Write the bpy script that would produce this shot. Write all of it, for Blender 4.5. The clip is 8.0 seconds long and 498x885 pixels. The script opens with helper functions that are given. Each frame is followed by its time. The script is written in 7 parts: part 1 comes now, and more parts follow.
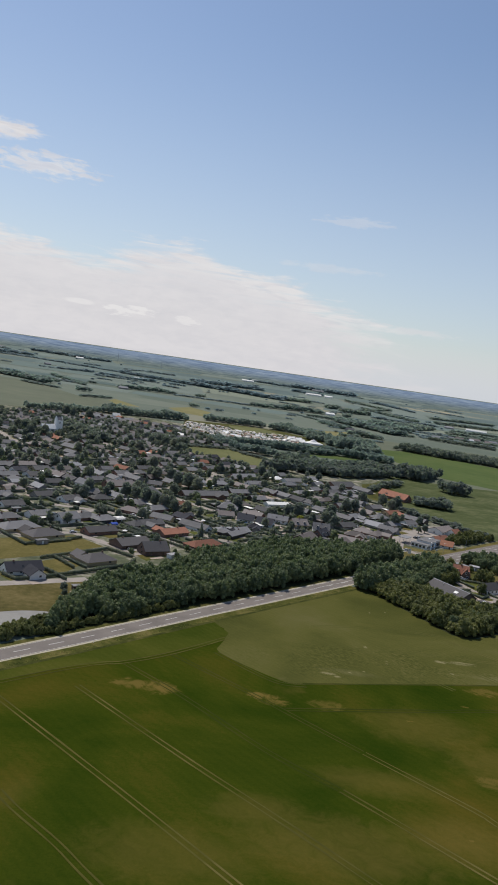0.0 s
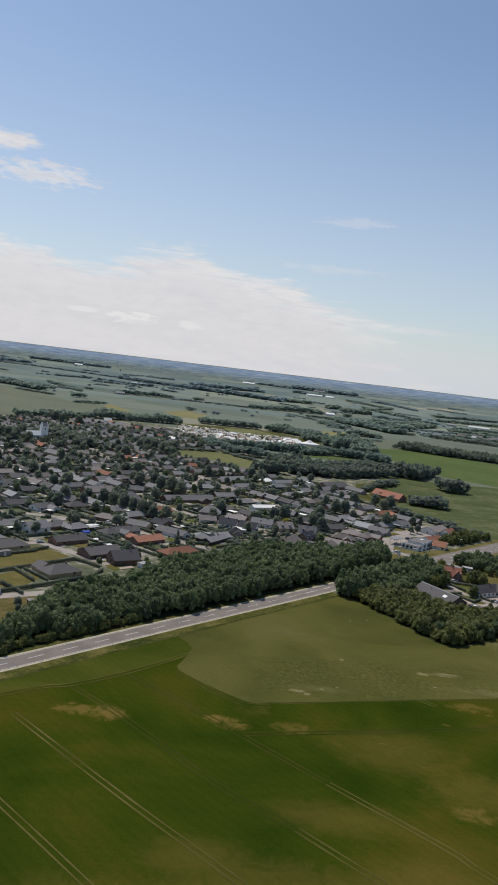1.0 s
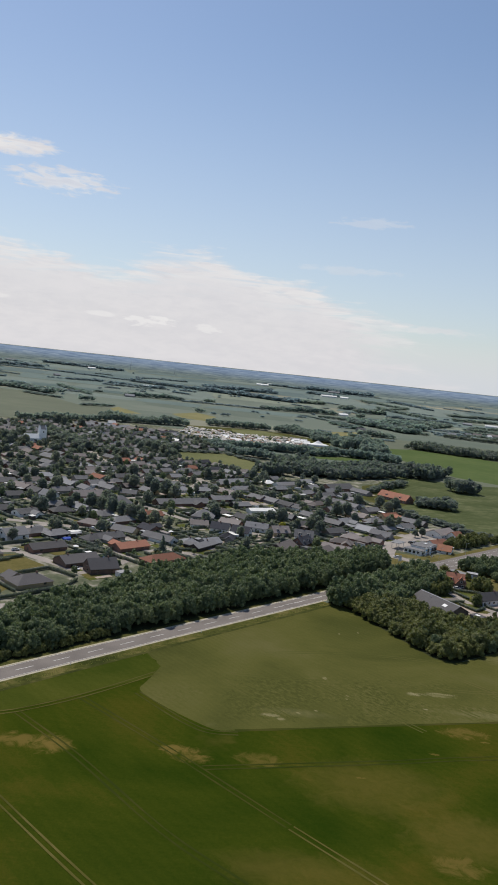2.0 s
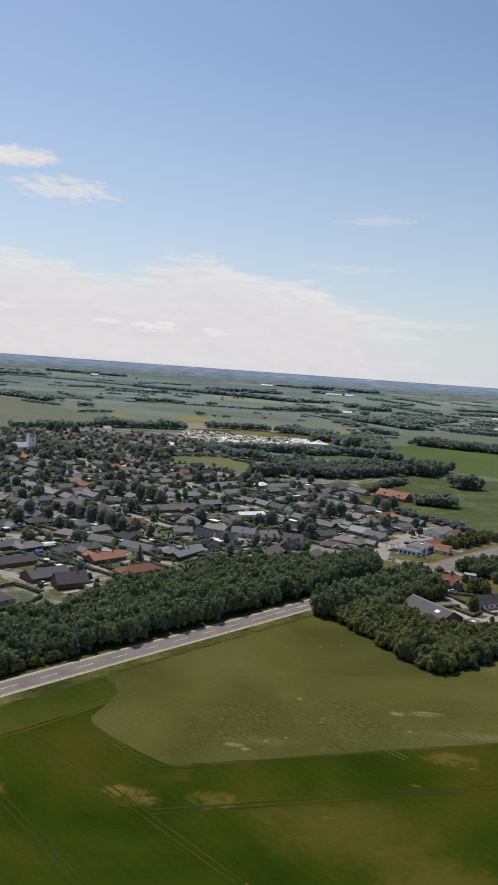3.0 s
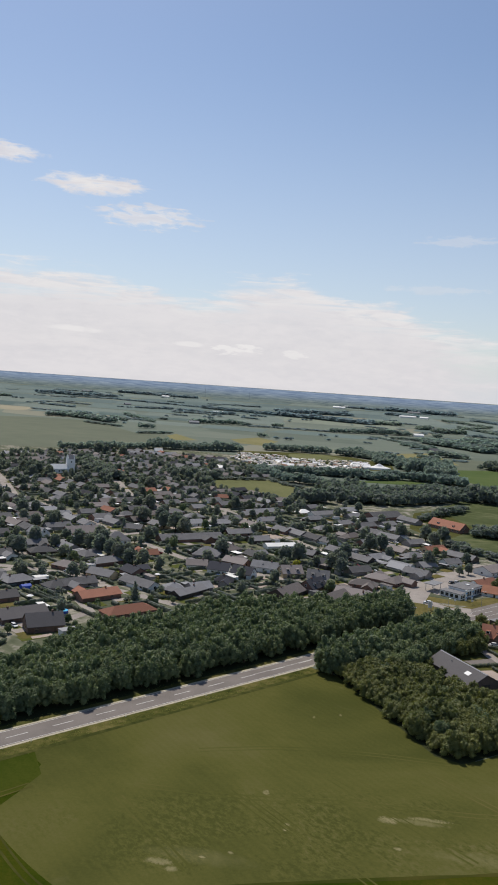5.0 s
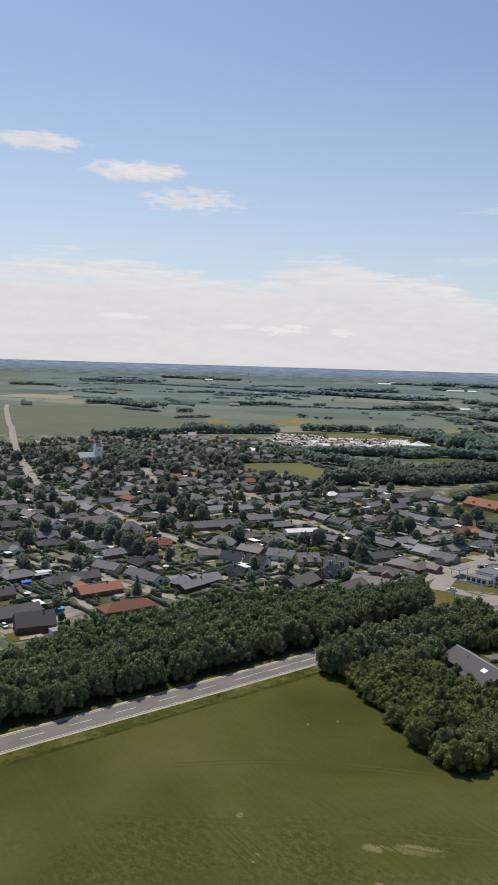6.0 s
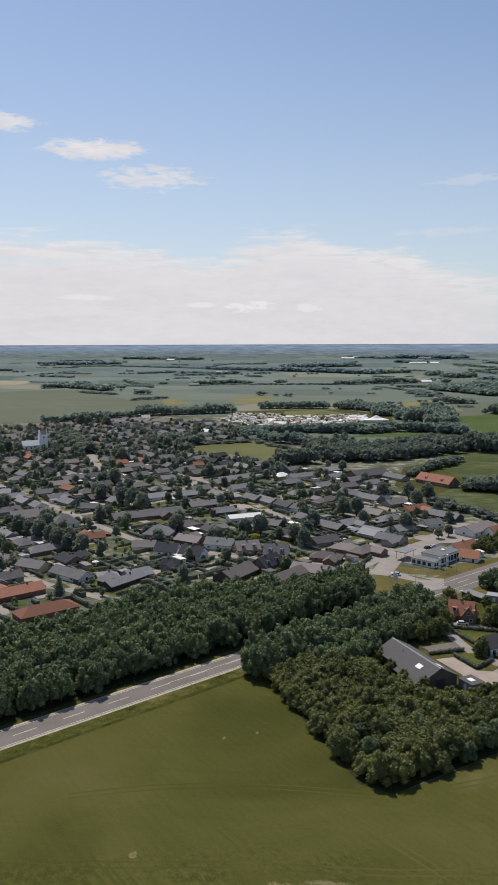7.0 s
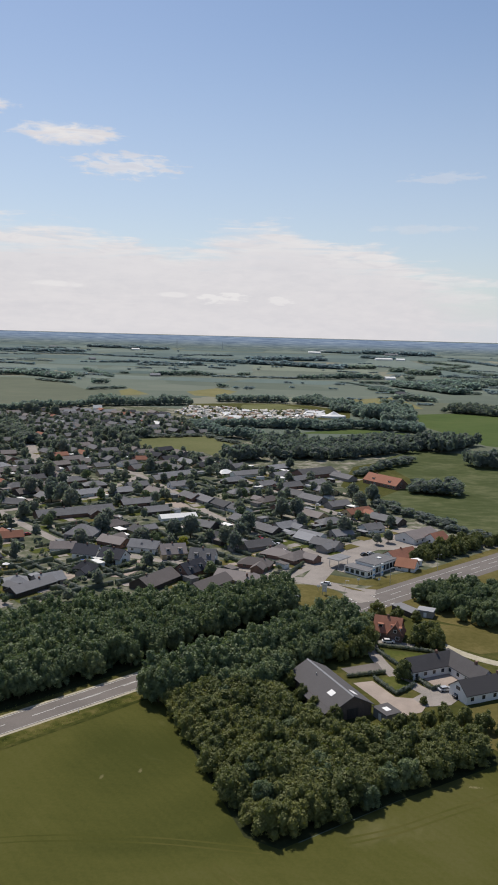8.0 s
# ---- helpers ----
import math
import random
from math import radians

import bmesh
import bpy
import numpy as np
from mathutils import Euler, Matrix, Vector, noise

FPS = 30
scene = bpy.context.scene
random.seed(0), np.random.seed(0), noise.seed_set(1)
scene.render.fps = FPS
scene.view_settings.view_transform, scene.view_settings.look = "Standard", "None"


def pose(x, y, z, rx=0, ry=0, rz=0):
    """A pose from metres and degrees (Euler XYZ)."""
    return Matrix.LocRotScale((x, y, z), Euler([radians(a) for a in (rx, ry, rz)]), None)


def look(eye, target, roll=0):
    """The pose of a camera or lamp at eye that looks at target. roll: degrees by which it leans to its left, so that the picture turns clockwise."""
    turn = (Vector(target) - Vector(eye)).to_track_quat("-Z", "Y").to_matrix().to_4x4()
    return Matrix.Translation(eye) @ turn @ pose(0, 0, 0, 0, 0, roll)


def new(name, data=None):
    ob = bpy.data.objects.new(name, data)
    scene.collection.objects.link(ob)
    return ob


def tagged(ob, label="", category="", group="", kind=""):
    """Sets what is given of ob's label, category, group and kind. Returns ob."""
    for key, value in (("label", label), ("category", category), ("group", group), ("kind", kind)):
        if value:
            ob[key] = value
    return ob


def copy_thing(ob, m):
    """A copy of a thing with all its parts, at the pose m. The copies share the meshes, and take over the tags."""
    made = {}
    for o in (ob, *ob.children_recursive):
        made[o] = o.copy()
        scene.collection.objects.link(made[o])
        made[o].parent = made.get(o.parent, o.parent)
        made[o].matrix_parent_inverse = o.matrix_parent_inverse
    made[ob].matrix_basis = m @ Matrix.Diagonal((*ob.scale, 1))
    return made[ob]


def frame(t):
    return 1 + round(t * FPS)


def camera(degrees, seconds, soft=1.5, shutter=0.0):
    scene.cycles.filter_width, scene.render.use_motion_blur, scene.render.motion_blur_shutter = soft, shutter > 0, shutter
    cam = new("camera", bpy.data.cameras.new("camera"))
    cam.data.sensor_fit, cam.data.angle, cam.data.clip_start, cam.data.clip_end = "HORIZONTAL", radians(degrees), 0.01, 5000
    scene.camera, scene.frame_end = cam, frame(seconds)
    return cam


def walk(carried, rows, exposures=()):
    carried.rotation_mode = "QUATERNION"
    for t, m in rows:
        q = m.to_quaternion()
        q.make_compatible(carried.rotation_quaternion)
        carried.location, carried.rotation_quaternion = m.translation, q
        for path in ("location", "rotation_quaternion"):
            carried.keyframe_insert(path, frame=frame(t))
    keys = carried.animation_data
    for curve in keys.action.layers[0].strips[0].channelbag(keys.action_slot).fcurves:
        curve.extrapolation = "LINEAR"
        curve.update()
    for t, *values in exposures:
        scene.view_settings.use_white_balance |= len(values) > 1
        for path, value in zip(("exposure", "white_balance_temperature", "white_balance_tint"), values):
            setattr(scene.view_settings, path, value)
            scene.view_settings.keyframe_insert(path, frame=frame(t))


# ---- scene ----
cam = camera(34.7, 8.0, soft=1.8)
PATH = [
    (0, (1.612, -1.148, 113.945), (1.653, 0.842, 113.747), 8.3),
    (0.5, (10.757, 10.606, 113.245), (10.834, 12.596, 113.057), 7.4),
    (1, (20.183, 23.317, 112.098), (20.207, 25.307, 111.906), 6.8),
    (2.3, (42.753, 57.809, 109.591), (42.713, 59.8, 109.403), 5.6),
    (2.5, (46.209, 62.766, 109.312), (46.153, 64.757, 109.131), 5.1),
    (3, (54.386, 75.668, 108.453), (54.337, 77.659, 108.264), 4.1),
    (3.5, (62.356, 89.735, 107.798), (62.278, 91.724, 107.605), 3.9),
    (4, (70.233, 103.286, 107.025), (70.137, 105.273, 106.828), 4.0),
    (4.5, (77.264, 116.455, 106.549), (77.08, 118.438, 106.357), 3.6),
    (4.7, (80.373, 121.832, 106.625), (80.162, 123.816, 106.48), 3.9),
    (5.8, (100.972, 150.276, 107.104), (100.614, 152.237, 106.945), 2.3),
    (6, (104.245, 155.775, 106.967), (103.871, 157.73, 106.767), 1.7),
    (6.2, (107.225, 160.857, 107.065), (106.839, 162.806, 106.835), 1.1),
    (6.5, (111.348, 168.727, 107.15), (110.972, 170.675, 106.896), 0.2),
    (7, (118.895, 181.75, 107.599), (118.597, 183.712, 107.345), -0.2),
    (7.5, (126.734, 196.256, 107.496), (126.48, 198.223, 107.235), 0.1),
    (8, (134.373, 208.714, 107.466), (134.153, 210.683, 107.193), 1.5),
]
walk(cam, [(t, look(eye, target, roll)) for t, eye, target, roll in PATH],
     exposures=[(0, -0.02, 6530, 10.5), (1, -0.02, 6500, 10), (2.5, 0.05, 6560, 10), (3.5, 0.05, 6580, 10.5), (4.5, 0.05, 6580, 11), (6.0, 0.05, 6560, 11), (8, 0.02, 6560, 11.2)])

# ---- world, sun, exposure ----
SUN_AZ = -32.0      # degrees from +y towards +x
SUN_EL = 56.0
sun = new("sun", bpy.data.lights.new("sun", "SUN"))
sun.data.energy, sun.data.angle, sun.data.color = 3.9, radians(0.53), (1.0, 0.945, 0.85)
SUN_WAY = Vector((math.sin(radians(SUN_AZ)) * math.cos(radians(SUN_EL)), math.cos(radians(SUN_AZ)) * math.cos(radians(SUN_EL)), math.sin(radians(SUN_EL))))
sun.matrix_world = look(SUN_WAY * 900, (0, 0, 0))


class Nodes:
    """A short hand for node trees: add(type, inputs by name or number) gives the new node."""

    def __init__(self, tree):
        self.tree = tree
        tree.nodes.clear()

    def add(self, kind, ins=None):
        node = self.tree.nodes.new(kind)
        if kind == "ShaderNodeMix":
            node.data_type = "RGBA"
        for key, value in (ins or {}).items():
            if isinstance(value, bpy.types.NodeSocket):
                self.tree.links.new(value, node.inputs[key])
            else:
                node.inputs[key].default_value = value
        return node

    def math(self, op, a, b=0.0, c=0.0, clamp=False):
        node = self.add("ShaderNodeMath", {0: a, 1: b, 2: c})
        node.operation, node.use_clamp = op, clamp
        return node.outputs[0]

    def smooth(self, value, lo, hi):
        node = self.add("ShaderNodeMapRange", {"Value": value, "From Min": lo, "From Max": hi})
        node.interpolation_type, node.clamp = "SMOOTHSTEP", True
        return node.outputs["Result"]

    def mix(self, fac, a, b, blend="MIX"):
        node = self.add("ShaderNodeMix", {0: fac, 6: a, 7: b})
        node.blend_type = blend
        return node.outputs[2]

    def noise(self, vector, scale, detail=4.0, rough=0.55, distortion=0.0):
        return self.add("ShaderNodeTexNoise", {"Vector": vector, "Scale": scale, "Detail": detail, "Roughness": rough, "Distortion": distortion}).outputs[0]

    def ramp(self, fac, stops, interpolation="LINEAR"):
        node = self.add("ShaderNodeValToRGB", {0: fac})
        node.color_ramp.interpolation = interpolation
        els = node.color_ramp.elements
        while len(els) < len(stops):
            els.new(0.5)
        for el, (at, col) in zip(els, stops):
            el.position, el.color = at, (*col, 1.0) if len(col) == 3 else col
        return node.outputs[0]


world = bpy.data.worlds.new("sky")
scene.world = world
world.use_nodes = True
n = Nodes(world.node_tree)
sky = n.add("ShaderNodeTexSky")
sky.sky_type, sky.sun_disc = "NISHITA", False
sky.sun_elevation, sky.sun_rotation = radians(SUN_EL), radians(SUN_AZ)
sky.altitude, sky.air_density, sky.dust_density, sky.ozone_density = 100, 1.0, 0.7, 3.0
way = n.add("ShaderNodeTexCoord").outputs["Generated"]
sep = n.add("ShaderNodeSeparateXYZ", {0: way}).outputs
az = n.math("MULTIPLY", n.math("ARCTAN2", sep[0], sep[1]), 57.2958)
el = n.math("MULTIPLY", n.math("ARCSINE", sep[2]), 57.2958)
flat = n.add("ShaderNodeCombineXYZ", {0: n.math("MULTIPLY", az, 0.055), 1: n.math("MULTIPLY", el, 0.36), 2: 0.0}).outputs[0]
billow = n.add("ShaderNodeCombineXYZ", {0: n.math("MULTIPLY", az, 0.5), 1: n.math("MULTIPLY", el, 1.3), 2: 0.0}).outputs[0]
wisps = n.noise(flat, 2.2, 7.0, 0.62, 0.6)
fine = n.noise(flat, 6.0, 5.0, 0.55, 0.8)
lumpy = n.noise(billow, 1.6, 6.0, 0.6, 0.4)
ragged = n.math("ADD", n.math("ADD", n.math("MULTIPLY", n.math("SUBTRACT", wisps, 0.5), 4.6), n.math("MULTIPLY", n.math("SUBTRACT", fine, 0.5), 1.8)), n.math("MULTIPLY", n.math("SUBTRACT", lumpy, 0.5), 1.1))
# the top of the cloud bank by azimuth: a ramp from -60 to 60 degrees, value x 10 degrees high
bank_top = n.ramp(n.math("DIVIDE", n.math("ADD", az, 60.0), 120.0),
                  [(0.0, (0.66,) * 3), (0.22, (0.68,) * 3), (0.335, (0.70,) * 3), (0.375, (0.65,) * 3), (0.405, (0.60,) * 3), (0.437, (0.72,) * 3), (0.458, (0.745,) * 3), (0.512, (0.62,) * 3), (0.553, (0.50,) * 3), (0.572, (0.40,) * 3), (0.592, (0.22,) * 3), (0.63, (0.03,) * 3), (1.0, (0.2,) * 3)], "EASE")
top = n.math("MULTIPLY", bank_top, 10.0)
edge = n.math("SUBTRACT", n.math("ADD", top, ragged), el)
bank = n.math("MULTIPLY", n.smooth(edge, -0.35, 0.95), n.smooth(n.math("SUBTRACT", n.math("ADD", n.math("MULTIPLY", wisps, 9.0), n.math("MULTIPLY", az, -0.46)), 0.0), -1.5, 2.2))
rim = n.smooth(edge, 3.0, 0.5)
low = n.smooth(el, 24.0, 1.0)


def puff(a, e, w, h, strength, rag):
    da = n.math("DIVIDE", n.math("SUBTRACT", az, a), w)
    de = n.math("DIVIDE", n.math("SUBTRACT", el, e), h)
    r = n.math("ADD", n.math("ADD", n.math("MULTIPLY", da, da), n.math("MULTIPLY", de, de)), n.math("MULTIPLY", n.math("ADD", n.math("MULTIPLY", n.math("SUBTRACT", fine, 0.5), 3.0), n.math("MULTIPLY", n.math("SUBTRACT", lumpy, 0.5), 3.2)), rag))
    return n.math("MULTIPLY", n.smooth(r, 1.1, 0.1), strength)


slit_way = n.add("ShaderNodeCombineXYZ", {0: n.math("MULTIPLY", az, 0.07), 1: n.math("MULTIPLY", el, 0.85), 2: 3.0}).outputs[0]
slits = n.math("MULTIPLY", n.math("MULTIPLY", rim, n.smooth(n.noise(slit_way, 1.8, 5.0, 0.58, 0.4), 0.50, 0.64)), 0.62)
cover = n.math("MULTIPLY", n.math("MULTIPLY", bank, 0.93), n.math("SUBTRACT", 1.0, slits))
for spec in ((-19.2, 12.75, 4.0, 0.75, 0.95, 0.7), (-15.2, 10.95, 3.6, 0.85, 0.7, 1.0), (-25.9, 14.1, 3.4, 0.7, 0.85, 0.7), (6.5, 10.6, 3.0, 0.4, 0.28, 1.2), (8.5, 3.7, 6.0, 0.35, 0.5, 0.8), (5.0, 7.3, 4.0, 0.3, 0.25, 1.0)):
    cover = n.math("MAXIMUM", cover, puff(*spec))
haze = n.mix(n.math("MAXIMUM", n.math("MULTIPLY", low, 0.42), n.math("MULTIPLY", n.smooth(el, 6.0, 0.0), 0.86)), sky.outputs[0], (6.35, 6.75, 7.35, 1.0))
cloud_col = n.mix(n.smooth(n.math("ADD", n.math("MULTIPLY", wisps, 0.6), n.math("MULTIPLY", lumpy, 0.4)), 0.3, 0.66), (6.5, 6.42, 6.72, 1.0), (7.25, 7.08, 7.25, 1.0))
cloud_col = n.mix(n.math("MULTIPLY", rim, n.smooth(fine, 0.35, 0.62)), cloud_col, (7.75, 7.62, 7.62, 1.0))
full = n.mix(cover, haze, cloud_col)
for spec in ((-8.55, 2.36, 1.6, 0.42, 0.6, 2.0), (-4.4, 2.28, 1.0, 0.26, 0.45, 1.8), (-12.0, 2.5, 1.2, 0.2, 0.45, 0.7), (-19.9, 3.0, 2.2, 0.22, 0.45, 0.7)):
    full = n.mix(puff(*spec), full, (8.5, 8.4, 8.3, 1.0))
back = n.add("ShaderNodeBackground", {"Color": full, "Strength": 0.1})
n.add("ShaderNodeOutputWorld", {"Surface": back.outputs[0]})


# ---- materials ----
def material(name, cols, scale=1.0, rough=0.85, bump=0.0, big=0.15, metal=0.0, objects=0.0, island=0.0, stretch=(1, 1, 1), spec=0.3, contrast=1.0, where="Object"):
    """cols: dark, middle and light base colour, mixed by noise of two sizes; objects and island: how far whole objects or loose pieces differ."""
    m = bpy.data.materials.new(name)
    m.use_nodes = True
    k = Nodes(m.node_tree)
    co = k.add("ShaderNodeNewGeometry").outputs["Position"] if where == "World" else k.add("ShaderNodeTexCoord").outputs["Object"]
    co = k.add("ShaderNodeMapping", {0: co, 3: stretch}).outputs[0]
    grain = k.noise(co, scale, 6.0, 0.62)
    stain = k.noise(co, scale * big, 4.0, 0.55)
    v = k.math("ADD", k.math("MULTIPLY", k.math("SUBTRACT", grain, 0.5), 1.3 * contrast), k.math("MULTIPLY", k.math("SUBTRACT", stain, 0.5), 1.5 * contrast))
    if objects:
        v = k.math("ADD", v, k.math("MULTIPLY", k.math("SUBTRACT", k.add("ShaderNodeObjectInfo").outputs["Random"], 0.5), objects))
    if island:
        v = k.math("ADD", v, k.math("MULTIPLY", k.math("SUBTRACT", k.add("ShaderNodeNewGeometry").outputs["Random Per Island"], 0.5), island))
    v = k.math("ADD", v, 0.5, clamp=True)
    col = k.ramp(v, [(0.0, cols[0]), (0.5, cols[1]), (1.0, cols[2])])
    bsdf = k.add("ShaderNodeBsdfPrincipled", {"Base Color": col, "Roughness": rough, "Metallic": metal, "Specular IOR Level": spec})
    if bump:
        b = k.add("ShaderNodeBump", {"Height": grain, "Strength": min(1.0, bump), "Distance": 0.05 / max(scale, 0.05) ** 0.5})
        k.tree.links.new(b.outputs[0], bsdf.inputs["Normal"])
    k.add("ShaderNodeOutputMaterial", {0: bsdf.outputs[0]})
    return m


def shades(r, g, b, spread=0.35):
    return [tuple(c * (1 - spread) for c in (r, g, b)), (r, g, b), tuple(min(0.9, c * (1 + spread)) for c in (r, g, b))]


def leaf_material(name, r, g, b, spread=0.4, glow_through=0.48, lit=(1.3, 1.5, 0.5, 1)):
    m = bpy.data.materials.new(name)
    m.use_nodes = True
    k = Nodes(m.node_tree)
    info = k.add("ShaderNodeObjectInfo").outputs["Random"]
    isl = k.add("ShaderNodeNewGeometry").outputs["Random Per Island"]
    co = k.add("ShaderNodeNewGeometry").outputs["Position"]
    clump = k.noise(co, 0.11, 4.0, 0.6)
    v = k.math("ADD", k.math("MULTIPLY", info, 0.36), k.math("ADD", k.math("MULTIPLY", isl, 0.45), k.math("MULTIPLY", clump, 0.44)))
    lo, mid, hi = shades(r, g, b, spread)
    col = k.ramp(v, [(0.15, (lo[0] * 0.9, lo[1], lo[2] * 1.1)), (0.6, mid), (1.0, (hi[0] * 1.15, hi[1], hi[2] * 0.9))])
    bsdf = k.add("ShaderNodeBsdfPrincipled", {"Base Color": col, "Roughness": 0.6, "Specular IOR Level": 0.25})
    tr = k.add("ShaderNodeBsdfTranslucent", {0: k.mix(1.0, col, lit, "MULTIPLY")})
    k.add("ShaderNodeOutputMaterial", {0: k.add("ShaderNodeMixShader", {0: glow_through, 1: bsdf.outputs[0], 2: tr.outputs[0]}).outputs[0]})
    return m


LEAF = leaf_material("beech_leaves", 0.124, 0.162, 0.082, 0.42, 0.26, (1.25, 1.4, 0.85, 1))
LEAF_B = leaf_material("hawthorn_leaves", 0.124, 0.141, 0.050, 0.45, 0.26, (1.3, 1.4, 0.65, 1))
# leaf colour paled and blued to hold the haze over the village
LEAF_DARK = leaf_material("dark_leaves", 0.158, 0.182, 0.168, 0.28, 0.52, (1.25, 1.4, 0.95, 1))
# haze painted into the foliage: paler and bluer the farther the wood
LEAF_FAR_HAZED = leaf_material("hazed_far_leaves", 0.192, 0.235, 0.222, 0.22, 0.62, (1.25, 1.4, 1.15, 1))
LEAF_DISTANT_HAZED = leaf_material("hazed_distant_leaves", 0.210, 0.262, 0.282, 0.2, 0.62, (1.2, 1.35, 1.3, 1))
LEAF_YEL = leaf_material("golden_leaves", 0.22, 0.22, 0.03)
WEED = leaf_material("weed_leaves", 0.20, 0.20, 0.06)
# hedge colour also paled and blued for the village haze
HEDGE = leaf_material("hedge_leaves", 0.148, 0.170, 0.146, 0.35, 0.5, (1.2, 1.35, 0.8, 1))
BARK = material("bark", shades(0.10, 0.075, 0.05), 6.0, 0.95, 0.6, stretch=(1, 1, 0.2))
ASPHALT = material("asphalt", shades(0.172, 0.153, 0.140, 0.2), 3.0, 0.95, 0.3, 0.03, spec=0.05, where="World")
STREET = material("street_asphalt", shades(0.285, 0.254, 0.228, 0.25), 2.0, 0.95, 0.3, 0.05, spec=0.05, where="World")
SHOULDER = material("gravel_shoulder", shades(0.40, 0.36, 0.27, 0.25), 2.0, 0.95, 0.4, 0.2, where="World", spec=0.03)
GRAVEL = material("yard_gravel", shades(0.34, 0.281, 0.238, 0.2), 5.0, 0.95, 0.5, 0.04, where="World", spec=0.03)
PAINT = material("road_paint", shades(0.58, 0.57, 0.54, 0.3), 2.0, 0.7, where="World")
VERGE = material("verge_grass", [(0.030, 0.038, 0.008), (0.068, 0.070, 0.017), (0.130, 0.112, 0.038)], 0.40, 0.95, 0.8, 0.15, where="World", contrast=1.5, spec=0.03)
DITCH = material("ditch_grass", [(0.028, 0.034, 0.008), (0.044, 0.050, 0.012), (0.08, 0.075, 0.022)], 0.5, 0.95, 0.8, 0.2, where="World", contrast=1.4, spec=0.03)
DRYGRASS = material("dry_lawn", [(0.076, 0.070, 0.021), (0.114, 0.098, 0.034), (0.165, 0.134, 0.055)], 0.5, 0.95, 0.5, 0.12, where="World", spec=0.03)
LAWN = material("lawn", [(0.053, 0.065, 0.015), (0.079, 0.091, 0.023), (0.129, 0.120, 0.041)], 0.6, 0.95, 0.5, 0.15, where="World", spec=0.03)
MEADOW = material("meadow", [(0.048, 0.060, 0.022), (0.068, 0.083, 0.034), (0.130, 0.135, 0.068)], 0.12, 0.95, 0.5, 0.2, where="World", contrast=1.2, stretch=(0.8, 1.4, 1), spec=0.03)
GREENCROP = material("green_crop", [(0.062, 0.090, 0.028), (0.074, 0.104, 0.034), (0.095, 0.118, 0.042)], 0.05, 0.95, 0.3, 0.2, where="World", spec=0.03)
SPORT = material("sports_turf", [(0.100, 0.108, 0.046), (0.126, 0.131, 0.057), (0.155, 0.152, 0.072)], 0.3, 0.95, 0.3, 0.06, where="World", spec=0.03)
STUBBLE = material("ripe_crop", [(0.150, 0.142, 0.060), (0.186, 0.172, 0.080), (0.225, 0.202, 0.10)], 0.2, 0.95, 0.3, 0.1, where="World", spec=0.03)
# field greens lightened and greyed towards the distant haze
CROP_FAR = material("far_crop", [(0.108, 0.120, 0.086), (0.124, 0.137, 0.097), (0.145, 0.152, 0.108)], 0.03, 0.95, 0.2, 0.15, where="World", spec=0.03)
PASTURE = material("rough_pasture", [(0.043, 0.048, 0.014), (0.066, 0.068, 0.020), (0.119, 0.102, 0.036)], 0.4, 0.95, 0.5, 0.12, where="World", contrast=1.2, spec=0.03)
BANK = material("dry_bank_grass", [(0.058, 0.054, 0.018), (0.092, 0.078, 0.029), (0.140, 0.112, 0.048)], 0.35, 0.95, 0.5, 0.15, where="World", contrast=1.2, spec=0.03)
# garden tones turned a little greyer and bluer for village haze
TOWN = material("garden_ground", [(0.068, 0.080, 0.048), (0.112, 0.118, 0.076), (0.29, 0.265, 0.22)], 0.16, 0.95, 0.4, 0.25, where="World", contrast=1.5, spec=0.03)
FOREST_FLOOR = material("forest_floor", shades(0.035, 0.04, 0.018, 0.4), 0.8, 1.0, 0.5, where="World", spec=0.03)
WATER = material("pond_water", shades(0.19, 0.18, 0.16, 0.2), 0.3, 0.5, 0.05, where="World")


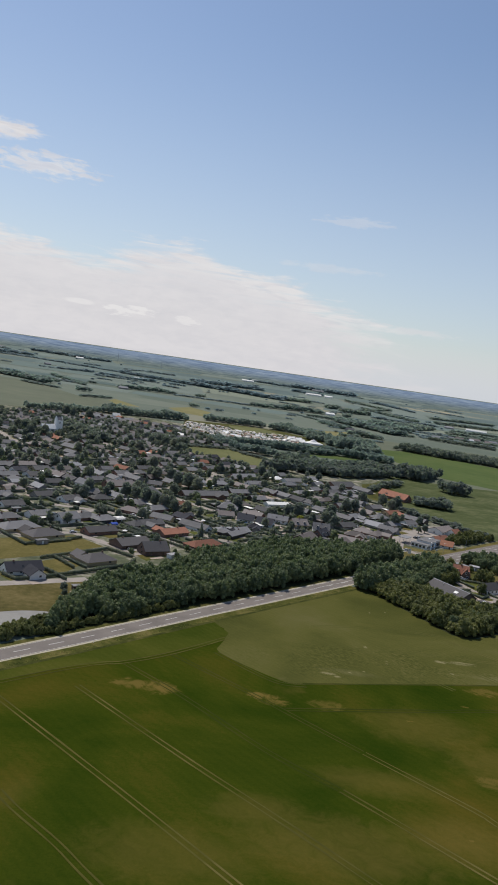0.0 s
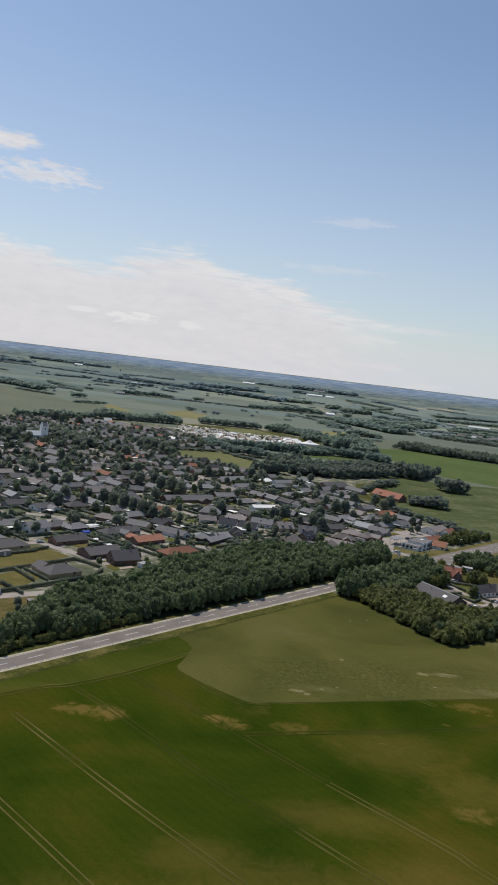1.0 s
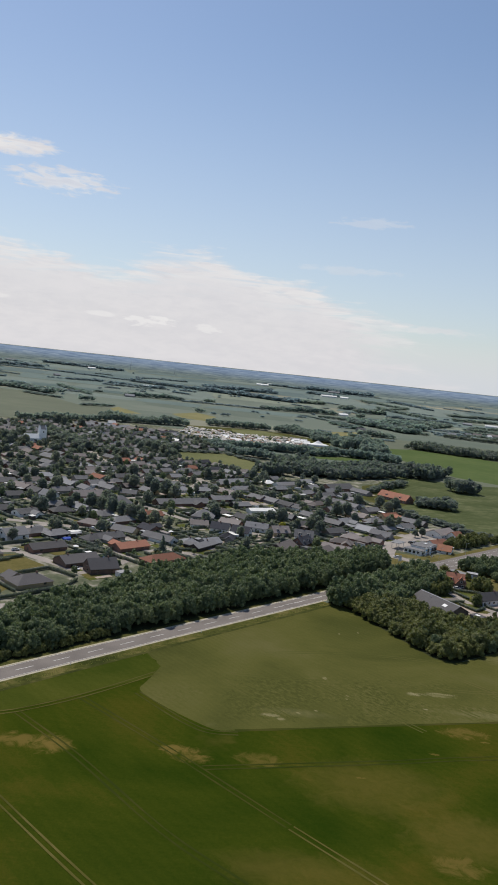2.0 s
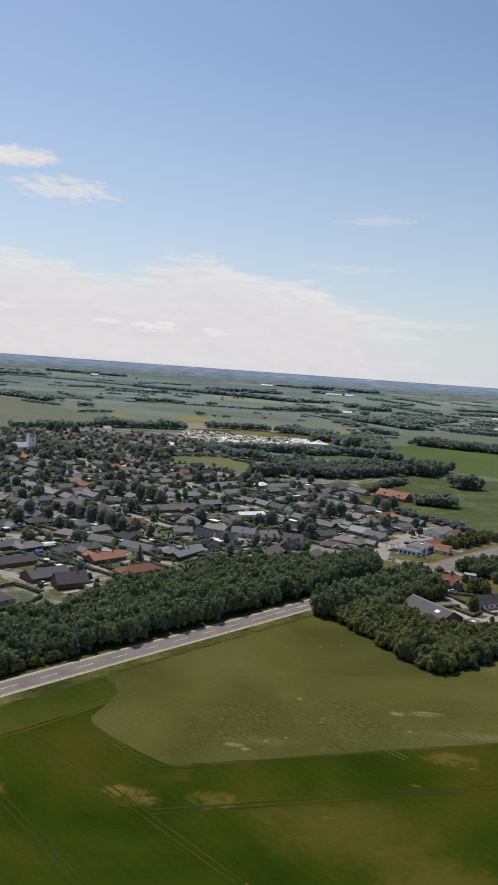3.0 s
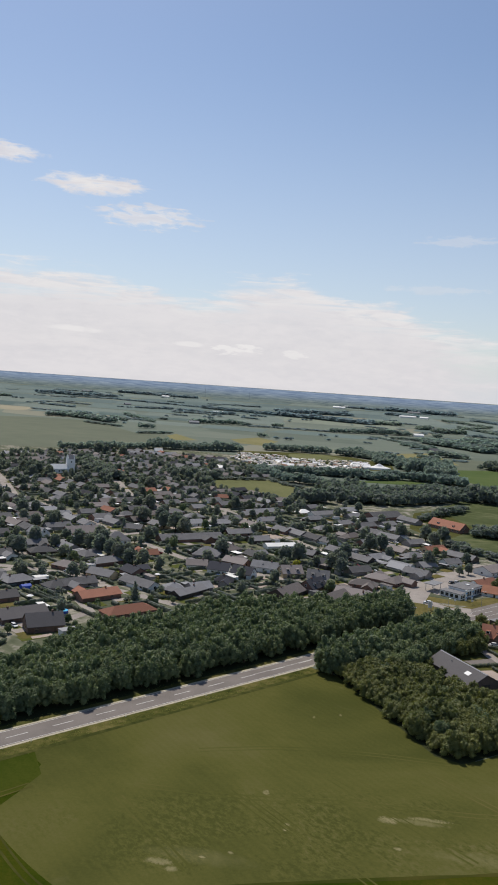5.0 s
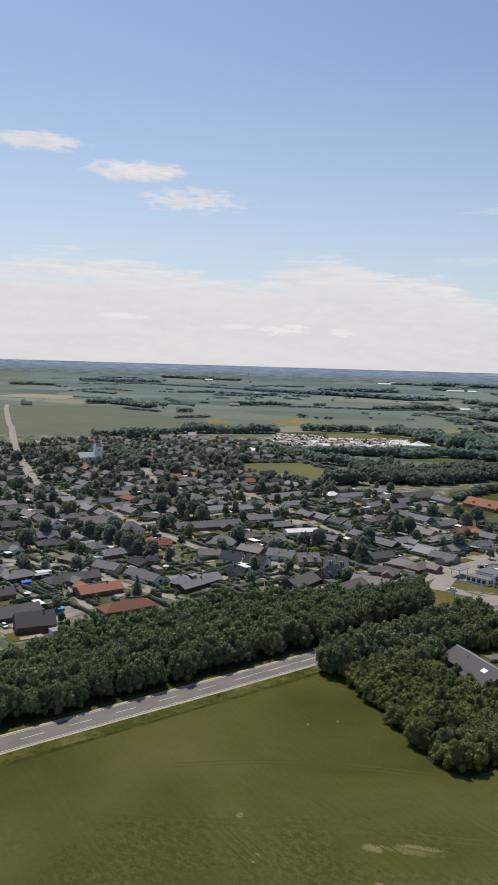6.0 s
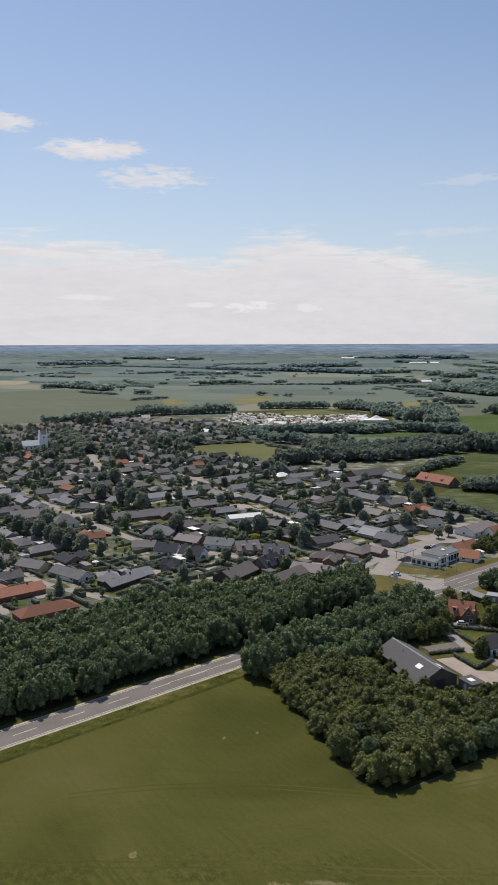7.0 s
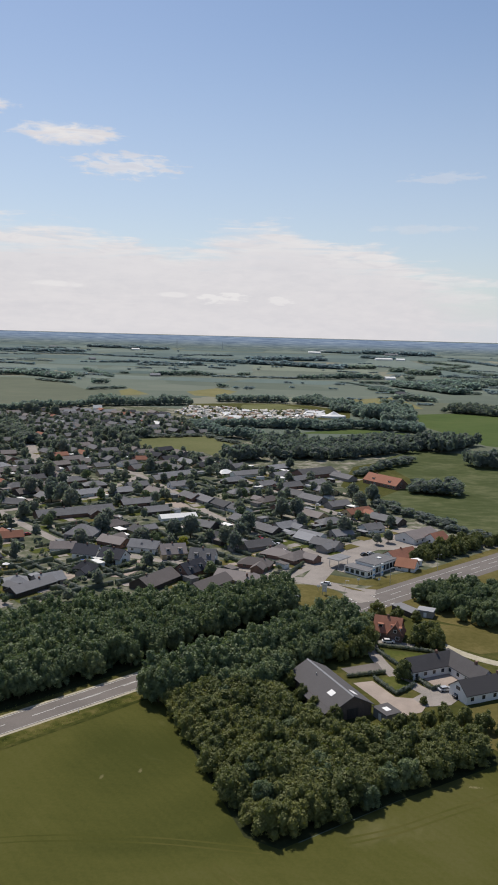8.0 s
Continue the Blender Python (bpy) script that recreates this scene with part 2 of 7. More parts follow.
def crop_material(name, dark, mid, light, bare, row_gap, patches, specks=(), row_turn=-43, lines=1.0):
    """A cereal crop: sowing rows, patchy growth, thin brownish patches and small laid spots."""
    m = bpy.data.materials.new(name)
    m.use_nodes = True
    k = Nodes(m.node_tree)
    co = k.add("ShaderNodeNewGeometry").outputs["Position"]
    turned = k.add("ShaderNodeMapping", {0: co, 2: (0, 0, radians(row_turn))}).outputs[0]
    rows = k.add("ShaderNodeTexWave", {"Vector": turned, "Scale": 0.314 / row_gap, "Distortion": 1.6, "Detail": 3.0, "Detail Scale": 0.3}).outputs["Fac"]
    long_co = k.add("ShaderNodeMapping", {0: turned, 3: (0.13, 0.012, 1)}).outputs[0]
    streak = k.noise(long_co, 3.0, 5.0, 0.65)
    cross = k.noise(k.add("ShaderNodeMapping", {0: co, 2: (0, 0, radians(-11)), 3: (0.012, 0.24, 1)}).outputs[0], 2.4, 4.0, 0.6)
    patch = k.noise(co, 0.016, 5.0, 0.55, 0.6)
    grain = k.noise(co, 1.2, 6.0, 0.72)
    v = k.math("ADD", k.math("MULTIPLY", k.math("SUBTRACT", patch, 0.5), 1.9), 0.5)
    for part_of, amount in ((streak, 0.14 * lines), (cross, 0.2 * lines), (grain, 0.6), (rows, 0.04)):
        v = k.math("ADD", v, k.math("MULTIPLY", k.math("SUBTRACT", part_of, 0.5), amount))
    if name == "wheat":
        # light and dark of the lumpy crop relief, put into the colour
        tuft_shading = k.noise(k.add("ShaderNodeMapping", {0: turned, 3: (0.8, 0.45, 1)}).outputs[0], 1.0, 5.0, 0.75)
        xy = k.add("ShaderNodeSeparateXYZ", {0: co}).outputs
        along = k.math("DIVIDE", k.math("SUBTRACT", xy[0], 85.0), 75.0)
        over = k.math("DIVIDE", k.math("SUBTRACT", k.math("SUBTRACT", xy[1], k.math("MULTIPLY", xy[0], 0.2)), 299.0), 22.0)
        near = k.smooth(k.math("ADD", k.math("MULTIPLY", along, along), k.math("MULTIPLY", over, over)), 1.3, 0.1)
        zone = k.math("MULTIPLY", k.smooth(k.noise(co, 0.05, 4.0), 0.36, 0.56), near)
        v = k.math("ADD", v, k.math("MULTIPLY", k.math("MULTIPLY", k.math("SUBTRACT", tuft_shading, 0.5), 3.0), zone))
    col = k.ramp(v, [(0.2, dark), (0.55, mid), (1.0, light)])
    at = k.add("ShaderNodeSeparateXYZ", {0: co}).outputs
    rag = k.math("MULTIPLY", k.math("SUBTRACT", k.noise(co, 0.17, 6.0, 0.72, 1.2), 0.5), 6.5)
    fine_rag = k.math("MULTIPLY", k.math("SUBTRACT", k.noise(co, 0.8, 4.0, 0.65, 1.0), 0.5), 5.0)
    amount = k.math("MULTIPLY", k.smooth(k.noise(co, 0.021, 5.0, 0.55, 0.8), 0.60, 0.74), 0.4)
    for spots, ragged_by in ((patches, rag), (specks, fine_rag)):
        for x, y, rx, ry, strength in spots:
            dx = k.math("DIVIDE", k.math("SUBTRACT", at[0], x), rx)
            dy = k.math("DIVIDE", k.math("SUBTRACT", at[1], y), ry)
            r2 = k.math("ADD", k.math("ADD", k.math("MULTIPLY", dx, dx), k.math("MULTIPLY", dy, dy)), ragged_by if rx < 10 else k.math("MULTIPLY", ragged_by, 0.4))
            amount = k.math("MAXIMUM", amount, k.math("MULTIPLY", k.smooth(r2, 1.6, -0.4), strength))
    col = k.mix(amount, col, (*bare, 1.0))
    b = k.add("ShaderNodeBump", {"Height": k.math("ADD", grain, k.math("ADD", k.math("MULTIPLY", rows, 0.4), k.math("MULTIPLY", streak, 0.5))), "Strength": 0.8, "Distance": 0.2})
    bsdf = k.add("ShaderNodeBsdfPrincipled", {"Base Color": col, "Roughness": 1.0, "Specular IOR Level": 0.0, "Normal": b.outputs[0]})
    k.add("ShaderNodeOutputMaterial", {0: bsdf.outputs[0]})
    return m


BARLEY = crop_material("barley", (0.017, 0.033, 0.003), (0.035, 0.047, 0.005), (0.082, 0.064, 0.011), (0.135, 0.098, 0.026), 3.0,
                       ((-12, 262, 6, 5, 0.95), (-21.5, 262, 6, 4, 0.8), (24, 266.5, 5, 3, 0.95), (29.5, 262.5, 5, 2.5, 0.85), (47.6, 265.7, 6, 4, 0.55), (113.5, 298, 8, 4, 0.75), (95, 226, 6, 4, 0.7), (42, 183, 30, 14, 0.4), (0, 172, 22, 12, 0.32), (75, 192, 20, 12, 0.4), (79, 258, 22, 14, 0.38), (99, 238, 16, 12, 0.4), (22, 194, 14, 9, 0.35), (57, 217, 20, 8, 0.35)),
                       ((75.8, 262.2, 1.6, 0.8, 0.9), (77.6, 193.7, 1.0, 0.6, 0.9), (119, 293.2, 1.8, 0.6, 0.9), (100.6, 281.3, 1.4, 0.6, 0.8)))
WHEAT = crop_material("wheat", (0.056, 0.061, 0.017), (0.084, 0.084, 0.024), (0.111, 0.103, 0.041), (0.25, 0.22, 0.12), 2.4,
                      ((110, 327, 6, 1.2, 0.35), (60, 300, 12, 3, 0.15), (130, 314, 20, 3, 0.2)),
                      ((51, 296, 3.0, 1.3, 0.6), (54, 294, 1.6, 1.0, 0.6), (102.6, 326.4, 2.6, 1.5, 0.75), (113, 329, 5.0, 0.8, 0.6), (104.3, 314, 1.0, 0.6, 0.7), (77.6, 315.6, 0.8, 0.5, 0.9), (71, 332, 0.8, 1.2, 0.7), (77.6, 318, 0.8, 0.5, 0.6), (89.5, 388, 0.5, 1.0, 0.5), (81, 384, 0.4, 0.9, 0.45), (171, 393.5, 1.6, 0.5, 0.6), (60, 300, 0.8, 0.5, 0.8), (66, 303, 0.7, 0.5, 0.7)), lines=0.7)
HEADLAND = crop_material("headland", (0.034, 0.048, 0.007), (0.056, 0.065, 0.011), (0.098, 0.088, 0.022), (0.15, 0.13, 0.05), 3.0, ())
# dark stretches stand for the crop's shadow in the wheel gaps
TRACK = material("wheel_track", [(0.020, 0.030, 0.004), (0.055, 0.055, 0.013), (0.122, 0.101, 0.035)], 0.05, 0.95, 0.5, 0.35, where="World", contrast=1.7, spec=0.03)
TRACK_PALE = material("pale_wheel_track", [(0.040, 0.044, 0.009), (0.078, 0.072, 0.018), (0.132, 0.110, 0.038)], 0.05, 0.95, 0.5, 0.35, where="World", contrast=1.2, spec=0.03)
# mostly the painted crop-shadow tones, with little pale soil
TRACK_DARK = material("dark_wheel_track", [(0.022, 0.034, 0.004), (0.036, 0.043, 0.007), (0.070, 0.060, 0.015)], 0.05, 0.95, 0.5, 0.35, where="World", contrast=1.3, spec=0.03)
TRACK_WHEAT = material("wheat_wheel_track", [(0.056, 0.060, 0.014), (0.074, 0.075, 0.019), (0.102, 0.092, 0.030)], 0.06, 0.95, 0.5, 0.35, where="World", contrast=1.4, spec=0.03)


def patchwork_material():
    """Farmland at a distance: parcels of different crops, their greens greyed and blued for haze."""
    m = bpy.data.materials.new("farmland")
    m.use_nodes = True
    k = Nodes(m.node_tree)
    co = k.add("ShaderNodeNewGeometry").outputs["Position"]
    co2 = k.add("ShaderNodeMapping", {0: co, 2: (0, 0, radians(-14)), 3: (0.0026, 0.0042, 0)}).outputs[0]
    cell = k.add("ShaderNodeTexVoronoi", {"Vector": co2, "Scale": 1.3, "Randomness": 0.9})
    cell.distance = "CHEBYCHEV"
    pick = k.add("ShaderNodeSeparateColor", {0: cell.outputs["Color"]}).outputs[0]
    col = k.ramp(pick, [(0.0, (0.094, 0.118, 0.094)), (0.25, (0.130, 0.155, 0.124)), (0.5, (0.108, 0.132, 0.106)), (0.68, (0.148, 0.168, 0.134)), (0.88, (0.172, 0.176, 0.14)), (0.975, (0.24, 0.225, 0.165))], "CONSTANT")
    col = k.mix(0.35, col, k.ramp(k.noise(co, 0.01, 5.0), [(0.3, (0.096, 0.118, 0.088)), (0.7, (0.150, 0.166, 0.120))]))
    bsdf = k.add("ShaderNodeBsdfPrincipled", {"Base Color": col, "Roughness": 0.95, "Specular IOR Level": 0.1})
    k.add("ShaderNodeOutputMaterial", {0: bsdf.outputs[0]})
    return m


FARMLAND = patchwork_material()


def roof_material(name, r, g, b, spread=0.3, rough=0.7):
    m = bpy.data.materials.new(name)
    m.use_nodes = True
    k = Nodes(m.node_tree)
    co = k.add("ShaderNodeTexCoord").outputs["Object"]
    tiles = k.add("ShaderNodeTexWave", {"Vector": co, "Scale": 0.9, "Distortion": 0.4}).outputs["Fac"]
    grain = k.noise(co, 2.5, 5.0)
    moss = k.noise(co, 0.3, 4.0)
    rnd = k.add("ShaderNodeObjectInfo").outputs["Random"]
    v = k.math("ADD", k.math("MULTIPLY", grain, 0.4), k.math("ADD", k.math("MULTIPLY", moss, 0.5), k.math("MULTIPLY", k.math("SUBTRACT", rnd, 0.5), 0.9)))
    lo, mid, hi = shades(r, g, b, spread)
    col = k.ramp(v, [(0.1, lo), (0.45, mid), (0.85, hi)])
    bmp = k.add("ShaderNodeBump", {"Height": tiles, "Strength": 0.4, "Distance": 0.05})
    bsdf = k.add("ShaderNodeBsdfPrincipled", {"Base Color": col, "Roughness": max(rough, 0.85), "Specular IOR Level": 0.12, "Normal": bmp.outputs[0]})
    k.add("ShaderNodeOutputMaterial", {0: bsdf.outputs[0]})
    return m


ROOFS = {
    "dark": roof_material("roof_dark", 0.152, 0.149, 0.152, 0.4),
    "grey": roof_material("roof_grey", 0.245, 0.245, 0.254),
    "brown": roof_material("roof_brown", 0.198, 0.174, 0.165),
    "black": roof_material("roof_black", 0.045, 0.046, 0.055),
    "slate": roof_material("roof_slate", 0.10, 0.094, 0.095, 0.2),
    "red": roof_material("roof_red", 0.29, 0.135, 0.092, 0.3),
    "orange": roof_material("roof_orange", 0.37, 0.175, 0.11, 0.2),
    "white": roof_material("roof_white", 0.72, 0.71, 0.68, 0.15),
}
WALLS = {
    "yellow": material("yellow_brick", shades(0.42, 0.33, 0.20, 0.2), 4.0, 0.9, 0.3, objects=0.3),
    "redbrick": material("red_brick", shades(0.225, 0.130, 0.098, 0.25), 4.0, 0.9, 0.3, objects=0.3),
    "white": material("white_render", shades(0.74, 0.73, 0.70, 0.1), 2.0, 0.85, 0.1, objects=0.1),
    "grey": material("grey_board", shades(0.27, 0.25, 0.23, 0.2), 3.0, 0.9, 0.2, stretch=(3, 3, 0.3), objects=0.2),
    "darkbrick": material("dark_brick", shades(0.15, 0.10, 0.08, 0.25), 4.0, 0.9, 0.3),
    "timber": material("dark_timber", shades(0.075, 0.06, 0.05, 0.3), 5.0, 0.85, 0.3, stretch=(3, 3, 0.3), objects=0.3),
}
GLASS = material("window_glass", shades(0.03, 0.035, 0.04, 0.2), 0.8, 0.08, spec=0.6)
FRAMEPAINT = material("white_paint", shades(0.75, 0.75, 0.73, 0.1), 5.0, 0.5)
DOORPAINT = material("door_paint", shades(0.10, 0.07, 0.05, 0.3), 3.0, 0.5, objects=0.8)
BARNBRICK = material("brown_barn_brick", shades(0.16, 0.115, 0.09, 0.25), 3.0, 0.9, 0.3)
BRICKSTACK = material("chimney_brick", shades(0.20, 0.12, 0.09, 0.3), 5.0, 0.9, 0.3)
STEEL = material("galvanised_steel", shades(0.42, 0.43, 0.44, 0.15), 3.0, 0.45, metal=0.7)
CANVAS = material("white_canvas", shades(0.78, 0.77, 0.75, 0.08), 0.6, 0.7)
RUBBER = material("tyre_rubber", shades(0.02, 0.02, 0.02, 0.2), 6.0, 0.9)
POOL = material("pool_water", shades(0.05, 0.40, 0.62, 0.15), 0.8, 0.1, spec=0.5)
TARP = material("blue_tarpaulin", shades(0.04, 0.09, 0.42, 0.2), 1.0, 0.5)


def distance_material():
    """The far distance behind the last woods, as a glow with haze painted in: green fields below, bluer and paler
    towards the rim, with streaks of woods and pale fields.
    """
    m = bpy.data.materials.new("haze_backdrop")
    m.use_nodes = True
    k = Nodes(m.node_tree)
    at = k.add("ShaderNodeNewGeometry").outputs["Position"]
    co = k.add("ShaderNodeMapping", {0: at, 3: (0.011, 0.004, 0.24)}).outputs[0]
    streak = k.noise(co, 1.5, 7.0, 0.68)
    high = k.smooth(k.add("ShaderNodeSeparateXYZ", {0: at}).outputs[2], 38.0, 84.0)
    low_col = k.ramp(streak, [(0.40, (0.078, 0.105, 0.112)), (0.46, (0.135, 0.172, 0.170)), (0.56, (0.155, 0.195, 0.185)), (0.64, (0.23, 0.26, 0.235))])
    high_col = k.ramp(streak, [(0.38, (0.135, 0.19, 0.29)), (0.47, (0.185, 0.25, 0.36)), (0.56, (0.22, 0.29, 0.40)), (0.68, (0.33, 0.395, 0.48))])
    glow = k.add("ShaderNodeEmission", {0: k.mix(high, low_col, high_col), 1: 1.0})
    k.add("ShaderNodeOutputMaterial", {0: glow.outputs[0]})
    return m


DISTANCE = distance_material()


# ---- building helpers ----
def mesh_of(name, verts, faces, mats, index=None):
    me = bpy.data.meshes.new(name)
    me.from_pydata([tuple(v) for v in verts], [], [tuple(f) for f in faces])
    for m in mats:
        me.materials.append(m)
    if index is not None:
        me.polygons.foreach_set("material_index", np.asarray(index, dtype=np.int32))
    me.update()
    return me


def part(name, bm, mat, parent, label=""):
    """Links a bmesh as one mesh object under a thing or part."""
    me = bpy.data.meshes.new(name)
    bm.to_mesh(me)
    bm.free()
    me.materials.append(mat)
    ob = new(name, me)
    ob.parent = parent
    if label:
        tagged(ob, label)
    return ob


def box(bm, x0, y0, z0, x1, y1, z1, bevel=0.0):
    made = bmesh.ops.create_cube(bm, size=1.0, matrix=Matrix.LocRotScale(((x0 + x1) / 2, (y0 + y1) / 2, (z0 + z1) / 2), None, (x1 - x0, y1 - y0, z1 - z0)))
    if bevel:
        edges = {e for v in made["verts"] for e in v.link_edges}
        bmesh.ops.bevel(bm, geom=list(edges), offset=bevel, segments=1, affect="EDGES")
    return bm


def boxed(*args, **more):
    return box(bmesh.new(), *args, **more)


def prism(points, depth, along="x"):
    """A profile of (across, up) points drawn out along x, centred."""
    bm = bmesh.new()
    ends = []
    for side in (-depth / 2, depth / 2):
        ends.append([bm.verts.new((side, a, b) if along == "x" else (a, side, b)) for a, b in points])
    count = len(points)
    bm.faces.new(ends[0][::-1])
    bm.faces.new(ends[1])
    for i in range(count):
        j = (i + 1) % count
        bm.faces.new((ends[0][i], ends[0][j], ends[1][j], ends[1][i]))
    bmesh.ops.recalc_face_normals(bm, faces=bm.faces)
    return bm


def rod(bm, a, b, r0, r1, sides=6):
    a, b = Vector(a), Vector(b)
    turn = (b - a).to_track_quat("Z", "Y").to_matrix().to_4x4()
    bmesh.ops.create_cone(bm, cap_ends=True, segments=sides, radius1=r0, radius2=r1, depth=(b - a).length, matrix=Matrix.Translation((a + b) / 2) @ turn)
    return bm


def rise(y):
    """The lie of the land: level to the far side of the village, then slowly up to the horizon."""
    return 0.0 if y < 1900 else 83.0 * (min(y, 4600.0) - 1900.0) ** 1.6 / 2700.0 ** 1.6


def sheet(name, points, z, mat, label="", kind="structure"):
    """A level piece of ground with its outline."""
    bm = bmesh.new()
    face = bm.faces.new([bm.verts.new((x, y, z)) for x, y in points])
    face.normal_update()
    if face.normal.z < 0:
        face.normal_flip()
    bmesh.ops.triangulate(bm, faces=bm.faces, ngon_method="EAR_CLIP")
    me = bpy.data.meshes.new(name)
    bm.to_mesh(me)
    bm.free()
    me.materials.append(mat)
    return tagged(new(name, me), label, "", "", kind)


def strip(name, points, width, z, mat, label="", kind="structure", wobble=0.0):
    """A band of even width along a line."""
    pts = [Vector((x, y)) for x, y in points]
    dense = []
    for a, b in zip(pts, pts[1:]):
        count = max(1, int((b - a).length / 12))
        dense += [a.lerp(b, i / count) for i in range(count)]
    dense.append(pts[-1])
    verts, faces = [], []
    for i, p in enumerate(dense):
        d = (dense[min(i + 1, len(dense) - 1)] - dense[max(i - 1, 0)]).normalized()
        side = Vector((-d.y, d.x)) * (width / 2) * (1 + wobble * (noise.noise((p.x * 0.13, p.y * 0.13, z)) if wobble else 0))
        verts += [(p.x - side.x, p.y - side.y, z), (p.x + side.x, p.y + side.y, z)]
    for i in range(len(dense) - 1):
        faces.append((2 * i, 2 * i + 2, 2 * i + 3, 2 * i + 1))
    return tagged(new(name, mesh_of(name, verts, faces, [mat])), label, "", "", kind)


RD = Vector((0.667, 0.745)).normalized()      # the way of the main road
RN = Vector((-RD.y, RD.x))                    # to its village side
R0 = Vector((-69.0, 271.5))


BEND = ((-500, -1.5), (30, -0.5), (105, 1.0), (215, 2.2), (280, 4.5), (340, 6.8), (900, 7.0))


def bend(s):
    """How far the road's middle lies off the straight line, s metres along it."""
    return float(np.interp(s, [b[0] for b in BEND], [b[1] for b in BEND]))


def road_at(s, off=0.0):
    p = R0 + RD * s + RN * (off + bend(s))
    return (p.x, p.y)


def road_line(s0, s1, off=0.0):
    return [road_at(s, off) for s in np.linspace(s0, s1, max(2, int((s1 - s0) / 20)))]


# ---- ground ----
def build_ground():
    ys = [-4000, -1500, -500, 0, 500, 1000, 1500, 1900] + [1900 + 100 * i for i in range(1, 28)] + [5200, 6000]
    xs = [-6000, -3500, -2000, -1000, -400, 0, 400, 1000, 2000, 3500, 6000]
    verts = [(x, y, rise(y)) for y in ys for x in xs]
    w = len(xs)
    faces = [(j * w + i, j * w + i + 1, (j + 1) * w + i + 1, (j + 1) * w + i) for j in range(len(ys) - 1) for i in range(w - 1)]
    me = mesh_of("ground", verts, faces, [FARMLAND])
    for p in me.polygons:
        p.use_smooth = True
    tagged(new("ground", me), "wide patchwork of green farmland rising gently to the horizon", "ground", "", "structure")


build_ground()
def flowing(points, steps=6):
    """A smooth line through the points."""
    p = [Vector(q) for q in points]
    p = [p[0] * 2 - p[1]] + p + [p[-1] * 2 - p[-2]]
    out = []
    for a, b, c, d in zip(p, p[1:], p[2:], p[3:]):
        for i in range(steps):
            t = i / steps
            q = 0.5 * (2 * b + (c - a) * t + (2 * a - 5 * b + 4 * c - d) * t * t + (3 * b - a - 3 * c + d) * t ** 3)
            out.append((q.x, q.y))
    return out + [tuple(p[-2])]


CROP_EDGE = flowing([(330, 372), (180, 326), (134, 311.6), (91, 298.4), (60, 288.6), (40, 282.4), (34.6, 281.4), (30.5, 283.4), (22, 289.6), (12.5, 298), (7.4, 304.6), (8.4, 311), (10, 319), (9.4, 331)])
sheet("ground_barley", [(-420, -160), (330, -160)] + CROP_EDGE + [road_at(97, -10), road_at(-420, -10)], 0.02, BARLEY, "dark green barley field with wheel tracks and thin patches")
sheet("ground_wheat", CROP_EDGE[::-1] + [(330, 470), (205, 425), (179, 407), (151, 384), (130, 366), (118, 366), (104, 396), (92, 420), (84, 427), road_at(206, -9), road_at(140, -9), road_at(97, -9)], 0.024, WHEAT, "pale green wheat field beside the country road")
strip("ground_verge", road_line(-420, 216, -7.6), 6.0, 0.055, VERGE, "rough grass verge between road and field", wobble=0.08)
strip("ground_ditch", road_line(-420, 216, -11.2), 1.5, 0.057, DITCH, "dark green grassy ditch between verge and crop", wobble=0.5)
strip("ground_verge_wood", road_line(-420, 300, 6.6), 3.8, 0.035, PASTURE, "rough grass verge beside the wood", wobble=0.1)
strip("road_shoulder", road_line(-420, 900), 11.0, 0.06, SHOULDER, "pale gravel shoulders of the country road", wobble=0.05)
strip("road", road_line(-420, 900), 9.2, 0.07, ASPHALT, "grey asphalt country road with white lines")


sheet("ground_headland", [road_at(-420, -10.2), road_at(99, -10.2), (11.5, 326), (9.5, 316.5), (-9.5, 296.5), (-26.3, 281), (-45.6, 267.6), (-120, 191.6), road_at(-420, -60)], 0.029, HEADLAND, "green headland strip between verge and barley")


def paint_bars(name, offs, starts, length, width, label):
    verts, faces = [], []
    for off in offs:
        for s in starts:
            a, b = Vector(road_at(s, off)), Vector(road_at(s + length, off))
            side = RN * width / 2
            i = len(verts)
            verts += [(a.x - side.x, a.y - side.y, 0.078), (b.x - side.x, b.y - side.y, 0.078), (b.x + side.x, b.y + side.y, 0.078), (a.x + side.x, a.y + side.y, 0.078)]
            faces.append((i, i + 1, i + 2, i + 3))
    tagged(new(name, mesh_of(name, verts, faces, [PAINT])), label, "road marking", "", "structure")


paint_bars("road_centre_line", (0.0,), [-415 + 15 * i for i in range(80)], 7.0, 0.22, "white broken centre line painted on the road")
paint_bars("road_solid_line", (0.35,), [192 + 15 * i for i in range(6)], 15, 0.16, "white solid line beside the broken centre line")
paint_bars("road_edge_line", (-4.1, 4.1), [-415 + 30 * i for i in range(42)], 29.8, 0.16, "white edge lines painted along the road")


def wheel_tracks(lines, mat, label, z):
    """Pairs of wheel tracks, each along its line."""
    for n_line, pts in enumerate(lines):
        line = [Vector(p) for p in pts]
        for gap in (-0.95, 0.95):
            out = []
            for i, p in enumerate(line):
                d = (line[min(i + 1, len(line) - 1)] - line[max(i - 1, 0)]).normalized()
                out.append((p.x - d.y * gap, p.y + d.x * gap))
            strip("ground_wheel_track", flowing(out, 4), 0.55, z + 0.003 * n_line, mat, label, wobble=0.7)


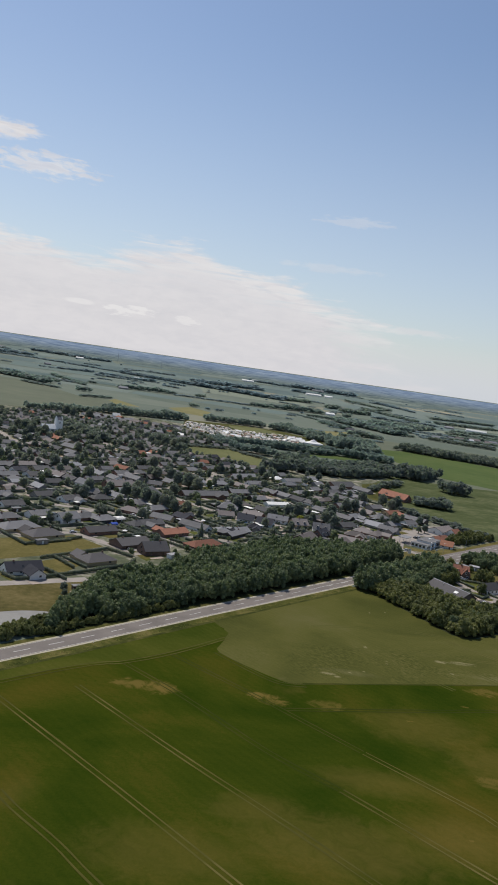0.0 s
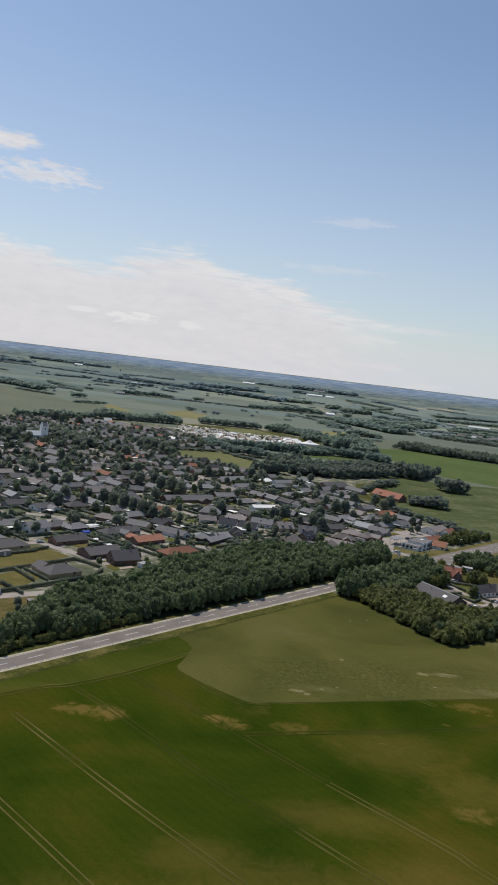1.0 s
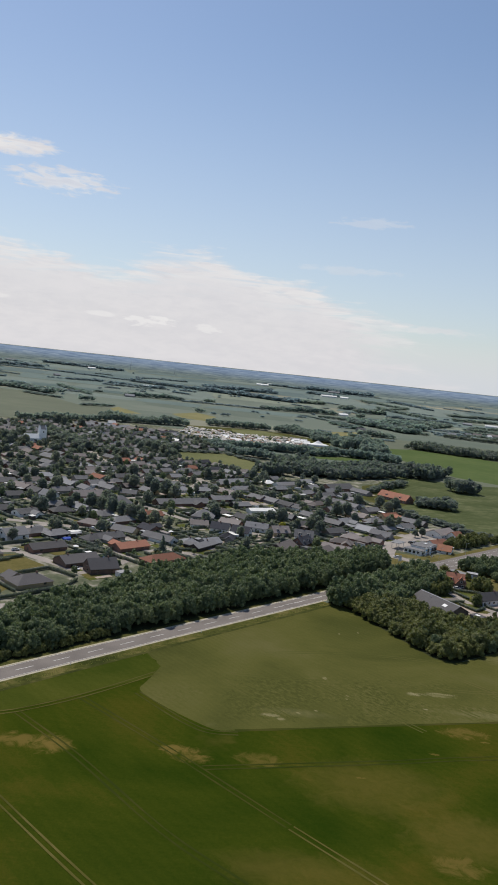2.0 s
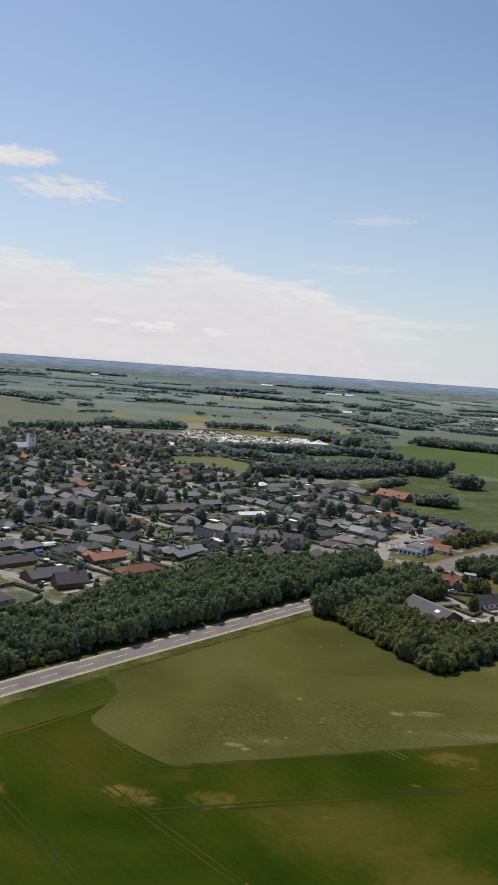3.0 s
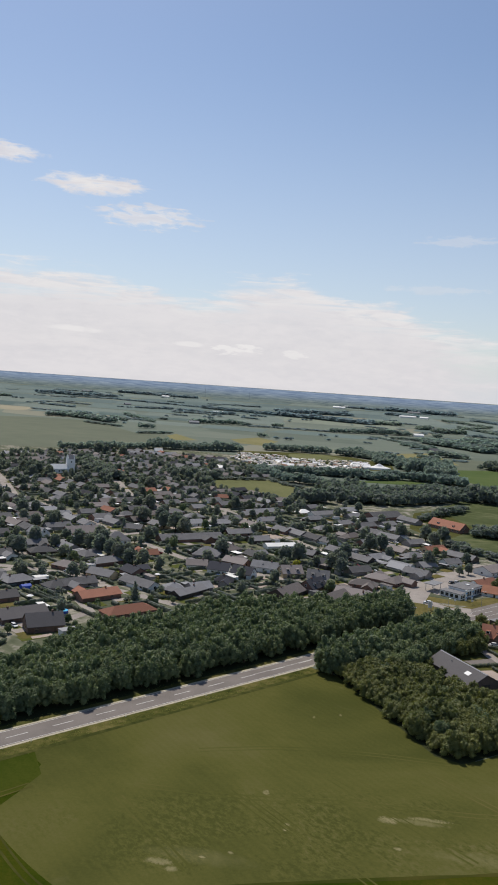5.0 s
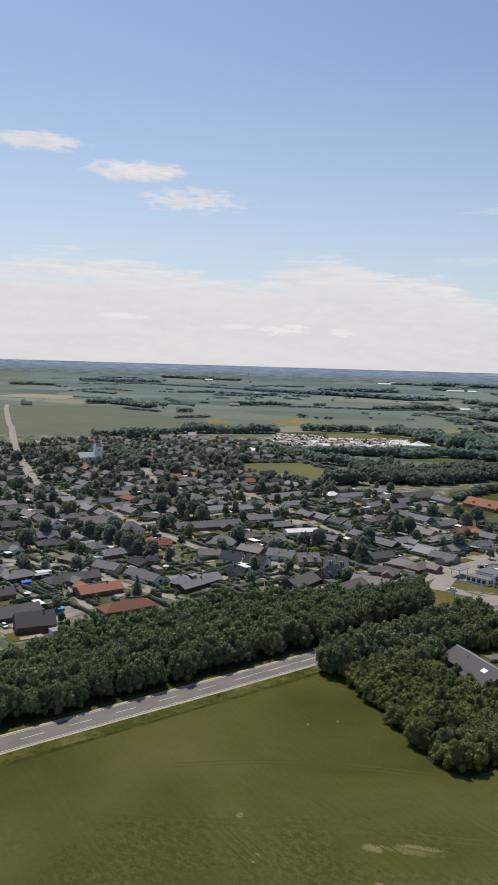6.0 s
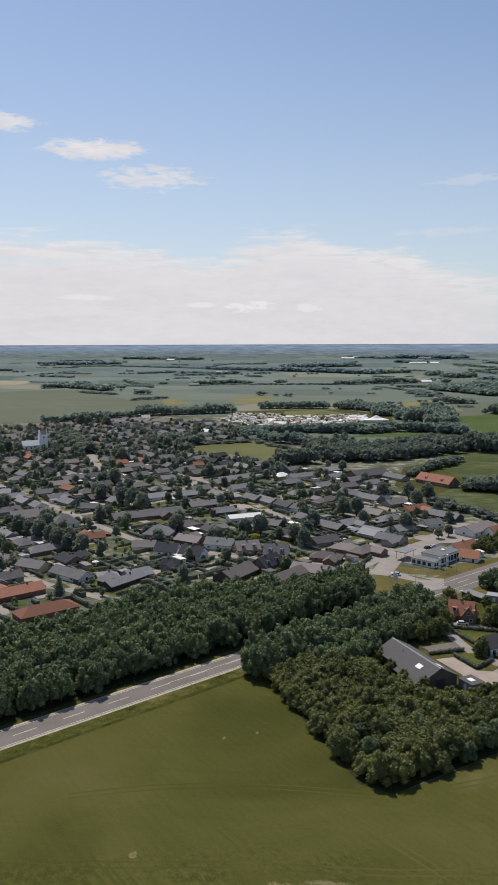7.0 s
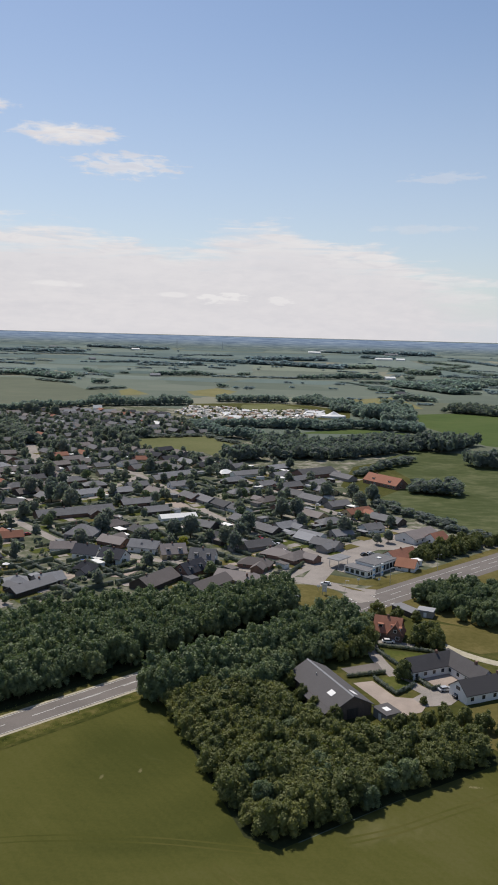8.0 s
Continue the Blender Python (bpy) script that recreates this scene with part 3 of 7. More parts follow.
wheel_tracks([[(-60, 239), (-27.3, 207.4), (-0.7, 181.2), (60, 120)], [(-44, 188), (-37.1, 180.8), (-25, 170), (-13.5, 157.9), (20, 125)], [(-38, 254.6), (2.7, 214.5), (31, 187.9), (90, 130)], [(-120, 190), (-45.6, 266), (-26.3, 279.4), (-9.5, 295), (11, 320)], [(55.6, 234), (82.8, 208.9), (92, 198), (140, 150)], [(45.5, 209.9), (64.2, 192.2), (120, 138)]], TRACK_PALE, "pale wheel tracks through the barley", 0.085)
wheel_tracks([
    [(7, 302), (18.2, 290.4), (27, 282.6), (33, 279.8), (41, 280.6)]], TRACK, "pale and dark wheel tracks through the barley", 0.034)
wheel_tracks([[(-10, 294), (18.6, 269), (34.5, 254), (55, 234.6)], [(-25.4, 278.6), (-2.5, 257), (25, 227), (45, 210.4)], [(32, 258), (60.7, 266), (90.5, 274.5), (126, 285), (300, 330)]], TRACK_DARK, "dark wheel tracks through the barley", 0.06)
wheel_tracks([[(36.8, 327), (66.9, 328.2), (92, 331.9), (138.4, 336), (200, 352)], [(49.3, 351), (72, 358.4), (97.9, 361.9), (122, 362)], [(34.4, 320.3), (57.8, 294.5)], [(66.8, 329.6), (100.5, 296)],
              [(87.3, 344), (122, 312)], [(59.8, 331.7), (81, 311)], [(140, 368), (151.3, 373.7), (163.3, 381.9), (190, 400)], [(112, 356), (150, 322)]], TRACK_WHEAT, "faint wheel tracks through the wheat", 0.03)
strip("ground_crop_edge", CROP_EDGE[6:31], 1.2, 0.03, TRACK_DARK, "dark trodden line between barley and wheat", wobble=0.9)

# the village ground, and the fields round it
sheet("ground_village", [road_at(-120, 70), road_at(60, 45), road_at(190, 12), road_at(330, 12), road_at(470, 14), (212, 640), (180, 690), (150, 760), (190, 850), (200, 940), (130, 960), (60, 1010), (20, 1090), (-60, 1290), (-240, 1340), (-420, 1150), (-420, 420)], 0.03, TOWN, "village ground of gardens, drives and lawns")
sheet("ground_farm_grass", [(112, 440), (124, 458), road_at(262, -12), road_at(310, -10), (172, 520), (215, 520), (222, 450), (182, 405), (150, 405), (128, 432)], 0.028, PASTURE, "rough grass round the farm")
strip("ground_roadside_grass", road_line(255, 520), 38.0, 0.026, DRYGRASS, "dry grass along the main road")
sheet("ground_wood_floor", [road_at(22, 9), road_at(60, 8), road_at(200, 8), road_at(304, 8), (122, 508), (114, 526), (102, 518), (92, 502), (76, 494), (54, 496), (36, 480), (13, 458), (-10, 425), (-26, 401), (-54, 362)], 0.045, FOREST_FLOOR, "shaded floor of the roadside wood")
sheet("ground_copse_floor", [(86, 427), (118, 366), (126, 363), (152, 385), (181, 407), (172, 418), (150, 418), (128, 440), (126, 458), (140, 482), (146, 498), road_at(302, -8), road_at(206, -8)], 0.045, FOREST_FLOOR, "shaded floor of the copse beside the farm")
sheet("ground_sports_field", [(-66, 980), (-1, 1018), (39, 965), (46, 852), (39, 871), (14, 910), (-41, 913)], 0.06, SPORT, "mown sports field between trees and houses")
sheet("ground_wood_strip", [(78, 1060), (111, 1096), (161, 1138), (224, 1098), (226, 1072), (196, 1062), (161, 1086), (111, 1076)], 0.062, GREENCROP, "narrow green field between two woods")
sheet("ground_meadow", [(160, 732), (205, 655), (224, 632), (520, 800), (420, 1010), (280, 960), (205, 975), (170, 900), (195, 800)], 0.05, MEADOW, "green meadow beside the village")
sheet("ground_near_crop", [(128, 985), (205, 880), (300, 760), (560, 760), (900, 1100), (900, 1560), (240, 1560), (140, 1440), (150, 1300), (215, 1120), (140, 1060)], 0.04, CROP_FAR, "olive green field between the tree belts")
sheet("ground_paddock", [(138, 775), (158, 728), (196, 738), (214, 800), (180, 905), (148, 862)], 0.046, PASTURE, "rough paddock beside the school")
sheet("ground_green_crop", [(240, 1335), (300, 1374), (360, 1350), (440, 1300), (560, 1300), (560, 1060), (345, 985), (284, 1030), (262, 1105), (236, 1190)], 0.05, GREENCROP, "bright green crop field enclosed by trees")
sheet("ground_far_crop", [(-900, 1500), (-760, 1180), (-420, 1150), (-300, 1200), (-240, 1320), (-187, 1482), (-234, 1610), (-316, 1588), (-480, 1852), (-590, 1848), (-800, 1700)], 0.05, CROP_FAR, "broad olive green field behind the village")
sheet("ground_ripe_strip", [(-138, 1613), (-99, 1725), (-51, 1655), (-62, 1516), (-108, 1532)], 0.06, STUBBLE, "yellow ripening field")
sheet("ground_ripe_strip", [(-254, 1585), (-250, 1646), (-183, 1523), (-223, 1491)], 0.06, STUBBLE, "yellow ripening strip at a field edge")
sheet("ground_ripe_strip", [(100, 1500), (234, 1649), (246, 1558), (262, 1430), (170, 1430)], 0.06, STUBBLE, "yellow ripening field behind the wood")
sheet("ground_camp", [(-80, 1235), (-30, 1160), (0, 1138), (47, 1150), (113, 1225), (150, 1240), (150, 1345), (90, 1420), (44, 1432), (-9, 1420), (-85, 1380)], 0.06, PASTURE, "trampled grass of the camping ground")
sheet("ground_arena", [(-9, 1395), (44, 1425), (85, 1369), (87, 1343), (10, 1304), (-7, 1349)], 0.07, SPORT, "olive grass arena beside the camping ground")
sheet("ground_dry_plot", [(-140, 372), (-104, 388), (-80, 412), (-62, 440), (-82, 456), (-150, 400)], 0.07, DRYGRASS, "dry yellow grass on an empty building plot")
sheet("ground_dry_plot", [(-86, 372), (-70, 380), (-66, 398), (-78, 404), (-92, 386)], 0.075, DRYGRASS, "dry yellow lawn beside the white house")
sheet("ground_dry_bank", [(-140, 320), (-96, 344), (-58, 374), (-54, 320), (-86, 288), (-140, 250)], 0.07, BANK, "dry rough grass bank above the pond")
sheet("ground_hayfield", [(166, 530), (176, 508), (200, 497), (260, 545), (240, 600), (215, 575)], 0.05, DRYGRASS, "dry mown hayfield beside the trees")
sheet("ground_hayfield", [(172, 506), (168, 488), (186, 478), (240, 500), (300, 560), (260, 560), (200, 500)], 0.055, DRYGRASS, "dry mown hayfield beside the farm")
sheet("ground_traffic_island", flowing([(112, 538), (115, 541), (121, 543), (128, 542.4), (134, 539), (138.4, 534.4), (141, 527.4), (136, 519), (129, 509.4), (121, 506.5), (115, 520)], 3), 0.16, DRYGRASS, "dry grass island at the junction")
sheet("ground_station_lawn", [(124.9, 554.5), (130.7, 560.4), (149.1, 554.8), (176.3, 577), (178.6, 573), (154.2, 547.8), (148.8, 546.6), (129.1, 549.3)], 0.09, DRYGRASS, "dry grass strip before the filling station")
sheet("ground_traffic_island", [(137, 545.4), (142.4, 543), (149, 538), (143, 540.2)], 0.175, DRYGRASS, "narrow dry grass island between the lanes")
pond = sheet("water", flowing([(-96, 300), (-88, 309), (-82, 313.5), (-74, 318.6), (-65, 321.4), (-63, 319), (-67, 309.5), (-71.5, 302.5), (-76, 296), (-90, 290)]), 0.08, WATER, "small grey pond on a grass bank")

STREETS = [
    ([(153, 538), (143, 539), (132, 545.5), (120, 549.5), (108, 550), (96, 558)], 8.0), ([(112, 552), (122, 570), (130, 590), (138, 606), (150, 619), (162, 631)], 9.0), ([(143, 536), (150, 526)], 10.0), ([(126, 549), (130, 566), (135, 584), (150, 606), (168, 627), (190, 660)], 10.0),
    ([(118, 603), (84, 640), (60, 668), (20, 700)], 6.0), ([(134, 580), (118, 603)], 6.0), ([(100, 560), (67, 562), (38, 571), (14, 578), (-8, 593), (-30, 614), (-66, 650)], 5.5),
    ([(-112, 533), (-84, 534), (-70, 532.5), (-52, 529), (-24, 509), (-2, 500), (10, 494)], 6.0), ([(-84, 534), (-104, 506), (-150, 470)], 6.0),
]
STREETS += [
    ([(-58, 374), (-92, 350), (-150, 310)], 6.5), ([(-38, 432), (-62, 448), (-84, 462), (-120, 440), (-170, 400)], 6.0), ([(-38, 432), (-24, 470), (-48, 505)], 5.0),
    ([(-66, 650), (-130, 715), (-193, 768)], 6.0), (flowing([(-193, 768), (-235, 840), (-287, 924), (-330, 1000), (-420, 1165)], 3), 9.0), ([(-99, 806), (-125, 862), (-143, 901), (-184, 978)], 8.0), 
    ([(112, 720), (132, 690), (148, 664)], 6.0), ([(112, 720), (86, 752), (60, 790)], 6.0), ([(60, 668), (30, 720), (-10, 780), (-60, 830)], 5.5), ([(-66, 640), (-20, 690), (-10, 780)], 5.5),
]
for i, (pts, w) in enumerate(STREETS):
    strip("road_street", pts, w, 0.085 + 0.003 * i, STREET, "pale worn asphalt village street")
sheet("pavement_forecourt", [(134, 585), (137, 566), (150, 559), (158, 566), (150, 600), (142, 603)], 0.15, STREET, "pale asphalt forecourt of the filling station")
sheet("pavement_shop_yard", [(152, 606), (157, 630), (160, 640), (170.5, 657.6), (190.6, 652.4), (208, 637.4), (195.2, 626.6), (178, 610)], 0.155, STREET, "pale asphalt parking yard beside the shop")
strip("road_far_lane", [(-420, 1165), (-472, 1263), (-505, 1317), (-687, 1652), (-743, 1764)], 9.0, 0.09, STREET, "pale lane leading out to the fields")
strip("road_farm_lane", flowing([(148, 500), (149, 486), (149.6, 474), (151.6, 465), (155.8, 455), (161, 448.5), (167, 442)]), 4.4, 0.09, STREET, "pale asphalt drive to the farm")
strip("road_villa_drive", [(149, 481.6), (156, 482.6), (164, 480.6)], 4.4, 0.094, STREET, "pale asphalt drive before the villa")
strip("road_field_lane", flowing([(168, 492), (174, 484), (180.5, 477), (191, 470.5), (215, 462), (270, 450)]), 4.0, 0.09, SHOULDER, "pale gravel lane at the field edge")
sheet("pavement_farm_yard", [(142.4, 447.2), (148.5, 449.8), (154.8, 439.6), (161, 439.5), (164, 436), (161.9, 431), (153.9, 425.4), (149.4, 436.3)], 0.098, GRAVEL, "pinkish gravel farm yard")
sheet("pavement_farm_drive", [(160, 449), (166.5, 447), (172, 449.5), (177, 446), (171, 437), (163, 434.5), (160, 439.5), (163.2, 443.5)], 0.1, STREET, "grey paved farm drive")
sheet("pavement_courtyard", [(163.6, 456.2), (173, 460.5), (176.5, 454), (168.5, 447.8)], 0.104, GRAVEL, "pinkish paved courtyard of the farmhouse")
# dark sheet laid in place of the trees' shade beside the barn
sheet("pavement_barn_parking", [(138.5, 457.6), (150.6, 464.5), (152.4, 457.6), (141.4, 453.4)], 0.104, ASPHALT, "dark asphalt-coloured patch painted for tree shade beside the barn")
sheet("ground_farm_lawn", [(149.4, 451.4), (155.2, 454.6), (161.6, 449.4), (155.6, 441.6)], 0.11, LAWN, "short green lawn at the farm drive")
sheet("ground_farm_lawn", [(152, 476), (167.6, 474.6), (158, 463)], 0.11, LAWN, "short green lawn before the white farmhouse")
sheet("ground_farm_lawn", [(176, 436), (200, 448), (205, 425), (182, 410), (170, 420)], 0.11, DRYGRASS, "dry lawn behind the white farmhouse")
sheet("ground_turn_lane", [(214, 560), (236, 562), (262, 590), (258, 596), (232, 574)], 0.06, STREET, "side road mouth at the main road")
paint_bars("road_junction_line", (-7.6, 2.6, 7.4), [285 + 5 * i for i in range(12)], 2.6, 0.4, "white dashed lines at the junction")
def hatch_bars():
    """A short row of slanting white bars between the lanes."""
    verts, faces = [], []
    for i in range(9):
        a = Vector(road_at(331 + 1.5 * i, 5.6))
        b = a + RD * 0.9 + RN * 2.0
        k = len(verts)
        for p, q in ((a, 0.0), (a, 0.7), (b, 0.7), (b, 0.0)):
            p = p + RD * q
            verts.append((p.x, p.y, 0.079))
        faces.append((k, k + 1, k + 2, k + 3))
    tagged(new("road_hatching", mesh_of("road_hatching", verts, faces, [PAINT])), "white slanting bars painted at the junction", "road marking", "", "structure")


hatch_bars()
strip("road_turn_lane", [road_at(265, 0), road_at(310, 0), road_at(400, 0), road_at(470, 0)], 16.5, 0.062, ASPHALT, "extra turning lane of the main road")
sheet("ground_dry_lawn", [(5, 705), (27, 711), (43, 688), (21, 685)], 0.16, DRYGRASS, "dry yellow lawn between village houses")
sheet("ground_dry_lawn", [(66, 792), (74, 776), (130, 838), (122, 850)], 0.16, DRYGRASS, "dry grass strip behind the houses")
sheet("ground_dry_lawn", [(-78, 548), (-70, 556), (-54, 548), (-62, 538)], 0.16, DRYGRASS, "dry yellow lawn between village houses")


GARDEN_LAWNS = [
    (DRYGRASS, [(-9.6, 531.5), (-13.2, 546), (-6.4, 552), (1, 547), (-3.3, 535.7)]), (LAWN, [(-3, 505.6), (-2.9, 516), (1.5, 515.6), (3, 506)]), (LAWN, [(25.8, 552.5), (35.9, 554.4), (32, 545.4)]),
    (LAWN, [(-28, 616), (-19.5, 618.7), (-13, 603), (-22, 612)]), (DRYGRASS, [(-8.9, 635), (3.3, 642), (2.1, 632.7), (-4.5, 628.9)]), (LAWN, [(12.8, 612.4), (24, 630.6), (25.6, 609)]), (LAWN, [(12.6, 551.5), (14.8, 558), (18.4, 552.4)])]
GARDEN_LAWNS += [
    (LAWN, [(-50, 667), (-42.3, 678), (-36.2, 665), (-43.3, 658)]), (LAWN, [(-25.7, 685), (-14, 698), (-11, 691), (-21.5, 680.4)]), (GRAVEL, [(27.7, 689), (38, 697), (46, 684), (38.9, 677.4)]), (GRAVEL, [(20.4, 522.2), (23.6, 535.8), (14.6, 540), (15.4, 532)]),
    (GRAVEL, [(36, 538), (45.2, 556.4), (48, 548), (44, 537)]), (LAWN, [(154, 635), (166, 646), (161, 632)]), (DRYGRASS, [(-46, 622), (-36, 611), (-42, 606), (-50, 616)])]
for mat, pts in GARDEN_LAWNS:
    sheet("ground_garden_lawn" if mat is not GRAVEL else "pavement_garden_drive", pts, 0.165, mat, "short garden lawn between hedges" if mat is not GRAVEL else "pale gravel drive between gardens")


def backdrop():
    """The farthest land, a low glowing blue rim behind the last woods, its haze painted in."""
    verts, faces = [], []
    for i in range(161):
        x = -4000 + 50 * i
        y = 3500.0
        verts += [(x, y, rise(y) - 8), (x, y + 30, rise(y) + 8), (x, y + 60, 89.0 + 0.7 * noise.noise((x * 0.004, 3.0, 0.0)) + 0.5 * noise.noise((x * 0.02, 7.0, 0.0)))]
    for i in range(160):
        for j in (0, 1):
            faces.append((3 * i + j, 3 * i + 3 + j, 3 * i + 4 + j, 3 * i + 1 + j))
    tagged(new("backdrop", mesh_of("backdrop", verts, faces, [DISTANCE])), "glowing rim of far land with painted blue haze along the horizon", "backdrop", "", "structure")


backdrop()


# far field colours with haze painted in, bluest for the farthest bands
FAR_CROPS = [material(name, shades(*c, 0.12), 0.02, 0.95, 0.2, 0.2, where="World", spec=0.03) for name, c in (("hazed_blue_green", (0.128, 0.165, 0.150)), ("hazed_dark_green", (0.096, 0.130, 0.120)), ("hazed_pale_green", (0.190, 0.212, 0.165)), ("hazed_grey_green", (0.155, 0.185, 0.160)), ("tan_stubble", (0.28, 0.255, 0.180)), ("hazed_blue_grey", (0.134, 0.170, 0.156)), ("hazed_dark_blue", (0.108, 0.143, 0.135)), ("hazed_pale_blue", (0.160, 0.192, 0.168)))]
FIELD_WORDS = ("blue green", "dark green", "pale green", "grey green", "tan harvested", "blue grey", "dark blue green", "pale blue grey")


def parcel(corners, crop):
    """One far field between four corners, following the slope."""
    a, b, c, d = [Vector(p) for p in corners]
    verts, faces, nx, ny = [], [], 3, 6
    for j in range(ny + 1):
        for i in range(nx + 1):
            p = a.lerp(b, i / nx).lerp(d.lerp(c, i / nx), j / ny)
            verts.append((p.x, p.y, rise(p.y) + 0.35))
    for j in range(ny):
        for i in range(nx):
            k = j * (nx + 1) + i
            faces.append((k, k + 1, k + nx + 2, k + nx + 1))
    tagged(new("ground_far_field", mesh_of("ground_far_field", verts, faces, [FAR_CROPS[crop]])), FIELD_WORDS[crop] + " field far out in the farmland, tinted for haze", "field", "", "structure")


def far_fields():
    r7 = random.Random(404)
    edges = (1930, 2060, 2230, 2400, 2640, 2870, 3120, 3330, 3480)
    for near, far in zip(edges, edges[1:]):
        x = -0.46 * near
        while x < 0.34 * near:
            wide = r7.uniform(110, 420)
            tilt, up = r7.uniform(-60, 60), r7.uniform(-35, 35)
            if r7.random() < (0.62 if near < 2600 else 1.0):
                # from 2600 m out the bluer haze tints prevail
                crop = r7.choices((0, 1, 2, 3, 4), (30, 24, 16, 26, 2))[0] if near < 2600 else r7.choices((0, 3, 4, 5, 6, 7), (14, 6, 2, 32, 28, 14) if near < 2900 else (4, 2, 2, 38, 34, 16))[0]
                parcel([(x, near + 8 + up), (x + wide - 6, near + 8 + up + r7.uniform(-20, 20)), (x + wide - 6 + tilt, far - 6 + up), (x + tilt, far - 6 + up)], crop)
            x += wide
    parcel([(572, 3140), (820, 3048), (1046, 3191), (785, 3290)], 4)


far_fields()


# ---- plants ----
def ico(level):
    bm = bmesh.new()
    bmesh.ops.create_icosphere(bm, subdivisions=level, radius=1.0)
    v = np.array([tuple(p.co) for p in bm.verts])
    f = np.array([[p.index for p in q.verts] for q in bm.faces])
    bm.free()
    return v, f


ICO1, ICO2 = ico(1), ico(2)


def crown_arrays(lumps, leaves, size, seed, core=0.88, ball=ICO1, spray=0.26):
    """Vertices, triangles and quads of a crown: dark inner masses and many leaf sprays turned every way on their skins."""
    rng = np.random.default_rng(seed)
    lumps = np.array(lumps, dtype=float)
    verts, faces = [], []
    count = 0
    for c in lumps:
        v = ball[0] * (1 + rng.uniform(-0.13, 0.13, (len(ball[0]), 1))) * c[3:6] * core + c[:3]
        verts.append(v)
        faces += (ball[1] + count).tolist()
        count += len(v)
    area = lumps[:, 3] * lumps[:, 4] + lumps[:, 3] * lumps[:, 5]
    got = 0
    while got < leaves:
        pick = rng.choice(len(lumps), 400, p=area / area.sum())
        d = rng.normal(size=(400, 3))
        d /= np.linalg.norm(d, axis=1)[:, None]
        d[:, 2] = np.where(d[:, 2] < -0.55, -d[:, 2], d[:, 2])
        r = 1 + rng.uniform(-0.12, spray, (400, 1)) * rng.uniform(0.2, 1.0, (400, 1))
        p = lumps[pick, :3] + d * lumps[pick, 3:6] * r
        inside = np.zeros(400, bool)
        for i, c in enumerate(lumps):
            inside |= (pick != i) & ((((p - c[:3]) / c[3:6]) ** 2).sum(1) < 0.72)
        p, d = p[~inside], d[~inside]
        k = min(len(p), leaves - got)
        p, d = p[:k], d[:k]
        nrm = d + rng.normal(scale=0.58, size=(k, 3))
        nrm /= np.linalg.norm(nrm, axis=1)[:, None]
        a = np.cross(nrm, rng.normal(size=(k, 3)))
        a /= np.linalg.norm(a, axis=1)[:, None]
        b = np.cross(nrm, a)
        s = size * rng.uniform(0.6, 1.35, (k, 1))
        t = s * rng.uniform(0.45, 0.8, (k, 1))
        spray_tri = np.stack([p - a * s * 0.5 - b * t * 0.3, p + a * s * 0.5 - b * t * 0.3, p + b * t * 0.75 + nrm * s * 0.1], 1)
        verts.append(spray_tri.reshape(-1, 3))
        faces += (np.arange(k * 3).reshape(k, 3) + count).tolist()
        count += k * 3
        got += k
    return np.concatenate(verts), faces


def lumps_for(height, radius, base, count, seed, top=0.75):
    """The masses of one crown, from base to height."""
    rng = random.Random(seed)
    mid = (base + height) / 2
    out = [(0, 0, mid, radius * 0.72, radius * 0.72, (height - base) * 0.46)]
    for i in range(count):
        a = i * 2.4 + rng.uniform(-0.4, 0.4)
        u = (i + 0.5) / count
        z = base + (height - base) * (0.22 + 0.62 * u)
        reach = radius * (0.62 - 0.42 * max(0, u - 0.35) / 0.65 * top) * rng.uniform(0.8, 1.15)
        r = radius * rng.uniform(0.30, 0.5) * (1.0 if count < 12 else 0.85)
        out.append((math.cos(a) * reach, math.sin(a) * reach, z, r, r * rng.uniform(0.85, 1.15), r * rng.uniform(0.65, 0.9)))
    return out


def ragged_lumps(height, radius, count, seed):
    """The masses of a crown in a closed wood: many small tops of uneven height."""
    rng = random.Random(seed)
    out = [(0, 0, height * 0.36, radius * 0.8, radius * 0.8, height * 0.36)]
    for i in range(count):
        a, d = i * 2.4 + rng.uniform(-0.5, 0.5), radius * math.sqrt(rng.uniform(0.02, 0.95))
        r = radius * rng.uniform(0.17, 0.36)
        z = height * (0.9 - 0.42 * (d / radius) ** 2) * rng.uniform(0.72, 1.06) - r
        out.append((math.cos(a) * d, math.sin(a) * d, max(r, z), r, r * rng.uniform(0.8, 1.2), r * rng.uniform(0.8, 1.7)))
    for i in range(7):
        a = i * 0.9 + rng.uniform(-0.3, 0.3)
        r = radius * rng.uniform(0.24, 0.36)
        out.append((math.cos(a) * radius * 0.85, math.sin(a) * radius * 0.85, height * rng.uniform(0.1, 0.42), r, r, r * 1.2))
    return out


def trunk_mesh(height, radius, base, seed):
    rng = random.Random(seed)
    bm = bmesh.new()
    rod(bm, (0, 0, -0.1), (0, 0, base + (height - base) * 0.45), radius * 0.06 + 0.08, radius * 0.03 + 0.03, 7)
    for i in range(4):
        a = i * 1.57 + rng.uniform(-0.5, 0.5)
        z = base * rng.uniform(0.7, 1.1)
        rod(bm, (0, 0, z), (math.cos(a) * radius * 0.55, math.sin(a) * radius * 0.55, z + (height - base) * 0.35), radius * 0.03 + 0.03, 0.03, 5)
    me = bpy.data.meshes.new("trunk")
    bm.to_mesh(me)
    bm.free()
    me.materials.append(BARK)
    return me


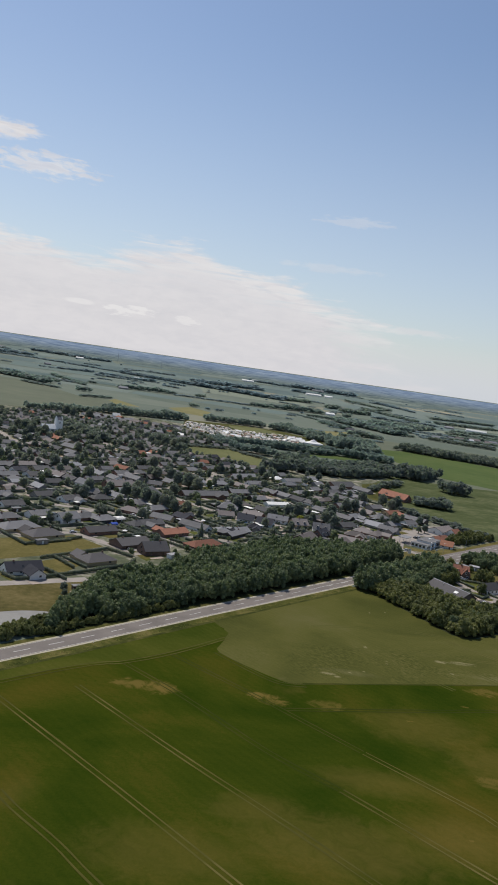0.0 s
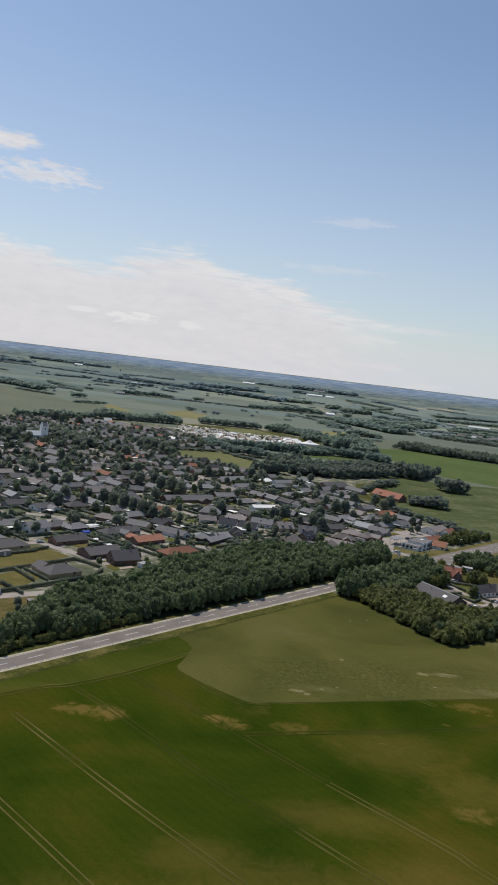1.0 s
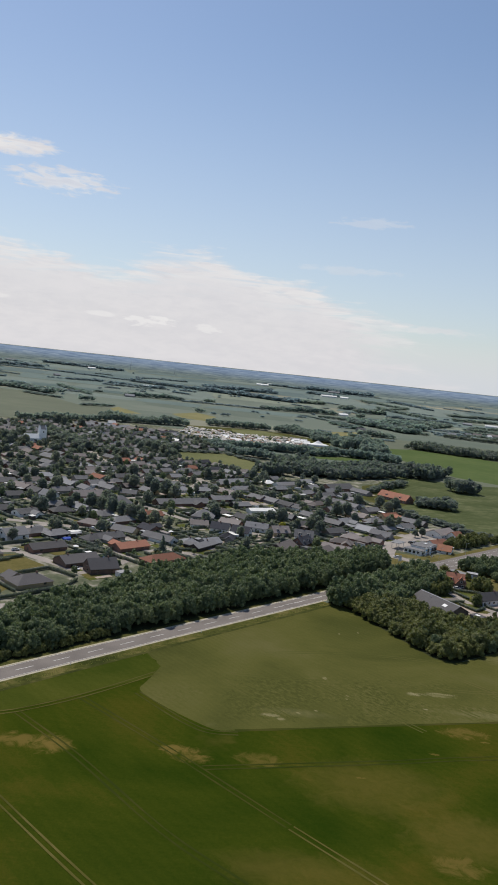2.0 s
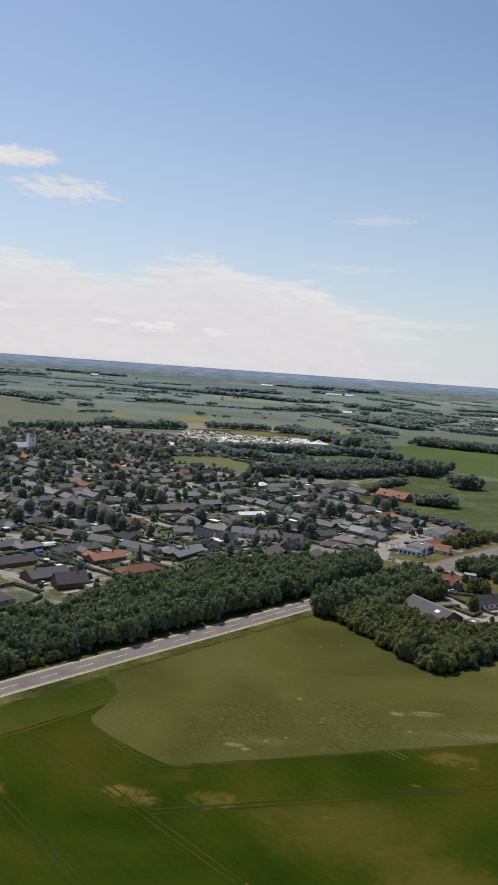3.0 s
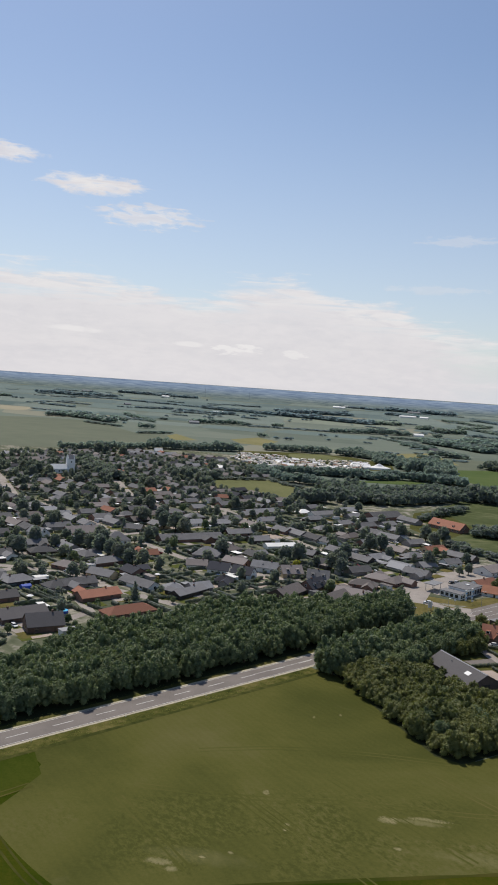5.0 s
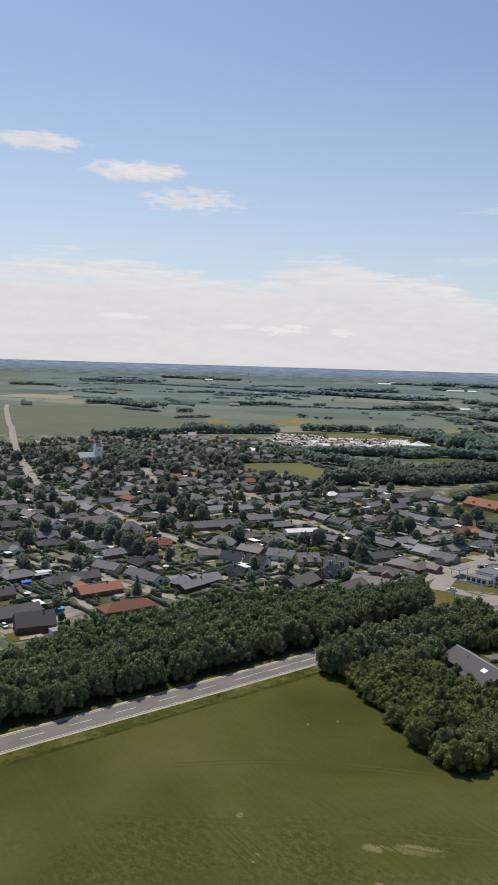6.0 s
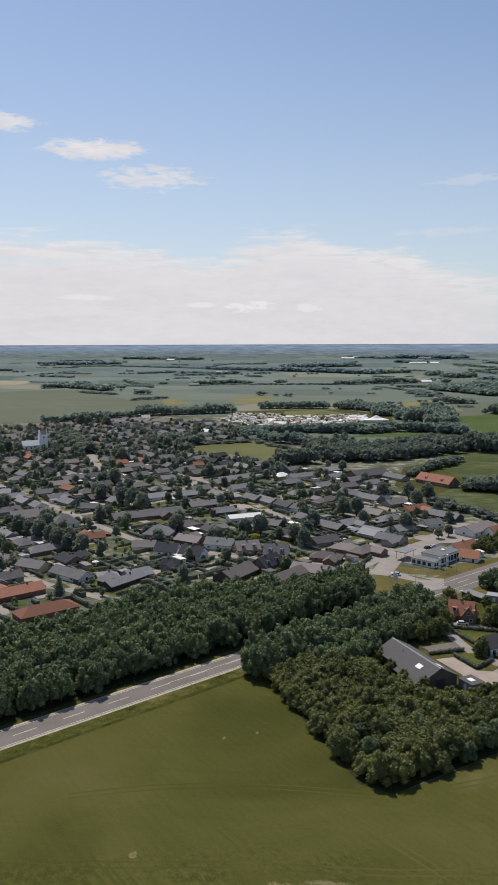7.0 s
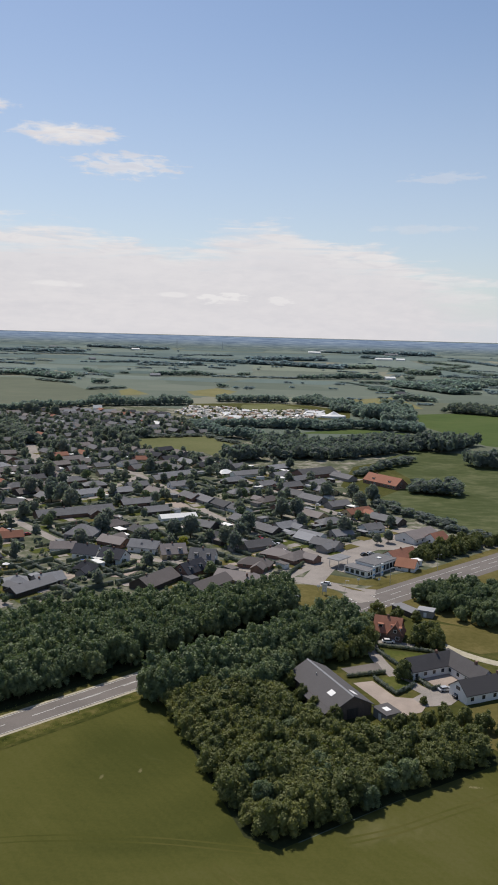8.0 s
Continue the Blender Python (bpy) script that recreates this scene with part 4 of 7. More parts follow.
class Kind:
    """One growth form: its crown arrays, to be placed as trees of their own or joined into a far wood."""

    def __init__(self, height, radius, base, lumps, leaves, size, seed, mat, shape=None, low=False):
        self.low = low
        self.arrays = crown_arrays(shape or lumps_for(height, radius, base, lumps, seed), leaves, size, seed)
        self.crown = mesh_of("crown", *self.arrays, [mat])
        self.trunk = trunk_mesh(height, radius, base, seed)
        self.height, self.radius = height, radius

    def plant(self, x, y, grow, turn, name, label, category, group, z=0.0, squash=1.0):
        if self.low:
            top = tagged(new(name, self.crown), label, category, group)
            top.matrix_world = Matrix.LocRotScale((x, y, z), Euler((0, 0, turn)), (grow, grow, grow * squash))
            return top
        top = tagged(new(name), label, category, group)
        top.matrix_world = Matrix.LocRotScale((x, y, z), Euler((0, 0, turn)), (grow, grow, grow * squash))
        for piece, me in (("trunk", self.trunk), ("crown", self.crown)):
            ob = new(piece, me)
            ob.parent = top
        return top


def conifer_lumps(height, radius):
    return [(0, 0, height * (0.12 + 0.8 * i / 7), radius * (1 - i / 7.6), radius * (1 - i / 7.6), height * 0.10) for i in range(7)]


WOOD = [Kind(15, 4.7, 0.6, 0, 1330, 0.84, 11 + i, LEAF, ragged_lumps(15, 4.7, 20, 11 + i)) for i in range(4)]
COPSE = [Kind(11, 4.2, 0.3, 0, 1330, 0.72, 31 + i, LEAF_B, ragged_lumps(11, 4.2, 18, 31 + i)) for i in range(4)]
SHADE = [Kind(9, 3.6, 0.9, 9, 440, 1.05, 51 + i, LEAF_DARK) for i in range(3)] + [Kind(7, 3.0, 0.6, 8, 380, 0.95, 61 + i, LEAF) for i in range(3)]
BUSH = [Kind(3.2, 1.9, 0.2, 6, 120, 0.7, 71 + i, LEAF_B, low=True) for i in range(2)] + [Kind(3.0, 1.7, 0.2, 5, 110, 0.7, 75, LEAF_DARK, low=True)]
FIR = [Kind(11, 2.6, 1.0, 6, 330, 0.8, 81 + i, LEAF_DARK, conifer_lumps(11, 2.6)) for i in range(2)]
GOLDEN = Kind(6, 2.6, 1.2, 6, 300, 0.7, 91, LEAF_YEL)
TINY = [crown_arrays(lumps_for(11, 4.6, 0.5, 2, 121 + i), 26, 3.6, 121 + i) for i in range(3)]
FAR = [crown_arrays(lumps_for(11, 4.6, 0.5, 5, 101 + i), 90, 2.5, 101 + i) for i in range(3)]


def inside(poly, x, y):
    odd = False
    for (x0, y0), (x1, y1) in zip(poly, poly[1:] + poly[:1]):
        if (y0 > y) != (y1 > y) and x < (x1 - x0) * (y - y0) / (y1 - y0) + x0:
            odd = not odd
    return odd


def scatter(poly, gap, seed, jitter=0.38):
    """Points on an uneven grid inside an outline."""
    rng = random.Random(seed)
    xs, ys = [p[0] for p in poly], [p[1] for p in poly]
    out = []
    row = 0
    y = min(ys)
    while y < max(ys):
        x = min(xs) + (gap / 2 if row % 2 else 0)
        while x < max(xs):
            px, py = x + rng.uniform(-jitter, jitter) * gap, y + rng.uniform(-jitter, jitter) * gap
            if inside(poly, px, py):
                out.append((px, py))
            x += gap
        y += gap * 0.87
        row += 1
    return out


rng = random.Random(5)
ROAD_WOOD = [road_at(26, 12.5), road_at(60, 10.4), road_at(205, 10.0), road_at(300, 10.0), (121, 506), (115, 524), (104, 520), (92, 508), (75, 500), (53, 494), (35, 477), (13, 454), (-9, 421), (-24, 397), (-51, 359)]
def joined_trees(name, kinds, spots, mat, label, seed):
    """Crowns too deep in a wood to be told apart: x, y, size and height of each, joined into one mesh."""
    r5 = random.Random(seed)
    verts, faces, count = [], [], 0
    for x, y, grow, tall in spots:
        pts, f = r5.choice(kinds).arrays
        a = r5.uniform(0, 6.3)
        ca, sa = math.cos(a) * grow, math.sin(a) * grow
        verts.append(np.column_stack([pts[:, 0] * ca - pts[:, 1] * sa + x, pts[:, 0] * sa + pts[:, 1] * ca + y, pts[:, 2] * grow * tall]))
        faces += [[q + count for q in face] for face in f]
        count += len(pts)
    tagged(new(name, mesh_of(name, np.concatenate(verts), faces, [mat])), label, "woods", "", "stuff")


def road_gap(p):
    return (Vector(p) - R0).dot(RN)


inner = []
for i, (x, y) in enumerate(sorted(scatter(ROAD_WOOD, 5.3, 1), key=road_gap)):
    grow, tall = rng.uniform(0.76, 0.96) * (0.9 if x < -10 else 1.0) * (0.84 if road_gap((x, y)) < 17 else 1.0), rng.uniform(0.92, 1.1)
    if i < 290:
        rng.choice(WOOD).plant(x, y, grow, rng.uniform(0, 6.3), "beech_tree", "tall green broadleaf tree in the dense roadside wood", "tree", "trees of the roadside wood", squash=tall)
    else:
        inner.append((x, y, grow, tall))
joined_trees("woods_roadside", WOOD, inner, LEAF, "green broadleaf canopy behind the first trees of the wood", 18)
for i in range(34):
    x, y = road_at(22 + 2.3 * i + rng.uniform(-1, 1), 9.6 + rng.uniform(-0.5, 1.4))
    COPSE[i % 4].plant(x, y, rng.uniform(0.28, 0.46), rng.uniform(0, 6.3), "edge_bush", "low olive green bush at the foot of the wood", "bush", "bushes along the wood")
COPSE_EDGE = [(86, 426), (95, 412), (116, 370), (124, 365), (136, 373), (152, 387), (178, 409), (172, 414), (152, 409), (139, 406), (117, 435), (122, 452), (130, 460), (140, 472), (147, 485), (149, 499), road_at(304, -11), road_at(204, -12)]
for x, y in scatter(COPSE_EDGE, 4.5, 2):
    kind = rng.choice(COPSE + COPSE + WOOD[:1] if y < 432 else WOOD)
    kind.plant(x, y, (rng.uniform(0.55, 1.05) if kind in COPSE else rng.uniform(0.5, 0.66)) if y < 432 else rng.uniform(0.6, 0.88), rng.uniform(0, 6.3), "hawthorn_tree", "bushy olive green tree in the copse beside the farm", "tree", "trees of the copse", squash=rng.uniform(0.75, 1.0))
for i in range(26):
    for off in (-10.5, -15.5):
        x, y = road_at(217 + 3.4 * i + rng.uniform(-1, 1), off + rng.uniform(-1.5, 1))
        rng.choice(WOOD).plant(x, y, rng.uniform(0.78, 1.05), rng.uniform(0, 6.3), "hedgerow_tree", "tall green tree in the row beside the main road", "tree", "trees beside the main road")
for x, y in scatter([(168, 534), (176, 514), (196, 501), (214, 512), (206, 545), (196, 556)], 6.0, 3):
    rng.choice(WOOD).plant(x, y, rng.uniform(0.5, 0.72), rng.uniform(0, 6.3), "roadside_tree", "dark green tree in the thicket by the junction", "tree", "trees by the junction")
for x, y in scatter([(178, 586), (222, 632), (214, 640), (196, 622), (180, 604), (172, 592)], 5.0, 4):
    rng.choice(COPSE).plant(x, y, rng.uniform(0.5, 0.75), rng.uniform(0, 6.3), "shrub_tree", "dark green shrub in the belt along the main road", "tree", "shrubs along the main road")
for x, y in scatter([(-52, 300), (-58, 316), (-62, 312), (-65, 306), (-69, 301), (-74, 294), (-90, 284), (-84, 275), (-66, 288)], 3.3, 6):
    rng.choice(COPSE).plant(x, y, rng.uniform(0.3, 0.5), rng.uniform(0, 6.3), "pond_bush", "rounded green bush beside the pond", "bush", "bushes by the pond")


def far_wood(name, belts, label, mat, gap=7.0, seed=0, grow=1.0, forms=FAR, open_below=-0.28):
    """Belts (x0, y0, x1, y1, depth, height) of joined crowns, too far to be told apart."""
    r = random.Random(seed)
    verts, faces, count = [], [], 0
    for x0, y0, x1, y1, depth, height in belts:
        length = math.hypot(x1 - x0, y1 - y0)
        ux, uy = (x1 - x0) / length, (y1 - y0) / length
        ranks = max(1, int(depth / gap))
        for j in range(ranks):
            for i in range(max(1, int(length / gap))):
                s = (i + r.uniform(0, 1)) * gap
                o = (j + r.uniform(-0.35, 0.35)) * gap
                lie = noise.noise((x0 + s * 0.021, y0 * 0.01 + o * 0.02, seed))
                if lie < open_below:
                    continue
                o += depth * 0.35 * noise.noise((x0 * 0.01 + s * 0.012, y0 * 0.01, seed + 9.0)) + gap * 0.4 * lie
                x, y = x0 + ux * s - uy * o, y0 + uy * s + ux * o
                v, f = forms[r.randrange(3)]
                k = height / 11 * r.uniform(0.68, 1.0) * (1 + 0.4 * lie)
                w = gap / 7.0 * r.uniform(1.1, 1.5) * grow
                a = r.uniform(0, 6.3)
                ca, sa = math.cos(a), math.sin(a)
                p = np.column_stack([(v[:, 0] * ca - v[:, 1] * sa) * w + x, (v[:, 0] * sa + v[:, 1] * ca) * w + y, v[:, 2] * k + rise(y)])
                verts.append(p)
                faces += [[q + count for q in face] for face in f]
                count += len(p)
    return tagged(new(name, mesh_of(name, np.concatenate(verts), faces, [mat])), label, "woods", "", "stuff")


far_wood("woods_behind_village", [(-300, 1170, -210, 1284, 22, 11), (-210, 1284, -79, 1360, 26, 14), (-55, 1426, 60, 1442, 26, 12), (60, 1442, 135, 1396, 40, 13), (125, 1330, 240, 1330, 40, 14), (152, 1280, 240, 1286, 40, 14), (165, 1240, 236, 1240, 40, 15), (190, 1204, 234, 1204, 34, 15)], "dark green belts of trees round the camping ground", LEAF_FAR_HAZED, 6.5, 1, open_below=-0.8)
far_wood("woods_before_camp", [(-4, 1104, 56, 1116, 24, 10), (52, 1113, 115, 1106, 30, 11), (110, 1106, 165, 1140, 30, 11), (160, 1140, 230, 1112, 36, 12), (-34, 1100, 12, 1022, 20, 10), (15, 1014, 56, 1000, 22, 11)], "dark green belt of trees before the camping ground", LEAF_FAR_HAZED, 6.5, 12, open_below=-0.8)
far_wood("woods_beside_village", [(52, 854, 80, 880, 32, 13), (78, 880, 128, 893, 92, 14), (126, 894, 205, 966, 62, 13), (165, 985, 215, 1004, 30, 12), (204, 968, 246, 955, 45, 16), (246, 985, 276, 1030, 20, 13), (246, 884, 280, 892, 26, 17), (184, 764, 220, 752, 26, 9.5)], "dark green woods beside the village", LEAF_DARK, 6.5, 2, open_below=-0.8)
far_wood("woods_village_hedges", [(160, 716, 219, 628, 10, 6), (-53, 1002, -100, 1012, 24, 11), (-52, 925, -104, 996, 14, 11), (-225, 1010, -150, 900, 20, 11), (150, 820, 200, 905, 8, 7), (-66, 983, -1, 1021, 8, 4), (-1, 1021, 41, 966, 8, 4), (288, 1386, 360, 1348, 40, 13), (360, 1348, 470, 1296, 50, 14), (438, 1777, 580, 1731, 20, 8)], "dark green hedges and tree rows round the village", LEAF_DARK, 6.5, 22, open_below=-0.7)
far_wood("woods_near_fields", [(-620, 1917, -585, 1938, 24, 10), (-605, 1975, -437, 1840, 26, 13), (-490, 1994, -431, 1935, 14, 9), (-517, 2200, -375, 1967, 8, 8), (-347, 1733, -318, 1748, 12, 10), (-311, 1584, -255, 1645, 8, 5), (-485, 1790, -386, 1728, 8, 5), (-304, 2050, -168, 2124, 16, 11), (-394, 2095, -367, 2109, 8, 7), (39, 2099, 132, 2146, 16, 11), (132, 2146, 235, 2195, 24, 14), (139, 2030, 236, 1860, 8, 4), (195, 1840, 239, 1735, 24, 9), (243, 1970, 347, 1757, 50, 13), (344, 2082, 386, 1909, 50, 14)], "dark hedgerows and small woods between the fields", LEAF_FAR_HAZED, 8.0, 3, 1.4, TINY, -0.6)
far_wood("woods_right_fields", [(386, 1909, 543, 2192, 30, 13), (288, 2487, 325, 2555, 30, 13), (319, 2387, 413, 2431, 24, 13), (296, 2185, 324, 2199, 16, 13), (394, 2116, 517, 2210, 24, 11), (357, 1921, 403, 1782, 8, 5), (229, 1573, 295, 1577, 24, 10), (263, 2031, 326, 1969, 30, 11), (202, 1524, 241, 1491, 12, 8), (420, 2707, 549, 2405, 12, 9), (155, 2575, 247, 2618, 24, 12), (500, 1880, 640, 1905, 14, 7), (540, 1975, 700, 2010, 18, 9), (560, 2080, 720, 2120, 16, 9), (600, 2210, 800, 2290, 14, 8), (620, 2480, 840, 2560, 20, 10), (660, 2700, 900, 2790, 16, 9), (-1195, 2640, -1042, 2655, 20, 11), (184, 2026, 277, 1985, 14, 9), (-116, 2150, -93, 2207, 8, 9), (-98, 1741, -92, 1761, 6, 8), (400, 3035, 539, 2810, 12, 8), (392, 2587, 548, 2869, 12, 7)], "dark hedgerows and copses in the farmland", LEAF_FAR_HAZED, 8.0, 13, 1.4, TINY, -0.6)
far_wood("woods_far_fields", [(-1098, 3004, -885, 3003, 30, 14), (-898, 3037, -796, 3053, 20, 12), (-873, 2969, -429, 2811, 10, 6), (-422, 2780, -147, 2673, 24, 11), (-895, 3390, -547, 3357, 30, 12), (-583, 2533, -469, 2594, 12, 8), (-441, 2518, -265, 2524, 24, 10), (-226, 2436, -181, 2406, 10, 6), (-829, 2392, -731, 2357, 10, 6), (-168, 2848, 90, 2947, 30, 13), (-147, 2673, 138, 2541, 40, 14), (209, 3171, 329, 3129, 20, 10), (31, 3474, 215, 3427, 20, 9), (218, 3445, 501, 3417, 50, 15), (549, 3169, 649, 2917, 14, 9)], "dark woods and hedgerows far out in the farmland", LEAF_DISTANT_HAZED, 10.0, 4, 1.6, TINY, -0.5)
r = random.Random(77)
belts = []
for i in range(34):
    y = 1800 * 1.9 ** r.random()
    x = r.uniform(-0.42, 0.26) * y
    if y < 2000 and -700 < x < 0:
        continue
    a = r.choice((-0.25, -0.12, 0.05, 0.12, 1.2))
    length = r.uniform(40, 220)
    belts.append((x, y, x + math.cos(a) * length, y + math.sin(a) * length, r.choice((8, 8, 8, 16)), r.uniform(3.5, 7)))
far_wood("woods_field_hedges", belts, "thin dark hedgerows dividing the distant fields", LEAF_DISTANT_HAZED, 9.0, 6, 1.4, TINY, -0.4)
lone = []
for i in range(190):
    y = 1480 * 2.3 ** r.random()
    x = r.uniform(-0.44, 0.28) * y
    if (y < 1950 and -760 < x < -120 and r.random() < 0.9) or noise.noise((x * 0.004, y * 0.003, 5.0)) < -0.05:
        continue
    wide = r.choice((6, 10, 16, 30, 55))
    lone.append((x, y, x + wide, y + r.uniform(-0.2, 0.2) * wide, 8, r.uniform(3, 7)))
far_wood("woods_scattered", lone, "scattered trees and small thickets in the distant fields", LEAF_DISTANT_HAZED, 8.0, 7, 1.0, TINY)


# ---- houses ----
def gable_wall(L, W, h, top):
    return prism([(-W / 2, -0.2), (W / 2, -0.2), (W / 2, h), (0, top - 0.12), (-W / 2, h)], L)


def gable_roof(L, W, h, top, over=0.5):
    s = (top - h) / (W / 2)
    o = W / 2 + over
    lo = h - s * over
    return prism([(-o, lo), (0, top), (o, lo), (o, lo + 0.22), (0, top + 0.24), (-o, lo + 0.22)], L + 2 * over * 0.8)


def hip_roof(L, W, h, top, over=0.5):
    bm = bmesh.new()
    a, b = L / 2 + over, W / 2 + over
    k = max(0.3, a - b)
    base = [bm.verts.new((x, y, h - 0.1)) for x, y in ((-a, -b), (a, -b), (a, b), (-a, b))]
    r0, r1 = bm.verts.new((-k, 0, top + 0.2)), bm.verts.new((k, 0, top + 0.2))
    bm.faces.new(base[::-1])
    bm.faces.new((base[0], base[1], r1, r0))
    bm.faces.new((base[2], base[3], r0, r1))
    bm.faces.new((base[1], base[2], r1))
    bm.faces.new((base[3], base[0], r0))
    bmesh.ops.recalc_face_normals(bm, faces=bm.faces)
    return bm


def window(parent, x, y, z, w, h, axis, fine):
    """A window in a long wall (axis y) or a gable (axis x): white surround and dark pane."""
    t = 0.06
    sx, sy = (w / 2, t) if axis == "y" else (t, w / 2)
    frame_part = part("window", boxed(x - sx, y - sy, z, x + sx, y + sy, z + h), FRAMEPAINT if fine else GLASS, parent)
    if fine:
        gx, gy = (w / 2 - 0.1, t + 0.012) if axis == "y" else (t + 0.012, w / 2 - 0.1)
        part("pane", boxed(x - gx, y - gy, z + 0.1, x + gx, y + gy, z + h - 0.1), GLASS, frame_part)
    return frame_part


PROTO = {}


def house_proto(L, W, h, top, roof, wall, hip, fine, variant):
    ob = new("house")
    part("wall", boxed(-L / 2, -W / 2, -0.2, L / 2, W / 2, h) if hip else gable_wall(L, W, h, top), WALLS[wall], ob)
    roof_part = part("roof", (hip_roof if hip else gable_roof)(L, W, h, top), ROOFS[roof], ob)
    r2 = random.Random(variant * 31 + int(L))
    if variant == 0 and not fine and top < 5.6:
        for piece, bm, mat in (("wing_wall", gable_wall(7, W * 0.7, h, top - 0.6), WALLS[wall]), ("wing_roof", gable_roof(7, W * 0.7, h, top - 0.6), ROOFS[roof])):
            bmesh.ops.transform(bm, verts=bm.verts, matrix=pose(L * 0.22, -W / 2 - 2.2, 0, 0, 0, 90))
            part(piece, bm, mat, ob)
    plain = variant >= 10
    variant = variant % 10
    if variant % 3 != 2 and not plain:
        x = r2.uniform(-0.3, 0.3) * L
        part("chimney", boxed(x - 0.35, -0.35, top - 0.5, x + 0.35, 0.35, top + 0.9, bevel=0.04), BRICKSTACK, roof_part)
    if fine and variant % 2:
        x = r2.uniform(-0.25, 0.25) * L
        s = (top - h) / (W / 2)
        bm = boxed(x - 0.5, -0.05, -0.03, x + 0.5, 1.1, 0.06)
        bmesh.ops.transform(bm, verts=bm.verts, matrix=pose(0, -W * 0.34, h + s * W * 0.16 + 0.28, math.degrees(math.atan(s))))
        part("skylight", bm, GLASS, roof_part)
    if fine and top > 6.3 and not hip:
        s = (top - h) / (W / 2)
        foot = h + s * W * 0.12
        for x in (-0.24 * L, 0.24 * L):
            dormer = part("dormer", boxed(x - 0.85, -W * 0.38, foot - 0.2, x + 0.85, -W * 0.1, foot + 1.25), WALLS["white"], ob)
            part("dormer_roof", boxed(x - 1.05, -W * 0.38 - 0.25, foot + 1.25, x + 1.05, -W * 0.1, foot + 1.4), ROOFS[roof], dormer)
            part("dormer_window", boxed(x - 0.6, -W * 0.38 - 0.03, foot + 0.25, x + 0.6, -W * 0.38 + 0.03, foot + 1.05), GLASS, dormer)
    n_win = max(2, int(L / 4.2)) if fine else 2
    for side in (-1, 1):
        for i in range(n_win if fine or side == -1 else 0 if plain else 1):
            x = -L / 2 + L * (i + 0.5) / n_win + r2.uniform(-0.3, 0.3)
            if side == -1 and i == n_win // 2 and not plain:
                part("door", boxed(x - 0.5, -W / 2 - 0.06, 0.0, x + 0.5, -W / 2 + 0.06, 2.05), DOORPAINT, ob)
            else:
                window(ob, x, side * W / 2, 0.95, 1.5, 1.2, "y", fine)
    if not hip:
        for side in (-1, 1):
            if fine or (side == -1 and not plain):
                window(ob, side * L / 2, r2.uniform(-1.2, 1.2), 0.95, 1.4, 1.2, "x", fine)
            if top > 5.6 and not plain:
                window(ob, side * L / 2, 0.0, h + 0.5, 1.2, 1.1, "x", fine)
    return ob


ROOF_WORDS = {"dark": "dark grey", "grey": "light grey", "brown": "weathered brown", "black": "black", "slate": "slate grey", "red": "red tiled", "orange": "bright orange tiled", "white": "white"}
WALL_WORDS = {"darkbrick": "dark brick", "grey": "grey boarded", "yellow": "yellow brick", "redbrick": "red brick", "white": "white", "timber": "dark timber"}
TAKEN = []


def home(x, y, turn, L, W=9, roof="dark", wall="", hip=None, top=None, fine=False, name="house", word="village house", variant=None):
    """A house with its ridge turned so many degrees from +x."""
    r2 = random.Random(int(x * 7 + y * 13))
    L = max(9, round(L / 3) * 3) if not fine else L
    W = round(W)
    wall = wall or r2.choice(("yellow", "grey", "grey", "redbrick", "white", "timber"))
    hip = (r2.random() < 0.22) if hip is None else hip
    top = top or (4.5 + (0.5 if W > 10 else 0))
    h = 2.2 if top < 5.6 else 2.9
    variant = r2.randrange(3) if variant is None else variant
    variant = variant + 10 if y > 760 and not fine else variant
    key = (L, W, h, top, roof, wall, hip, fine, variant)
    m = pose(x, y, 0, 0, 0, turn + (180 if r2.random() < 0.5 and not fine else 0))
    TAKEN.append((x, y, max(L, W) / 2))
    if key in PROTO:
        return copy_thing(PROTO[key], m)
    ob = house_proto(*key)
    ob.name = name
    tagged(ob, f"{WALL_WORDS[wall]} {word} with a {ROOF_WORDS[roof]} {'hipped' if hip else 'gabled'} roof", "house", "houses of the village")
    ob.matrix_world = m
    PROTO[key] = ob
    return ob


def row(houses):
    for spec in houses:
        home(*spec)


row([(11.7, 513.5, 62, 21, 7, "dark", "timber", False, 4.0), (3, 519, 30, 9, 8, "grey", "white", True, 4.2), (15, 524, 45, 11, 9, "grey"), (4, 574, 12, 12, 9, "brown", "white"), (19, 565, -8, 12, 9, "black", "white", False, 6.2, True), (33, 561, -17, 12, 9, "black", "white", False, 6.2, True),
     (25, 543, -7, 9, 7, "black"), (25, 589, -24, 15, 9, "brown"), (43, 581, -10, 15, 9, "grey", "white", False, 5.6, True), (58, 574, 24, 12, 10, "brown", "yellow", False, 6.4, True), (-15, 646, 37, 44, 11, "dark", "redbrick", False),
     (5, 600, -3, 15, 13, "dark", "", True, 7.0)])
row([(-26, 701, 43, 19, 9, "grey", "white"), (-5, 714, 35, 17, 10, "grey", "", True), (13, 681, 37, 22, 9, "dark"), (-29, 729, 31, 14, 9, "dark"), (29, 662, 36, 16, 9, "dark"), (-29, 588, 31, 12, 9, "red"),
     (-58, 663, -2, 12, 9, "dark"), (9, 764, 51, 15, 9, "dark"), (-35, 774, 39, 12, 9, "dark"), (-97, 777, 45, 16, 9, "dark"), (-27, 844, 16, 12, 9, "red"), (59.5, 531.5, 65, 21, 11, "brown", "timber", False, 5.2)])
